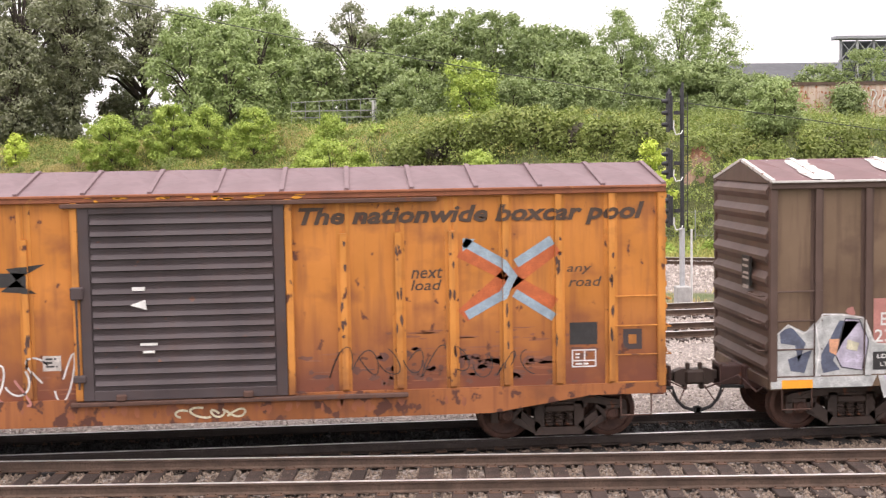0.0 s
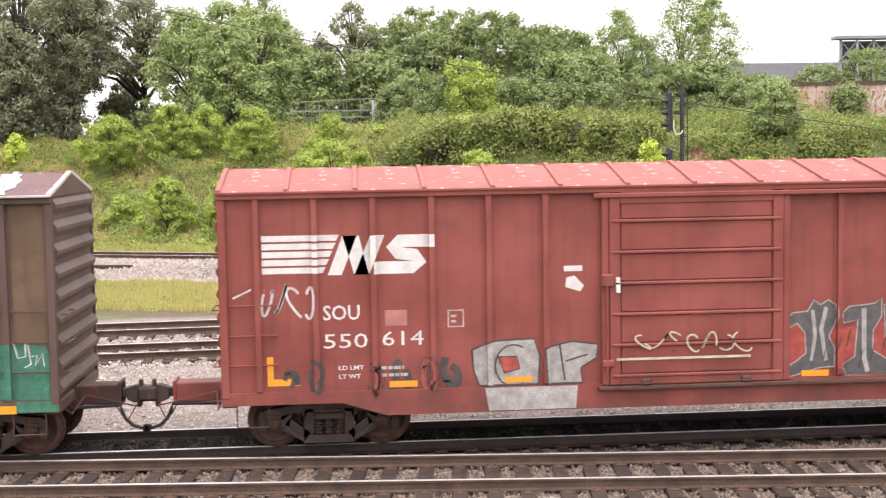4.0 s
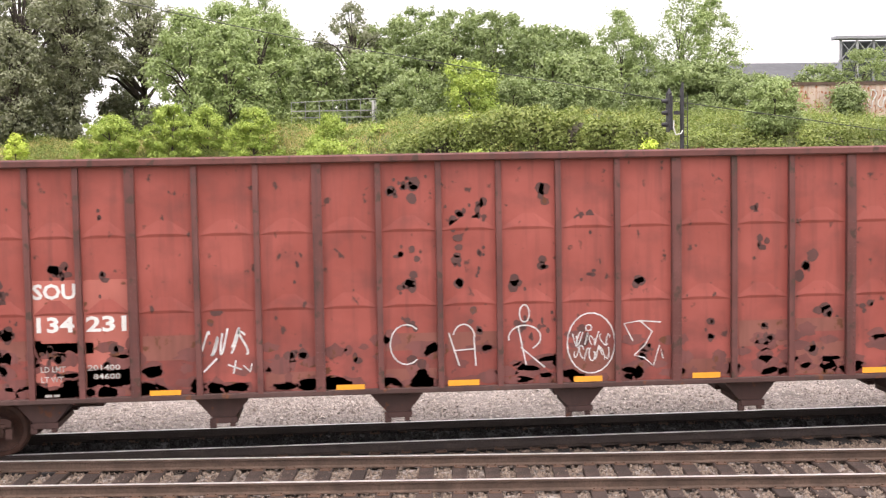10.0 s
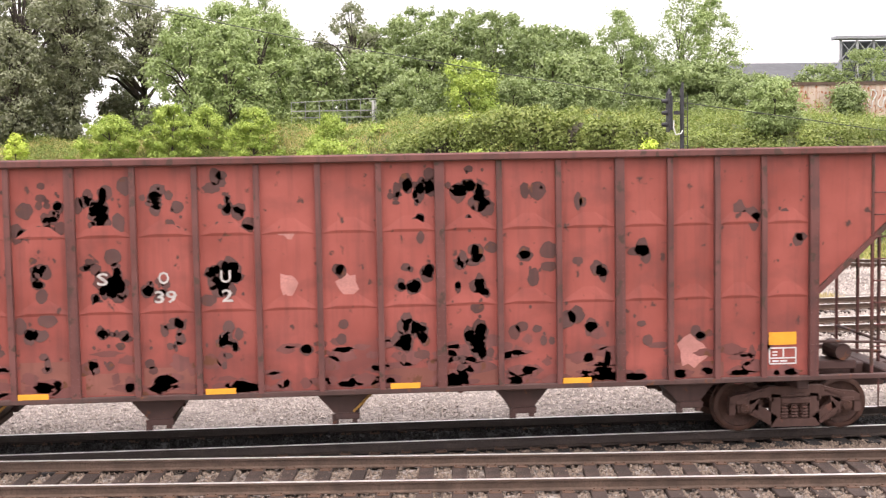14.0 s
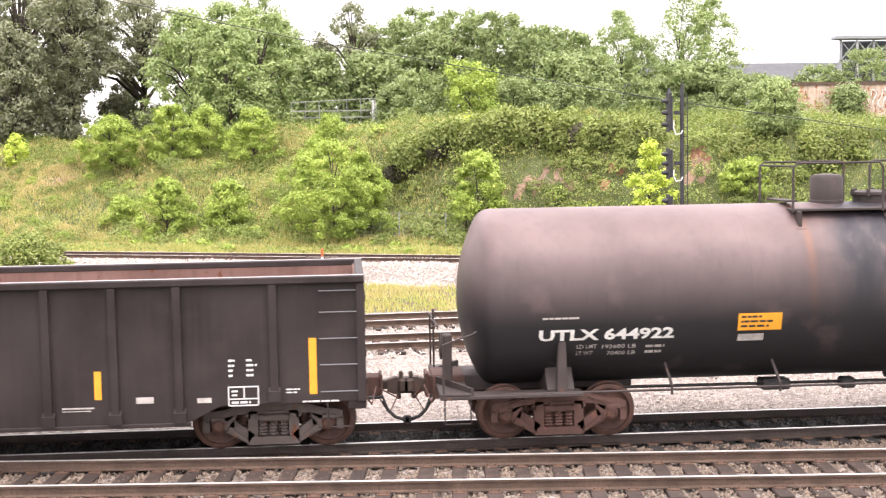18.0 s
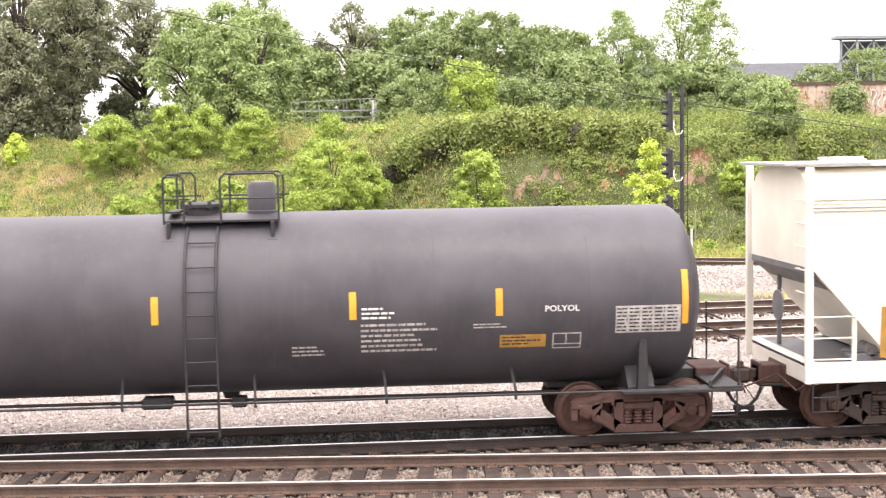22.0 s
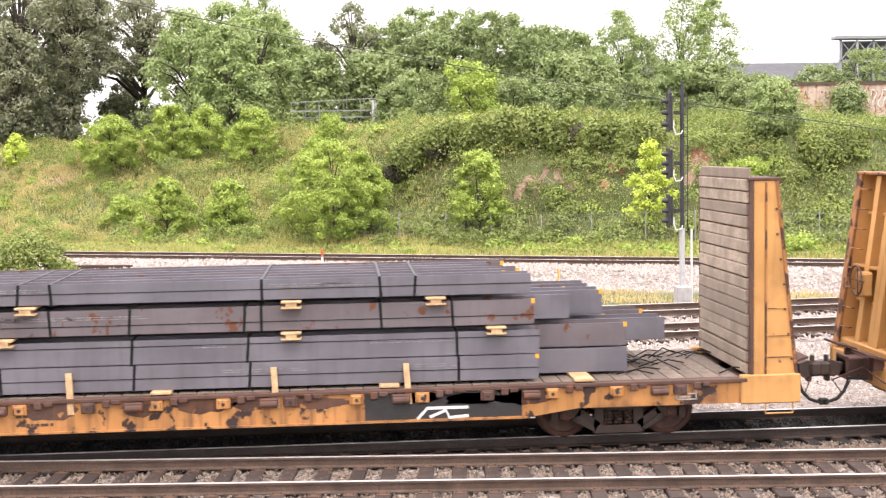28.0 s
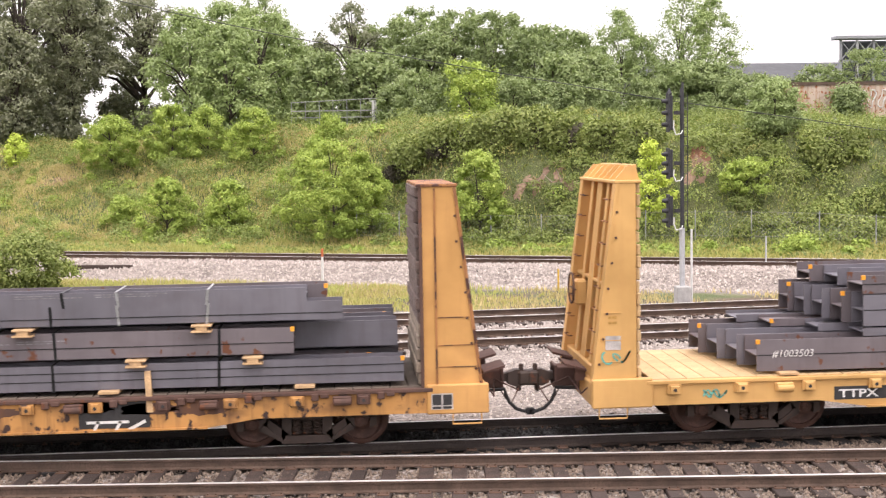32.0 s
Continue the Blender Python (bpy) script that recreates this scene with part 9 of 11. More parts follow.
# ---- black gondola ----
G = new_car("black_gondola", "black open gondola car, rusty inside", 5.43, "gondola car")
gl = 8.07
gribs = [-6.62, -5.13, -4.12, -3.10, -2.07, -1.02, 0.02, 1.05, 2.08, 3.10, 4.13, 5.13, 6.62]
for y in (-1, 1):
    low = [(-gl, 0.87), (-gl, 2.78), (gl, 2.78), (gl, 0.87), (5.75, 0.84), (5.2, 0.56), (-5.2, 0.56), (-5.75, 0.84)]
    part("side_wall", Shape().prism(low if y > 0 else low[::-1], *sorted((y * 1.50, y * 1.455))), BLACK_GON, G)
    part("inner_lining", Shape().box(-gl + 0.06, gl - 0.06, *sorted((y * 1.45, y * 1.42)), 1.0, 2.80), RUST_INSIDE, G, "rusty inner side sheet")
    part("top_chord", Shape().box(-gl, gl, *sorted((y * 1.41, y * 1.60)), 2.76, 2.88, 0.02), BLACK_GON, G)
    part("pale_edge", Shape().box(-gl, gl, *sorted((y * 1.44, y * 1.585)), 2.879, 2.884), plain("scuffed_edge", (0.30, 0.27, 0.27), 0.6), G, "scuffed pale rim")
    for r in gribs:
        zb = 0.60 if abs(r) < 5.2 else 0.9
        s = Shape().prism_x([(y * 1.5, zb), (y * 1.57, zb + 0.05), (y * 1.59, 2.76), (y * 1.5, 2.76)][::y], r - 0.06, r + 0.06)
        s.prism_x([(y * 1.5, zb), (y * 1.585, zb), (y * 1.585, zb + 0.16), (y * 1.5, zb + 0.22)][::y], r - 0.10, r + 0.10)
        part("side_post", s, BLACK_GON, G)
    part("side_sill", Shape().box(-5.3, 5.3, *sorted((y * 1.5, y * 1.56)), 0.54, 0.60, 0.01), BLACK_GON, G)
for sx in (-1, 1):
    part("end_wall", corrugated_end(sx, gl - 0.06, 0.95, 2.74, 4), BLACK_GON, G, "ribbed end wall")
    part("end_chord", Shape().box(*sorted((sx * gl, sx * (gl - 0.14))), -1.58, 1.58, 2.76, 2.88, 0.02), BLACK_GON, G)
    part("inner_lining", Shape().box(*sorted((sx * (gl - 0.14), sx * (gl - 0.17))), -1.42, 1.42, 1.0, 2.8), RUST_INSIDE, G)
    part("corner_post", Shape().box(*sorted((sx * gl, sx * (gl - 0.14))), -1.56, -1.44, 0.85, 2.78, 0.015), BLACK_GON, G)
    part("end_sill", Shape().box(*sorted((sx * gl, sx * (gl - 0.3))), -1.48, 1.48, 0.72, 0.95, 0.02), BLACK_GON, G)
    x0, x1 = sorted((sx * (gl - 0.10), sx * (gl - 0.72)))
    grabs(G, [(x0, x1, z) for z in (1.03, 1.46, 1.88, 2.30, 2.64)], GREY_FIT, -1.52, 0.010)
    part("step", Shape().tube([(x0 + 0.1, -1.5, 0.86), (x0 + 0.1, -1.5, 0.45), (x1 - 0.1, -1.5, 0.45), (x1 - 0.1, -1.5, 0.86)], 0.015), BLACK_GON, G)
    coupler(G, sx * (gl - 0.03), sx, 0.74, TRUCK_RUST)
    truck(G, sx * 6.56, "grey")
s = Shape()
for i, z in enumerate((2.45, 2.15, 1.85, 1.55)):
    s.box(-gl - 0.09, -gl - 0.05, -0.8, 0.2 - 0.2 * (i % 2), z, z + 0.05)
part("stencil", s, OLDWHITE, G)
part("floor", Shape().box(-gl + 0.1, gl - 0.1, -1.42, 1.42, 0.94, 1.0), RUST_INSIDE, G)
part("centre_sill", Shape().box(-gl + 0.1, gl - 0.1, -0.3, 0.3, 0.6, 0.94), TRUCK_DARK, G)
RB = [(r - 0.06, r + 0.06) for r in gribs]
decal("lettering", letters("OMNX", -6.31, -5.40, 1.89, 2.12, 0, 0.02), WHITE, G)
decal("lettering", letters("712", -6.30, -5.79, 1.45, 1.68, 0, 0.02), WHITE, G)
decal("stencil", bars(-6.29, -5.88, 0.98, 1.08, 1, 3) + bars(-5.7, -5.26, 0.98, 1.08, 1, 4) + bars(-6.29, -5.9, 0.82, 0.92, 1, 5) + bars(-5.65, -5.26, 0.82, 0.92, 1, 6) + bars(-4.95, -4.3, 0.62, 0.76, 2, 7) + bars(-2.0, -1.55, 0.66, 0.72, 1, 8) + bars(-0.95, -0.3, 0.66, 0.72, 1, 8) + bars(0.1, 0.5, 0.66, 0.72, 1, 8), WHITE, G)
decal("stencil", [rect(-2.45, -2.2, 0.72, 0.82), rect(4.45, 4.72, 0.92, 1.02), rect(5.4, 5.62, 0.90, 0.98), rect(3.3, 3.8, 0.86, 0.885), rect(3.3, 3.75, 0.82, 0.835)], OLDWHITE, G)
fr = [rect(-4.66, -4.38, 1.68, 1.71), rect(-4.66, -4.38, 1.93, 1.96), rect(-4.66, -4.63, 1.68, 1.96), rect(-4.41, -4.38, 1.68, 1.96)]
decal("stencil", fr + bars(-4.6, -4.43, 1.84, 1.92, 1, 3) + letters("C", -4.57, -4.47, 1.72, 1.82, 0, 0.02), WHITE, G)
decals("reflector", [rect(-7.18, -7.06, 0.98, 1.88), rect(7.17, 7.29, 0.99, 1.89), rect(-3.84, -3.74, 1.01, 1.46), rect(-1.55, -1.45, 1.01, 1.46), rect(1.51, 1.61, 1.0, 1.46), rect(3.81, 3.92, 1.0, 1.45)], AMBER, G, label="yellow reflector strip")
decal("stencil", bars(5.9, 6.02, 1.28, 1.6, 4, 3) + bars(6.18, 6.37, 1.28, 1.6, 4, 4) + bars(7.05, 7.9, 0.84, 0.90, 1, 9) + bars(6.8, 7.08, 1.0, 1.1, 2, 3) + bars(-8.0, -7.5, 0.84, 0.9, 1, 3), WHITE, G)
capacity_box(G, 5.88, 6.37, 0.83, 1.15, WHITE)
rng = random.Random(71)
decal("scuff", [blob(rng.uniform(-5.1, -1.5), rng.uniform(0.8, 2.6), 0.009, rng.uniform(0.009, 0.022), rng, 6, 0.4) for _ in range(260)], plain("pale_spatter", (0.30, 0.28, 0.28), 0.7), G, label="pale spatter")
# ---- cream covered hopper ----
J = new_car("cream_covered_hopper", "cream covered hopper with faded red graffiti", 56.35, "hopper car")
JL = 9.05


def hopper_side(z):
    """Half width of the body at a height."""
    return float(np.interp(z, [1.2, 1.6, 2.4, 3.2, 3.72, 3.78, 3.95, 4.0, 4.25, 4.46, 4.52], [1.50, 1.535, 1.58, 1.575, 1.54, 1.55, 1.52, 1.48, 1.22, 0.9, 0.0]))


stations = [(-JL, 2.80), (-JL + 0.02, 2.78), (-8.4, 2.08), (-7.82, 1.44), (-7.7, 1.25)] + [(x, 1.25) for x in (-6.0, -4.3, -2.56, -0.82, 0.86, 2.6, 4.32, 6.02)] + [(7.7, 1.25), (7.82, 1.44), (8.4, 2.08), (JL - 0.02, 2.78), (JL, 2.80)]
ZS = [0, 0.12, 0.3, 0.5, 0.68, 0.76, 0.78, 0.83, 0.85, 0.92, 0.98, 1.0]
s = Shape()
rings = []
for x, z0 in stations:
    zs = [z0 + (4.52 - z0) * k for k in ZS]
    rings.append([(x, -hopper_side(z), z) for z in zs] + [(x, hopper_side(z), z) for z in zs[::-1]])
n = len(rings[0])
s.v = [p for r_ in rings for p in r_]
s.f = [(i * n + k, i * n + (k + 1) % n, (i + 1) * n + (k + 1) % n, (i + 1) * n + k) for i in range(len(rings) - 1) for k in range(n)]
s.f += [tuple(range(n))[::-1], tuple(range(len(s.v) - n, len(s.v)))]
body = part("body", s, CREAM, J, "smooth bowed cream steel side", True)
for z, o in ((3.74, 0.03), (3.80, 0.035), (3.86, 0.02), (3.92, 0.03)):
    part("ledge", Shape().box(-JL, JL, -hopper_side(z) - o, -hopper_side(z) + 0.05, z - 0.016, z + 0.016, 0.004), CREAM, body)
for y in (-1, 1):
    part("side_sill", Shape().box(-JL, JL, *sorted((y * 1.44, y * 1.56)), 0.90, 1.24, 0.015), CREAM, J)
for x in (-7.2, -5.65, -4.25, -2.68, -1.07, 0.49, 1.63, 2.74, 4.34, 5.91, 7.51):
    part("walk_bracket", Shape().prism_x([(-1.02, 4.40), (-1.14, 4.40), (-1.24, 4.24), (-1.36, 4.12), (-1.30, 4.10), (-1.12, 4.26)], x - 0.04, x + 0.04), CREAM, J)
for y0, y1 in ((-1.16, -0.86), (0.86, 1.16)):
    part("roofwalk", Shape().box(-JL - 0.1, JL + 0.1, y0, y1, 4.44, 4.48, 0.008), CREAM, J, "long running board")
for x0, x1 in ((-JL - 0.32, -7.9), (7.9, JL + 0.32)):
    part("end_grating", Shape().box(x0, x1, -1.2, 1.2, 4.46, 4.51, 0.008), GALV, J, "galvanised end grating")
hm = Shape().lathe([(4.46, 0.33), (4.50, 0.33), (4.51, 0.36), (4.545, 0.36), (4.57, 0.28), (4.575, 0.1)], "z", 20).box(-0.4, 0.4, -0.04, 0.04, 4.55, 4.59, 0.01).box(0.33, 0.43, -0.1, 0.1, 4.48, 4.55, 0.01)
hmm = hm.mesh("roof_hatch", CREAM)
for k in range(10):
    part("roof_hatch", hmm, None, J, "round hatch cover").location = (-7.95 + 1.72 * k + (0.1 if k % 2 else 0), 0, 0)
for sx in (-1, 1):
    part("end_slope", Shape().prism([(sx * JL, 2.70), (sx * JL, 2.80), (sx * 7.0, 0.95), (sx * 6.9, 0.95)][::sx], -1.46, 1.46), GREY_FIT, J, "sloping grey end sheet")
    for y in (-1.52, 1.52):
        part("corner_post", Shape().box(sx * (JL + 0.02) - 0.065, sx * (JL + 0.02) + 0.065, y - 0.045, y + 0.045, 0.9, 4.44, 0.012), CREAM, J)
    for x, y in ((JL - 0.75, -1.5), (JL - 0.3, 0.8), (JL - 0.3, -0.6)):
        part("end_post", Shape().box(sx * x - 0.035, sx * x + 0.035, y - 0.03, y + 0.03, 1.2, 2.1 if y < -1 else 2.7, 0.006), CREAM if y < -1 else GREY_FIT, J)
    for z in [1.25 + 0.38 * i for i in range(8)]:
        part("rung", Shape().tube([(sx * (JL + 0.02), -1.52, z), (sx * (JL + 0.09), -1.5, z), (sx * (JL + 0.09), -1.08, z), (sx * (JL + 0.02), -1.06, z)], 0.012), CREAM, J)
    for z in (1.30, 1.65, 2.0):
        part("rung", Shape().tube([(sx * (JL - 0.02), -1.56, z), (sx * (JL - 0.72), -1.56, z)], 0.013), CREAM, J)
    part("end_platform", Shape().box(*sorted((sx * JL, sx * 7.4)), -1.44, 1.44, 1.14, 1.2, 0.01), GREY_FIT, J)
    part("end_sill", Shape().box(*sorted((sx * JL, sx * (JL - 0.2))), -1.44, 1.44, 0.86, 1.22, 0.02), CREAM, J)
    part("brake_gear", Shape().lathe([(-1.3, 0.1), (-0.9, 0.12), (-0.85, 0.06)], "y", 12, (sx * 7.9, 0, 1.38)).box(*sorted((sx * 8.3, sx * 7.6)), -1.3, -1.1, 1.2, 1.34, 0.02).tube([(sx * 8.4, -1.2, 1.4), (sx * 7.6, -1.2, 1.32)], 0.02), GREY_FIT, J)
    part("jacking_pad", Shape().box(sx * 7.55 - 0.1, sx * 7.55 + 0.1, -1.57, -1.4, 0.74, 0.92, 0.02), WHITE, J)
    x0, x1 = sorted((sx * (JL - 0.06), sx * (JL - 0.48)))
    part("step", Shape().tube([(x0, -1.5, 0.9), (x0, -1.5, 0.42), (x1, -1.5, 0.42), (x1, -1.5, 0.9)], 0.018).tube([(x0, -1.5, 0.66), (x1, -1.5, 0.66)], 0.014), BLACK, J)
    part("centre_sill", Shape().box(*sorted((sx * 6.6, sx * (JL - 0.1))), -0.3, 0.3, 0.66, 1.1), TRUCK_DARK, J)
    coupler(J, sx * (JL - 0.02), sx, 0.86, TRUCK_RUST)
    truck(J, sx * 7.57, "dark")
part("brake_wheel", Shape().lathe([(-JL - 0.18, 0.05), (-JL - 0.20, 0.26), (-JL - 0.23, 0.26), (-JL - 0.24, 0.05)], "x", 18, (0, -0.6, 2.1)), GREY_FIT, J)
for x in (-5.88, -1.98, 1.92, 5.82):
    s = Shape()
    s.prism([(x - 0.75, 0.92), (x + 0.75, 0.92), (x + 0.28, 0.56), (x - 0.28, 0.56)][::-1], -1.2, 1.2)
    ho = part("hopper_outlet", s, HOPPER_DARK, J, "brown discharge hopper")
    part("gate", Shape().prism([(x - 0.30, 0.60), (x + 0.30, 0.60), (x + 0.16, 0.43), (x - 0.16, 0.43)][::-1], -1.25, 1.25), plain("dull_red_gate", (0.22, 0.035, 0.035), 0.6), ho, "red outlet gate")
    part("outlet_pipe", Shape().lathe([(-1.42, 0.06), (-1.42, 0.085), (-1.40, 0.09), (1.4, 0.09), (1.42, 0.02)], "y", 16, (x, 0, 0.38)), OLDWHITE, ho, "capped outlet pipe")


def on_hopper(name, polys, mat, lift=0.006, label=""):
    s_ = Shape()
    for p in polys:
        z0, z1 = min(q[1] for q in p), max(q[1] for q in p)
        k = max(1, int((z1 - z0) / 0.25))
        for i in range(k):
            c = clip(clip(p, 1, z0 + (z1 - z0) * i / k, True), 1, z0 + (z1 - z0) * (i + 1) / k, False)
            if len(c) > 2:
                s_.add([(x, -hopper_side(z) - lift, z) for x, z in c], [tuple(range(len(c)))])
    q = part(name, s_, mat, J, label)
    if len(polys) > 14:
        q["kind"] = "stuff"
    return q


on_hopper("lettering", letters("DOWX", -7.44, -6.42, 2.26, 2.49, 0, 0.035), INK)
on_hopper("lettering", letters("21919", -7.45, -6.69, 1.81, 2.05, 0, 0.035), INK)
on_hopper("lettering", letters("LD LMT", -7.46, -7.12, 1.49, 1.56, 0, 0.01) + letters("221800", -7.06, -6.66, 1.50, 1.57, 0, 0.01) + letters("LT WT", -7.46, -7.2, 1.34, 1.41, 0, 0.01) + letters("64200", -7.0, -6.66, 1.35, 1.42, 0, 0.01), INK)
for strip in [rect(-7.87, -7.75, 1.3, 2.15), rect(7.72, 7.84, 1.34, 2.17)] + [rect(x - 0.055, x + 0.055, 1.31, 1.73) for x in (-5.62, -1.9, 1.84, 5.6)]:
    on_hopper("reflector", [strip], AMBER_OLD, label="dull amber reflector strip")
rng = random.Random(81)
on_hopper("graffiti", [blob(-6.25 + 0.31 * k, 1.66 + 0.05 * math.sin(k * 2.1), 0.16, 0.22, rng, 16, 0.2) for k in range(6)], plain("pink_haze_spray", (0.70, 0.57, 0.51), 0.6, vary=0.2, scale=5), 0.004, "faded pink spray fill")
on_hopper("graffiti", [q for k in range(64) for q in ribbon(arc(rng.uniform(-6.4, -4.68), rng.uniform(1.42, 1.92), rng.uniform(0.02, 0.12), rng.uniform(0.02, 0.12), rng.uniform(0, 360), rng.uniform(90, 460), 7), rng.uniform(0.008, 0.02))], plain("faded_red_spray", (0.58, 0.27, 0.22), 0.6), label="faded red spray scrawl")
on_hopper("graffiti", [rect(-4.06, -2.6, 1.34, 1.98)], plain("buffed_grey", (0.50, 0.48, 0.455), 0.6, vary=0.3, scale=3), 0.004, "buffed grey spray fill")
on_hopper("graffiti", [blob(min(max(rng.gauss(-3.3, 0.42), -3.9), -2.75), min(max(rng.gauss(1.66, 0.14), 1.42), 1.9), rng.uniform(0.03, 0.13), rng.uniform(0.02, 0.06), rng, 12, 0.4) for _ in range(46)] + [q for k in range(60) for x, z in [(rng.uniform(-3.95, -2.7), rng.uniform(1.42, 1.9))] for q in ribbon([(x, z), (x + rng.uniform(-0.16, 0.16), z + rng.uniform(-0.1, 0.1))], rng.uniform(0.015, 0.045))] + ribbon([(-4.07, 1.32), (-4.05, 1.96), (-2.62, 1.99), (-2.6, 1.36)], 0.03), plain("grey_spray", (0.20, 0.195, 0.215), 0.6), 0.008, "grey scrawled tag")
on_hopper("stencil", [rect(-5.98, -5.74, 2.08, 2.10), rect(-5.98, -5.74, 2.30, 2.32), rect(-5.98, -5.96, 2.08, 2.32), rect(-5.76, -5.74, 2.08, 2.32)] + letters("C", -5.9, -5.82, 2.12, 2.2, 0, 0.02) + bars(-5.94, -5.78, 2.22, 2.28, 1, 2), INK)
CREAM_SEAM = plain("dull_cream_seam", (0.67, 0.625, 0.53), 0.6, 0, 0.15, 4, 0.05)
for k in range(9):
    on_hopper("panel_seam", [rect(-7.5 + 1.876 * k - 0.008, -7.5 + 1.876 * k + 0.008, 1.3, 3.6)], CREAM_SEAM, 0.003)
on_hopper("stencil", [rect(6.34, 7.37, 1.91, 2.04)], INK, 0.005, "black caution panel")
on_hopper("lettering", letters("PLASTIC GRANULES", 6.37, 7.34, 1.935, 2.015, 0, 0.02), WHITE, 0.009)
on_hopper("stencil", [rect(7.06, 7.6, 1.42, 1.69)], INK, 0.005)
on_hopper("stencil", [rect(7.10, 7.30, 1.54, 1.66), rect(7.36, 7.56, 1.54, 1.66), rect(7.1, 7.56, 1.45, 1.50)], OLDWHITE, 0.009)
on_hopper("stencil", bars(4.45, 5.06, 1.66, 1.86, 3, 5) + bars(6.6, 7.1, 1.6, 1.76, 2, 6) + bars(6.2, 6.7, 1.38, 1.46, 1, 7) + bars(5.75, 6.0, 1.4, 1.5, 2, 8), INK)
on_hopper("graffiti", [blob(6.85, 1.86, 0.25, 0.07, rng, 12, 0.4)] + ribbon([(7.3, 2.62), (7.5, 2.64), (7.7, 2.66)], 0.02), SPRAY["coal"])
on_hopper("graffiti", ribbon([(0.2, 1.65), (0.45, 1.7), (0.3, 1.45), (0.55, 1.75), (0.7, 1.72)], 0.012), SPRAY["coal"])
decal("stencil", bars(-5.9, -4.9, 1.08, 1.18, 2, 3) + bars(-2.2, -1.2, 1.08, 1.18, 2, 4) + bars(1.5, 2.5, 1.08, 1.18, 2, 5) + bars(5.2, 6.2, 1.08, 1.18, 2, 6) + bars(-7.2, -6.9, 0.96, 1.08, 2, 7) + bars(6.9, 7.2, 0.96, 1.08, 2, 8), INK, J, -1.56)
decal("stencil", [rect(-0.28, 0.10, 0.94, 1.2)], GREY_FIT, J, -1.56, label="grey patch plate")


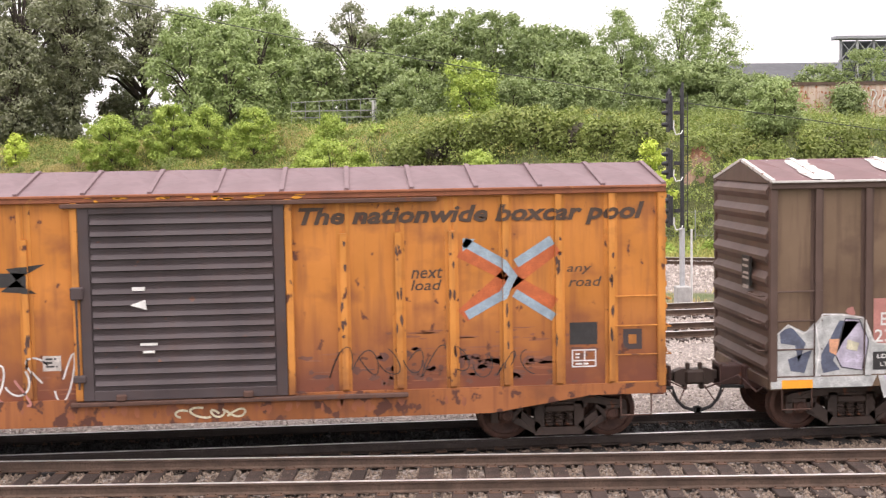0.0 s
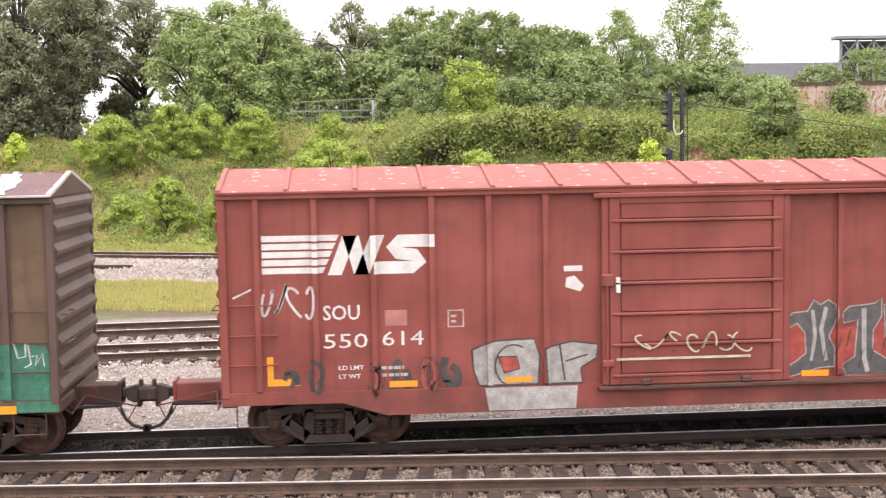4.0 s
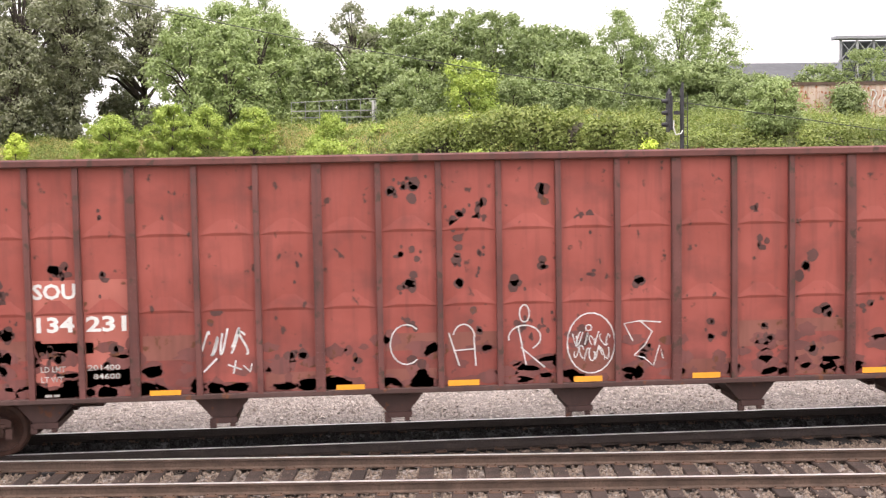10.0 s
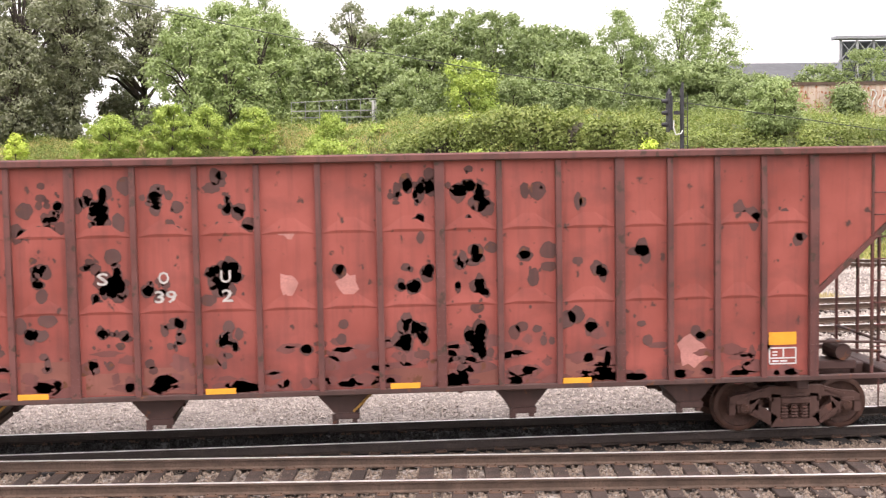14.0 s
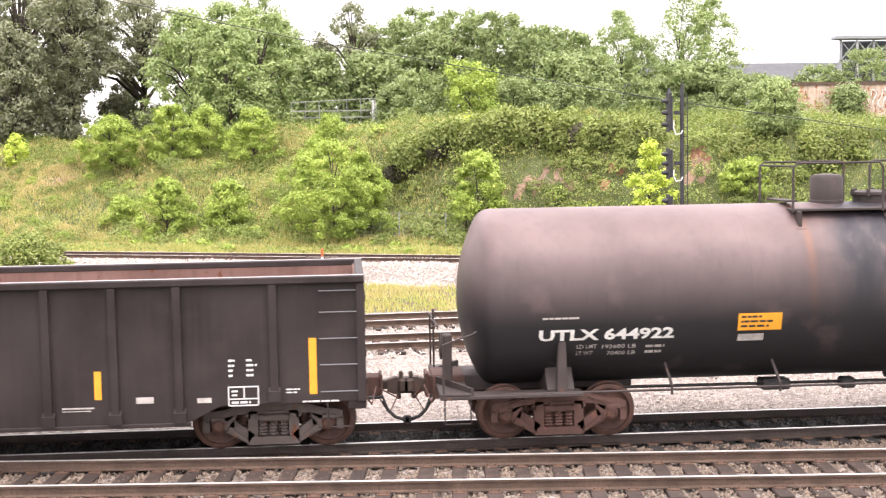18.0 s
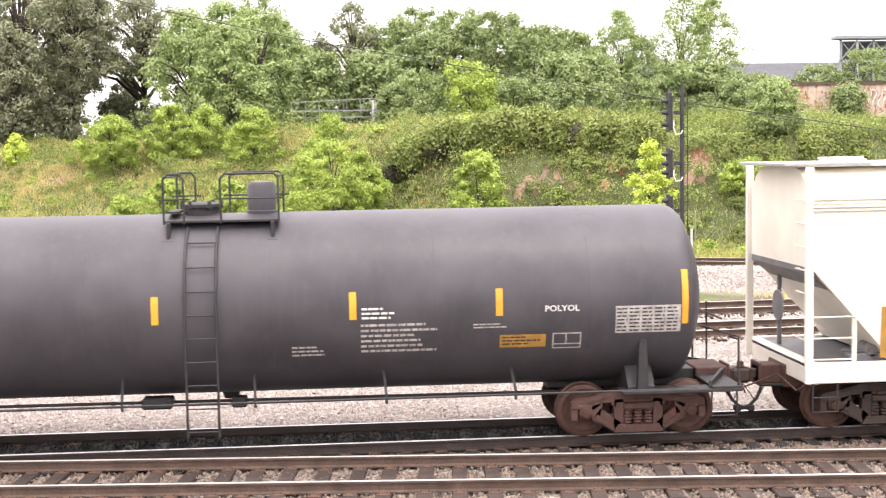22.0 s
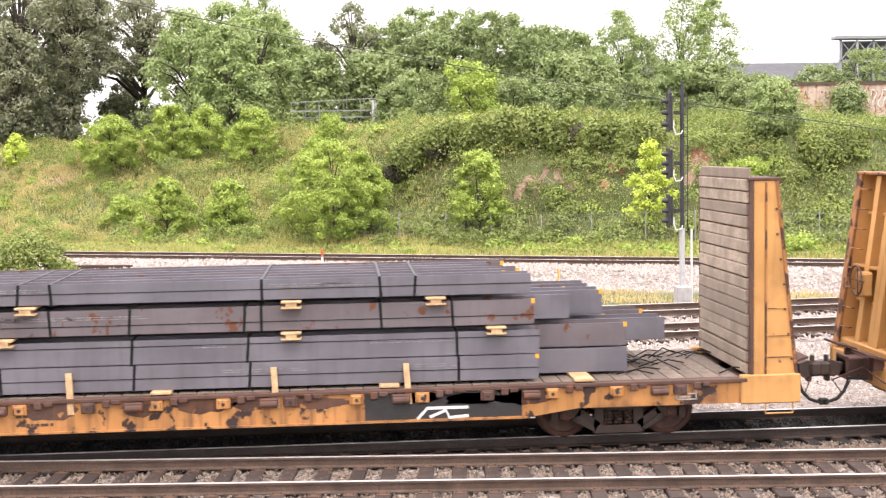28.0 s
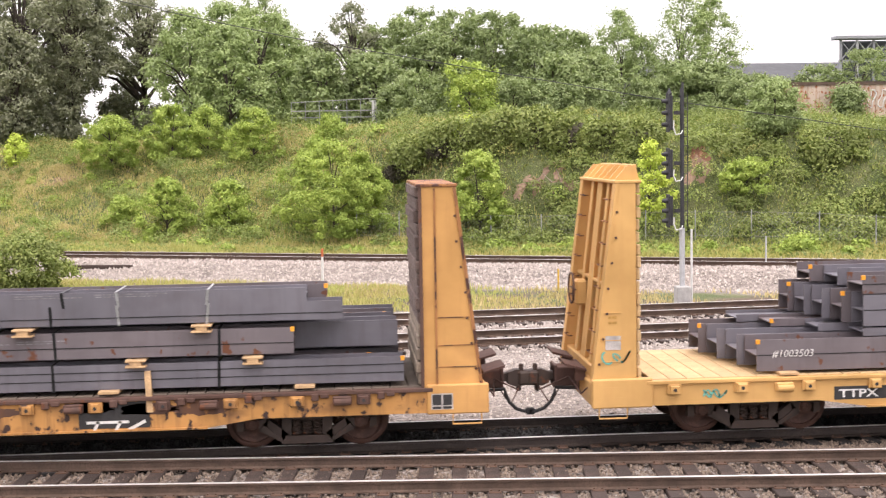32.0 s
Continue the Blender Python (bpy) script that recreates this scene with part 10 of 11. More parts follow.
# ---- bulkhead flat cars ----
def bulkhead(car, x, sx, paint, wood, cap="plain", foot=0.86, head=0.46, wheel=False):
    """A tall end wall: two tapered side boxes, open stiffener channels, a cap, and planks on the load side. x: its load face; sx: which end."""
    def xs(a, b_):
        return sorted((x + sx * a, x + sx * b_))

    def deep(z):
        return foot + (head - foot) * (z - 1.02) / 3.22
    fresh = cap == "fan"
    inner = YELLOW_RUSTED if paint is YELLOW_OLD else paint
    bh = part("bulkhead", Shape().box(*xs(0.05, foot - 0.05), -1.35, 1.35, 1.02, 1.22, 0.02), paint, car, "tall tapered steel bulkhead")
    for y in (-1, 1):
        s = Shape().prism([(x + sx * 0.08, 1.02), (x + sx * foot, 1.02), (x + sx * head, 4.24), (x + sx * 0.08, 4.24)][::-sx], *sorted((y * 1.48, y * 1.30)))
        part("side_box", s, paint, bh)
        e = Shape().prism([(x + sx * (foot - 0.02), 1.02), (x + sx * (foot + 0.03), 1.02), (x + sx * (head + 0.03), 4.24), (x + sx * (head - 0.02), 4.24)][::-sx], *sorted((y * 1.505, y * 1.28)))
        part("edge_plate", e, paint if fresh else YELLOW_RUSTED, bh)
        if not fresh:
            part("seam_plate", Shape().box(*xs(0.27, 0.30), *sorted((y * 1.50, y * 1.47)), 1.02, 4.22), YELLOW_RUSTED, bh)
            part("face_plate", Shape().box(*xs(0.03, 0.08), *sorted((y * 1.51, y * 1.36)), 1.02, 4.24), RUSTY_STEEL, bh)
        for z in (1.35, 1.7, 2.15):
            part("cross_strap", Shape().box(*xs(0.32, deep(z) - 0.04), *sorted((y * 1.493, y * 1.475)), z, z + 0.012), paint if fresh else YELLOW_RUSTED, bh)
        for k in range(7):
            z = 1.32 + 0.41 * k
            xo = deep(z) - 0.05
            part("bolt", Shape().lathe([(-0.012, 0.022), (0.012, 0.022), (0.016, 0.008)][::-1] if y < 0 else [(-0.012, 0.022), (0.016, 0.008)], "y", 7, (x + sx * (xo - 0.015 * (k % 3)), y * 1.485, z)), RUSTY_STEEL, bh)
    for y in (-0.66, -0.1, 0.1, 0.66):
        s = Shape().prism([(x + sx * 0.08, 1.2), (x + sx * (foot - 0.10), 1.2), (x + sx * (head - 0.04), 4.22), (x + sx * 0.08, 4.22)][::-sx], y - 0.025, y + 0.025)
        part("stiffener", s, inner, bh)
        q = Shape().prism([(x + sx * (foot - 0.12), 1.2), (x + sx * (foot - 0.09), 1.2), (x + sx * (head - 0.03), 4.22), (x + sx * (head - 0.06), 4.22)][::-sx], y - 0.09, y + 0.09)
        part("stiffener_flange", q, inner, bh)
    for z in (1.9, 2.55, 3.5):
        part("girt", Shape().box(*xs(0.08, deep(z) - (0.06 if z == 2.55 else 0.2)), -1.29, 1.29, z, z + 0.05, 0.01), paint, bh)
    part("back_plate", Shape().box(*xs(0.06, 0.09), -1.3, 1.3, 1.1, 4.22), inner, bh)
    if cap == "fan":
        part("cap", Shape().box(*xs(-0.01, head + 0.05), -1.5, 1.5, 4.24, 4.29, 0.01), paint, bh)
        for y in (-1.35, -0.9, -0.45, 0, 0.45, 0.9, 1.35):
            part("cap_rib", Shape().prism([(x + sx * 0.0, 4.29), (x + sx * (head + 0.02), 4.29), (x + sx * 0.20, 4.52), (x + sx * 0.05, 4.52)][::-sx], y - 0.025, y + 0.025), paint, bh)
        part("cap_ridge", Shape().box(*xs(0.0, 0.10), -1.2, 1.2, 4.30, 4.54, 0.01), paint, bh)
    else:
        part("cap", Shape().box(*xs(0.0, head + 0.05), -1.5, 1.5, 4.24, 4.29, 0.01), RUSTY_STEEL if cap == "slab" else YELLOW_RUSTED, bh)
        if cap == "slab":
            part("cap_fin", Shape().prism_x([(-1.35, 4.29), (1.35, 4.29), (1.0, 4.42), (-1.0, 4.42)][::-1], *xs(0.02, 0.10)), RUSTY_STEEL, bh)
            part("cap_lip", Shape().box(*xs(head, head + 0.10), -1.45, 1.3, 4.18, 4.29, 0.015), RUSTY_STEEL, bh)
    rng_ = random.Random(int(x * 10) + 500)
    for k in range(17 if cap == "slab" else 16):
        z = 1.06 + k * 0.201
        o = rng_.uniform(0, 0.045 if wood is DARK_WOOD else 0.025)
        e0, e1 = rng_.uniform(-0.05, 0.03), rng_.uniform(-0.05, 0.03)
        part("plank", Shape().box(*sorted((x - sx * o, x + sx * 0.05)), -1.37 + e0, 1.37 + e1, z, z + rng_.uniform(0.172, 0.197), 0.014), OLD_WOOD if wood is DARK_WOOD and k in (0, 1, 2, 3, 4) else wood, bh)
    for k in range(8):
        z = 1.45 + 0.36 * k
        xo = x + sx * (deep(z) - 0.02)
        if k < 4 or fresh:
            part("rung", Shape().tube([(xo, -1.2, z), (xo + sx * 0.06, -1.2, z), (xo + sx * 0.06, -0.8, z), (xo, -0.8, z)], 0.011), YELLOW_RUSTED, bh)
        part("rung", Shape().tube([(xo, 0.85, z), (xo + sx * 0.07, 0.85, z), (xo + sx * 0.07, 1.25, z), (xo, 1.25, z)], 0.011), YELLOW_RUSTED, bh)
    if wheel:
        xo = x + sx * (deep(2.35) + 0.10)
        part("brake_housing", Shape().box(*sorted((xo, xo - sx * 0.22)), 0.42, 0.74, 2.05, 2.5, 0.04), paint, bh)
        part("brake_wheel", Shape().tube([(xo + sx * 0.06, 0.55 + 0.27 * math.cos(a * math.pi / 8), 2.35 + 0.27 * math.sin(a * math.pi / 8)) for a in range(17)], 0.018, 6).tube([(xo + sx * 0.03, 0.28, 2.35), (xo + sx * 0.03, 0.82, 2.35)], 0.014).tube([(xo + sx * 0.03, 0.55, 2.08), (xo + sx * 0.03, 0.55, 2.62)], 0.014), RUSTY_STEEL, bh, "rusty hand brake wheel")
    return bh


def flatcar(car, half, trucks, paint, wood, bulk, decking, sill, fresh=False):
    for y in (-1, 1):
        low = [(-half, 0.62), (-half, 1.0), (half, 1.0), (half, 0.62), (6.4, 0.62), (5.6, 0.50), (-5.6, 0.50), (-6.4, 0.62)]
        part("side_sill", Shape().prism(low[::-y], *sorted((y * 1.50, y * 1.44))), sill, car)
        part("edge_rail", Shape().box(-half + 0.9, half - 0.9, *sorted((y * 1.55, y * 1.42)), 0.97, 1.03, 0.008), RUSTY_STEEL if not fresh else paint, car)
        part("bottom_flange", Shape().box(-5.6, 5.6, *sorted((y * 1.54, y * 1.40)), 0.49, 0.52), sill, car)
    n = int((2 * half - 2.0) / 0.29)
    plank = Shape().box(-0.14, 0.14, -1.42, 1.42, 0.985, 1.045, 0.008).mesh("deck_plank", decking)
    for i in range(n):
        part("deck_plank", plank, None, car).location = (-half + 1.0 + (i + 0.5) * (2 * half - 2.0) / n, 0, 0)
    x, i = -half + 1.35, 0
    while x < half - 1.2:
        pocket = part("stake_pocket", Shape().box(x - 0.11, x + 0.11, -1.555, -1.49, 0.80, 0.97, 0.012).box(x - 0.075, x + 0.075, -1.60, -1.55, 0.81, 0.95, 0.012), (RUSTY_STEEL if i % 3 == 1 and not fresh else sill), car)
        part("pocket_hole", Shape().lathe([(-1.606, 0.03), (-1.59, 0.03)], "y", 8, (x, 0, 0.88)), BLACK, pocket)
        if not fresh:
            part("chain_guide", Shape().box(x + 0.22, x + 0.34, -1.57, -1.49, 0.88, 1.0, 0.015).box(x + 0.36, x + 0.5, -1.56, -1.49, 0.92, 1.0, 0.015), RUSTY_STEEL, car)
        if i % 2 == 1:
            part("winch", Shape().box(x + 0.56, x + 0.86, -1.58, -1.48, 0.80, 0.95, 0.02).lathe([(x + 0.58, 0.055), (x + 0.84, 0.055)], "x", 10, (0, -1.59, 0.86)), RUSTY_STEEL if not fresh else sill, car, "tie-down winch")
        x += 1.05 if not fresh else 1.12
        i += 1
    for k in range(int((half - 2) / 0.55)) if not fresh else ():
        a = random.Random(k + int(half * 7) + len(car.children))
        xx = -half + 1.6 + k * 1.1 + a.uniform(-0.3, 0.3)
        part("grime_patch", Shape().add([(px_, -1.503, pz_) for px_, pz_ in blob(xx, 0.88 + a.uniform(-0.06, 0.03), a.uniform(0.25, 0.6), a.uniform(0.08, 0.16), a, 24, 0.2)], [tuple(range(24))]), GRIME, car)
    part("centre_sill", Shape().box(-half + 0.3, half - 0.3, -0.32, 0.32, 0.46, 0.97), TRUCK_DARK, car)
    part("underframe", Shape().box(-half + 0.2, half - 0.2, -1.42, 1.42, 0.90, 0.97), TRUCK_DARK, car)
    for sx in (-1, 1):
        part("end_casting", Shape().box(*sorted((sx * half, sx * (half - 1.0))), -1.54, -1.40, 0.60, 1.08, 0.02).box(*sorted((sx * half, sx * (half - 1.0))), 1.40, 1.54, 0.60, 1.08, 0.02).box(*sorted((sx * half, sx * (half - 0.2))), -1.4, 1.4, 0.62, 1.02, 0.02), paint, car)
        for y0, y1 in ((-0.95, -0.3), (0.3, 0.95)):
            part("crossover_step", Shape().prism([(sx * (half - 0.02), 1.12), (sx * (half + 0.34), 1.22), (sx * (half + 0.34), 1.26), (sx * (half - 0.02), 1.16)][::sx], y0, y1).box(*sorted((sx * (half - 0.02), sx * (half + 0.16))), y0 + 0.1, y0 + 0.16, 0.95, 1.15), TRUCK_RUST, car)
        x0, x1 = sorted((sx * (half - 0.12), sx * (half - 0.58)))
        part("step", Shape().tube([(x0, -1.5, 0.62), (x0, -1.5, 0.43), (x1, -1.5, 0.43), (x1, -1.5, 0.62)], 0.016), paint, car)
        grabs(car, [(x0, x1, 0.78), (x0, x1, 0.95)], paint, -1.50, 0.012)
        coupler(car, sx * half, sx, 0.82, TRUCK_RUST, 0.9)
        truck(car, trucks[0] if sx < 0 else trucks[1], "dark")
    for (x, sx, cap, foot, head), wd in zip(bulk, wood):
        bulkhead(car, x, sx, paint, wd, cap, foot, head, sx < 0)


def i_beam(x0, x1, yc, w, z0, h, t=0.022):
    """A wide-flange beam lying on its side: two upright flanges joined by a level web."""
    a, b_, m = yc - w / 2, yc + w / 2, z0 + h / 2
    poly = [(a, z0), (a + t, z0), (a + t, m - t * 0.4), (b_ - t, m - t * 0.4), (b_ - t, z0), (b_, z0), (b_, z0 + h), (b_ - t, z0 + h), (b_ - t, m + t * 0.4), (a + t, m + t * 0.4), (a + t, z0 + h), (a, z0 + h)]
    return Shape().prism_x(poly[::-1], x0, x1)


def beam_layer(u, layer, z0, h, spans, straps, blocks, pale=(), split=None, chalk=None, stakes=(), wide=2.72):
    """One strapped layer of beams on a flat car, with its lumber. spans: near to far, each beam's two ends."""
    b_ = thing("beam_bundle", "strapped bundle of dark steel I-beams on flat car", "steel beams", "bundles of steel beams")
    MOVERS.append((b_, u))
    w = wide / len(spans)
    for i, (x0, x1) in enumerate(spans):
        yc = -1.36 + (i + 0.5) * w
        be = part("steel_beam", i_beam(x0, x1, yc, w - 0.03, z0, h), BEAM_STEEL if (i + layer) % 3 else BEAM_BROWN, b_)
        for k in ((x0, x1) if (i + layer) % 3 == 0 else (x1,) if (i + layer) % 4 == 1 else ()):
            e = k - 0.012 if k == x0 else k - 0.05
            part("paint_mark", Shape().box(e, e + 0.062, yc - w / 2 + 0.012, yc - w / 2 + 0.05, z0 + h - 0.07, z0 + h + 0.003), AMBER, be, "yellow painted corner")
    if split:
        for q in split:
            part("lap_line", Shape().box(spans[0][0], spans[0][1], -1.352, -1.344, z0 + h * q, z0 + h * q + 0.012), STRAP, b_)
    if chalk:
        rng_ = random.Random(layer * 7 + int(u))
        for k in range(3):
            x = rng_.uniform(spans[0][0] + 0.5, spans[0][1] - 2.2)
            decal("chalk_mark", bars(x, x + rng_.uniform(0.8, 1.6), z0 + h * 0.58, z0 + h * 0.58 + 0.07, 2, k), CHALK, b_, -1.346, label="rubbed chalk marks")
    for x in straps:
        lean = 0.03 * math.sin(x * 7)
        part("strap", Shape().add([(x - 0.022, -1.352, z0 - 0.02), (x + 0.022, -1.352, z0 - 0.02), (x + 0.022 + lean, -1.352, z0 + h + 0.006), (x - 0.022 + lean, -1.352, z0 + h + 0.006), (x - 0.022 + lean, wide - 1.42, z0 + h + 0.006), (x + 0.022 + lean, wide - 1.42, z0 + h + 0.006)], [(0, 1, 2, 3), (3, 2, 5, 4)]), STRAP_PALE if x in pale else STRAP, b_)
    for x in blocks:
        s_ = Shape().box(x - 0.16, x + 0.16, -1.50, 1.36, z0 - 0.055, z0 - 0.022, 0.006).box(x - 0.16, x + 0.16, -1.50, -1.2, z0 - 0.145, z0 - 0.115, 0.006) if z0 > 1.3 else Shape().box(x - 0.16, x + 0.16, -1.50, 1.36, z0 - 0.05, z0 - 0.004, 0.006)
        if z0 > 1.3:
            s_.box(x - 0.09, x + 0.09, -1.49, -1.3, z0 - 0.116, z0 - 0.054, 0.004)
        part("lumber", s_, RAW_WOOD, b_, "raw lumber spacer")
    for x, zt in stakes:
        part("stake", Shape().add([(x - 0.04, -1.52, 0.78), (x + 0.06, -1.52, 0.78), (x + 0.02, -1.46, zt), (x - 0.07, -1.46, zt), (x - 0.04, -1.44, 0.78), (x + 0.06, -1.44, 0.78), (x + 0.02, -1.38, zt), (x - 0.07, -1.38, zt)],
             [(0, 1, 2, 3), (7, 6, 5, 4), (0, 4, 5, 1), (3, 2, 6, 7), (1, 5, 6, 2), (0, 3, 7, 4)]), RAW_WOOD, b_, "raw timber stake")


UK, UL, UM = 77.16, 99.01, 120.95
K = new_car("bulkhead_flat_car", "rusty yellow bulkhead flat car carrying steel beams", UK, "flat car")
flatcar(K, 10.08, (-7.45, 7.15), YELLOW_OLD, (DARK_WOOD, OLD_WOOD), ((-9.2, -1, "plain", 0.88, 0.50), (9.22, 1, "slab", 0.80, 0.46)), DECK_WOOD, SILL_RUSTY)
beam_layer(UK, 1, 1.10, 0.40, [(-7.65, 5.78), (-6.2, 7.34), (-7.5, 6.6), (-6.9, 7.3), (-7.4, 7.0), (-7.0, 7.3)], (-2.75, -0.7, 1.12, 4.48), (-6.9, -3.8, -0.25, 3.35, 6.5), split=(0.45,), chalk=1, stakes=((-1.66, 1.42), (1.54, 1.42), (3.65, 1.42)))
beam_layer(UK, 2, 1.52, 0.38, [(-7.5, 5.8), (-8.38, 7.35), (-7.0, 8.14), (-8.3, 7.2), (-7.8, 8.0)], (-5.15, -2.78, -0.72, 1.10, 4.46), (), split=(0.72,), chalk=1)
beam_layer(UK, 3, 2.00, 0.40, [(-6.9, 5.72), (-8.33, 6.39), (-7.6, 7.05), (-8.0, 6.5), (-7.3, 7.0)], (-5.15, -2.85, -1.95, -0.74, 1.06, 1.34, 3.25, 4.40), (-5.6, -2.67, 1.81, 5.09), split=(0.35,), chalk=1)
beam_layer(UK, 4, 2.50, 0.32, [(-6.79, 5.67), (-6.2, 5.3), (-6.6, 5.6), (-6.5, 4.9), (-6.3, 5.2), (-6.6, 5.5)], (-3.45, -2.45, -1.92, 1.36, 3.25, 3.78), (-4.73, -2.30, 1.82, 4.12), split=(0.5,), chalk=1)
decal("lettering", letters("TTPX", -5.62, -4.95, 0.60, 0.76, 0, 0.01) + letters("80041", -4.6, -3.85, 0.60, 0.76, 0, 0.01), BROWN_INK, K, -1.50)
decals("panel", [rect(2.95, 5.48, 0.53, 0.95)], INK, K, -1.50, lift=0.003, label="black painted panel")
decal("emblem", ribbon([(3.8, 0.54), (3.95, 0.70), (4.6, 0.70)], 0.05) + ribbon([(4.0, 0.56), (4.25, 0.66), (4.3, 0.54), (4.6, 0.56)], 0.05), WHITE, K, -1.50, lift=0.007, label="white slanted emblem shapes")
decal("stencil", bars(-2.5, -1.6, 0.72, 0.82, 1, 3) + bars(-2.5, -1.6, 0.58, 0.68, 1, 4), BROWN_INK, K, -1.50)
capacity_box(K, 8.0, 8.35, 0.7, 0.98, OLDWHITE, -1.51)
for i in range(22):
    a = random.Random(i)
    x, y, d = a.uniform(6.6, 8.9), a.uniform(-1.2, 1.1), a.uniform(-0.6, 0.6)
    part("scrap_band", Shape().tube([(x, y, 1.06), (x + 0.3, y + d * 0.4, 1.12 + 0.1 * a.random()), (x + 0.6, y + d, 1.07)], 0.014, 4), STRAP, K)

L = new_car("loaded_flat_car", "yellow bulkhead flat car with dark steel beams", UL, "flat car")
flatcar(L, 10.08, (-7.19, 7.15), YELLOW, (DARK_WOOD, DARK_WOOD), ((-9.06, -1, "plain", 0.96, 0.50), (8.97, 1, "plain", 1.0, 0.60)), DECK_WOOD, SILL_DIRTY)
beam_layer(UL, 5, 1.13, 0.40, [(-7.64, 8.73), (-8.62, 8.2), (-8.3, 8.6), (-7.9, 8.7), (-8.5, 8.4), (-8.0, 8.6)], (-6.2, -5.05, -2.75, 0.7, 3.2, 5.78), (-7.14, -3.47, -0.03, 4.07, 7.14), split=(0.35, 0.68), stakes=((-5.84, 1.42), (-1.6, 1.42), (1.58, 1.42), (4.7, 1.42)))
beam_layer(UL, 6, 1.63, 0.42, [(-5.55, 6.98), (-6.9, 8.66), (-7.17, 8.6), (-6.4, 8.5), (-7.0, 8.66)], (-5.05, -4.72, -2.68, -2.18, 0.75, 1.96, 2.35, 3.25, 5.8), (-5.89, -3.92, 0.34, 4.5, 6.33), split=(0.4,), chalk=1)
beam_layer(UL, 7, 2.16, 0.30, [(-5.81, 7.77), (-5.97, 7.3), (-5.6, 7.5), (-5.9, 7.4), (-5.7, 7.2)], (-4.72, -3.35, -2.5, -2.18, 1.95, 3.2, 4.25, 5.62), (-4.30, -1.50, 2.78, 5.54), pale=(-4.72, -2.18, 1.95, 4.25, 5.62, -3.35), split=(0.35,))
beam_layer(UL, 8, 2.46, 0.22, [(-5.97, 7.2), (-5.5, 7.52)], (-4.72, -3.35, -2.18, 1.95, 3.4, 4.25, 5.62), (), pale=(-4.72, -2.18, 1.95, 4.25, 5.62, -3.35), chalk=1, wide=1.0)
decals("panel", [rect(-5.68, -2.77, 0.54, 0.94), rect(3.6, 4.7, 0.54, 0.96)], INK, L, -1.50, lift=0.003, label="black painted panel")
decal("lettering", letters("TTPX", -5.55, -4.70, 0.57, 0.71, 0.2, 0.02), OLDWHITE, L, -1.50, lift=0.007)
decal("lettering", letters("81111", -3.72, -2.83, 0.56, 0.70, 0.2, 0.02), OLDWHITE, L, -1.50, lift=0.007)
decal("emblem", ribbon([(3.73, 0.64), (4.36, 0.64)], 0.045) + ribbon([(3.9, 0.64), (3.84, 0.52)], 0.05) + ribbon([(4.24, 0.64), (4.18, 0.52)], 0.05) + ribbon([(4.38, 0.52), (4.62, 0.64)], 0.05), WHITE, L, -1.50, lift=0.007, label="white slanted emblem shapes")
decals("repaint", [rect(-0.55, 0.55, 0.51, 0.66)], YELLOW_NEW, L, -1.50, lift=0.012)
decal("stencil", [rect(9.15, 9.5, 0.68, 0.94)], OLDWHITE, L, -1.54)
decal("stencil", [rect(9.17, 9.31, 0.75, 0.92), rect(9.34, 9.48, 0.75, 0.92), rect(9.17, 9.31, 0.69, 0.73), rect(9.34, 9.48, 0.69, 0.73)], INK, L, -1.54, lift=0.007)
rng = random.Random(91)
decal("rust_streak", [blob(-9.55 + rng.uniform(-0.03, 0.03), 1.6 + 0.25 * i, 0.05, 0.16, rng, 9, 0.5) for i in range(6)] + [blob(-9.5, 3.9, 0.09, 0.13, rng, 10, 0.4)], RUSTY_STEEL, L, -1.48, lift=0.006, label="dark rust streak")

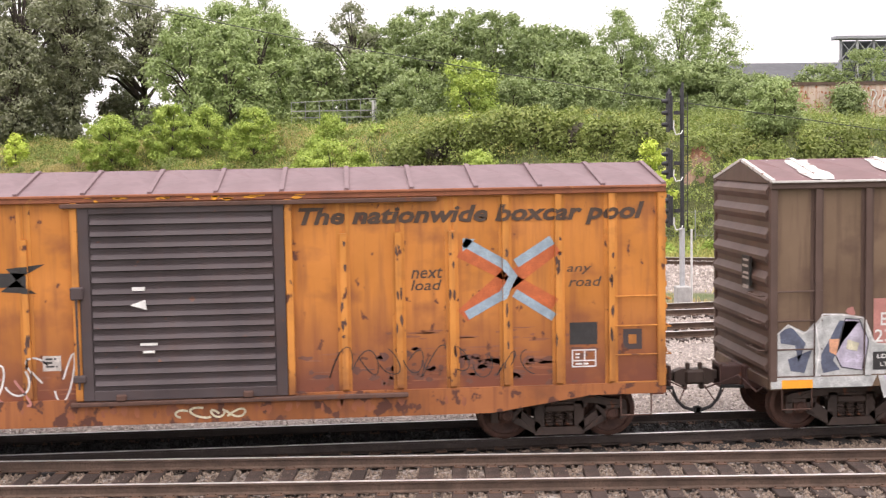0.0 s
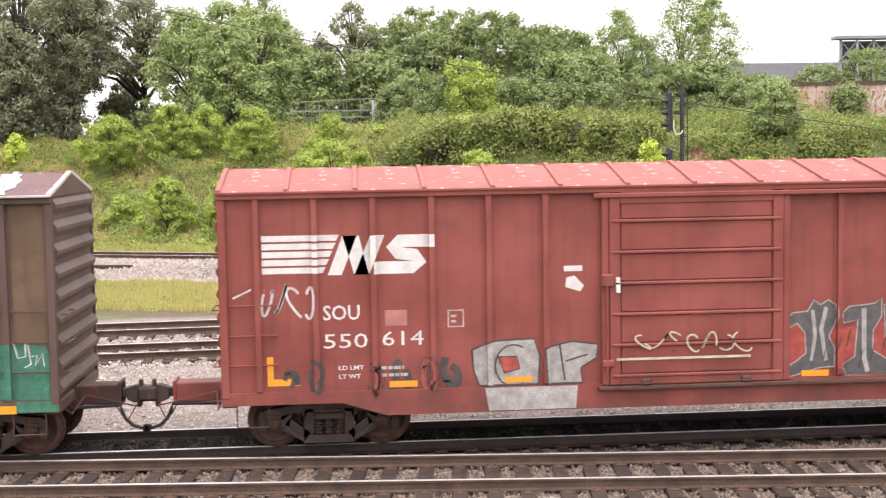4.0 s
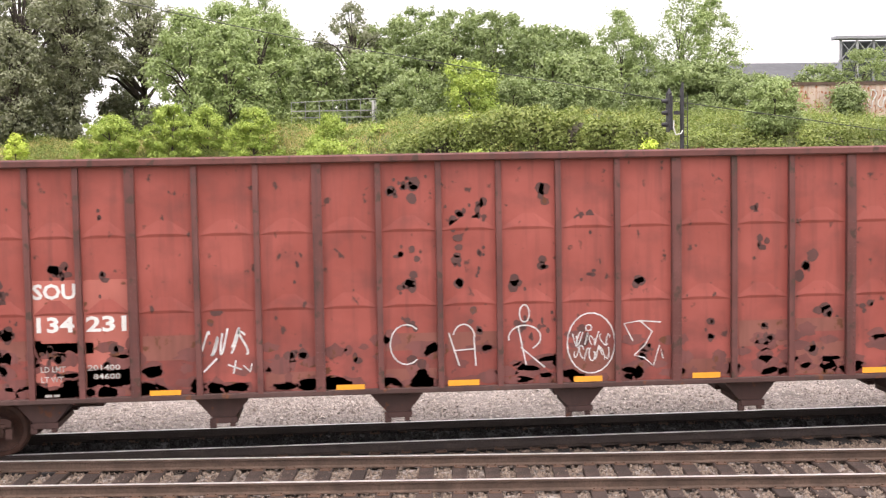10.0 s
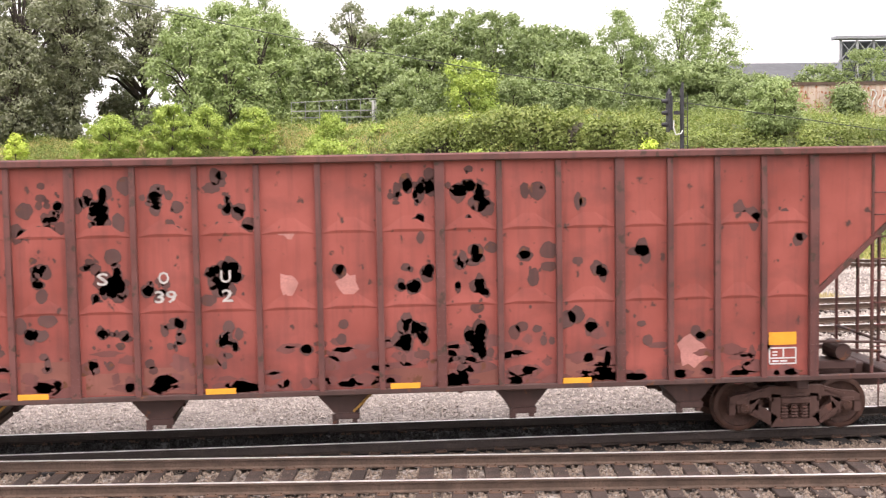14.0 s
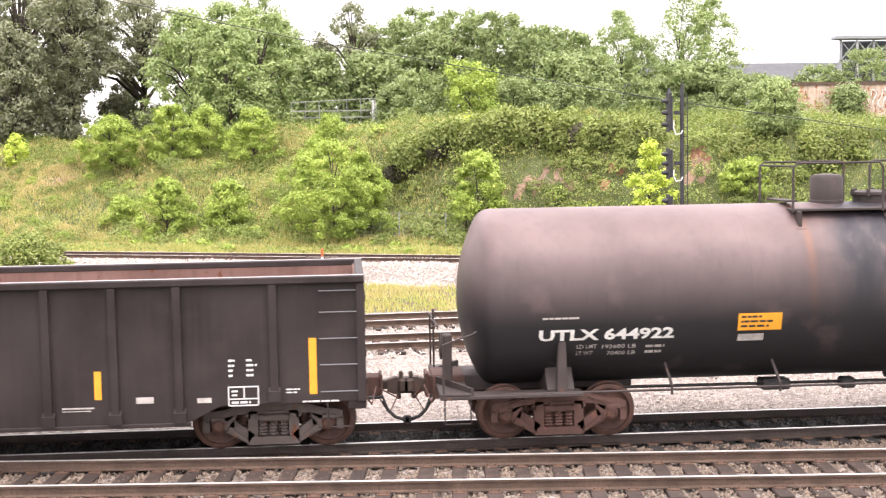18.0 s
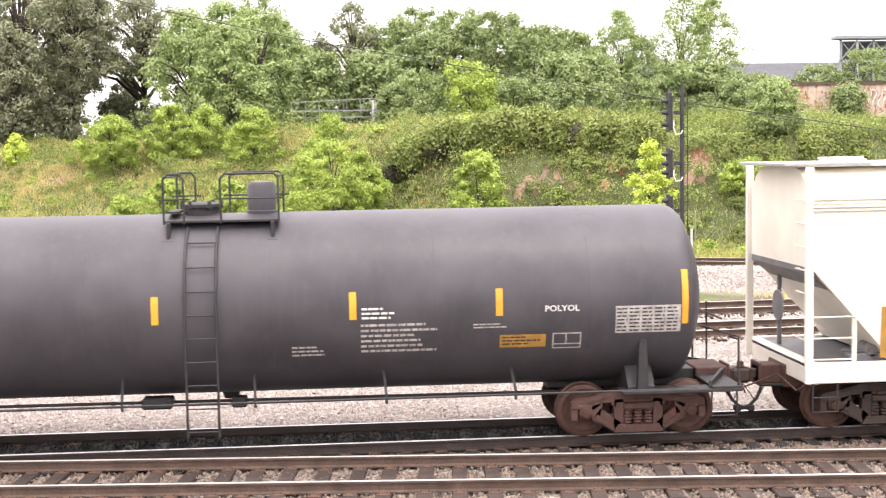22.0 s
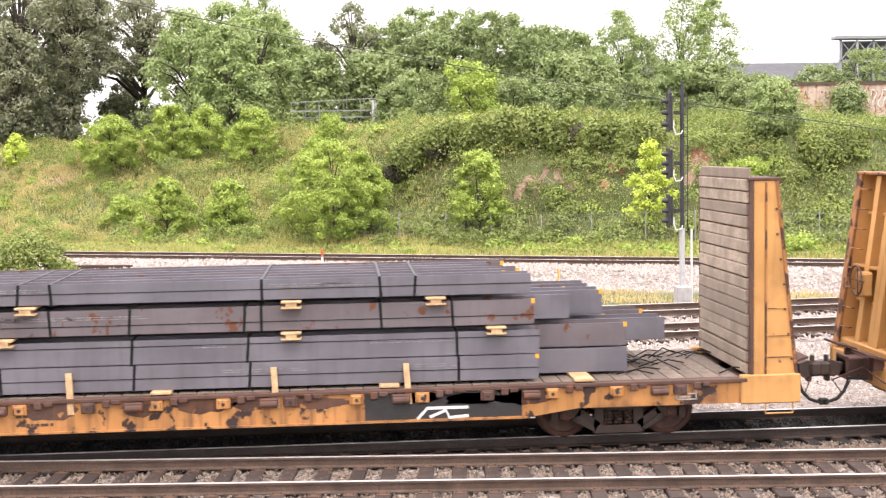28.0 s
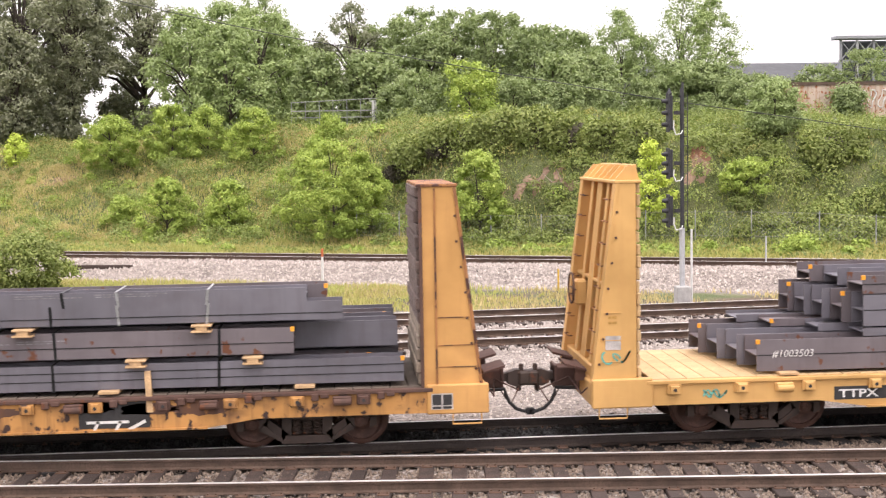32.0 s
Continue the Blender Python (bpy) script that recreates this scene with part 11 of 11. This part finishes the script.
M = new_car("fresh_yellow_flat_car", "clean yellow bulkhead flat car with tan deck", UM, "flat car")
flatcar(M, 10.18, (-7.36, 7.3), YELLOW_NEW, (TAN_DECK, TAN_DECK), ((-9.36, -1, "fan", 0.78, 0.38), (9.3, 1, "fan", 0.78, 0.38)), TAN_DECK, YELLOW_NEW, True)
beam_layer(UM, 9, 1.10, 0.52, [(-7.4, 8.2), (-7.52, 8.0), (-7.66, 8.3), (-7.8, 8.1)], (-3.0, 0.2, 3.4), (-6.9, -3.3, 0.4, 4.0), split=(0.5,))
beam_layer(UM, 10, 1.64, 0.13, [(-5.6, 8.0), (-6.1, 7.8), (-6.7, 8.1), (-7.1, 7.6)], (-3.0, 0.2, 3.4), ())
beam_layer(UM, 11, 1.80, 0.52, [(-5.6, 7.8), (-5.75, 7.5), (-5.88, 7.9), (-6.0, 7.6), (-6.1, 7.6)], (-3.0, 0.2, 3.4), (), split=(0.5,))
beam_layer(UM, 12, 2.34, 0.30, [(-5.62, 7.6), (-5.3, 7.4), (-5.5, 7.5), (-5.75, 7.7)], (-3.0, 0.2), (), split=(0.5,))
decals("panel", [rect(-6.15, -3.2, 0.62, 0.84)], INK, M, -1.50, lift=0.003, label="black painted panel")
decal("lettering", letters("TTPX", -6.07, -5.4, 0.655, 0.79, 0, 0.02), WHITE, M, -1.50, lift=0.007)
decal("graffiti", scrawl(-8.35, -7.95, 0.72, 0.86, 92, 0.03, 3) + scrawl(-10.0, -9.55, 1.3, 1.55, 93, 0.03, 3), SPRAY["teal"], M, -1.50, lift=0.012, label="teal spray tag")
decal("stencil", [rect(-9.95, -9.7, 1.55, 1.78)], OLDWHITE, M, -1.48, lift=0.01)
decal("stencil", bars(-9.9, -9.65, 1.95, 2.12, 2, 4), AMBER_OLD, M, -1.48, lift=0.01)
decal("chalk_mark", letters("#1003503", -7.15, -6.45, 1.32, 1.45, 0.2, 0.0), WHITE, M, -1.36, lift=0.01, label="white chalk number")


def motions():
    """The train rolls past; each wheel turns on its truck."""
    beats = sorted({float(t) for t in range(0, 33, 2)} | {7.0, 7.5, 7.8, 8.1, 8.4, 8.7, 9.0})
    for ob, u in MOVERS:
        walk(ob, [(t, pose(u + run(t), 0, 0)) for t in beats])
    for ob, k in WHEELS:
        walk(ob, [(i / 15, pose(k, 0, 0.441, 0, math.degrees((run(i / 15) - run(0)) / 0.441), 0)) for i in range(481)])


motions()
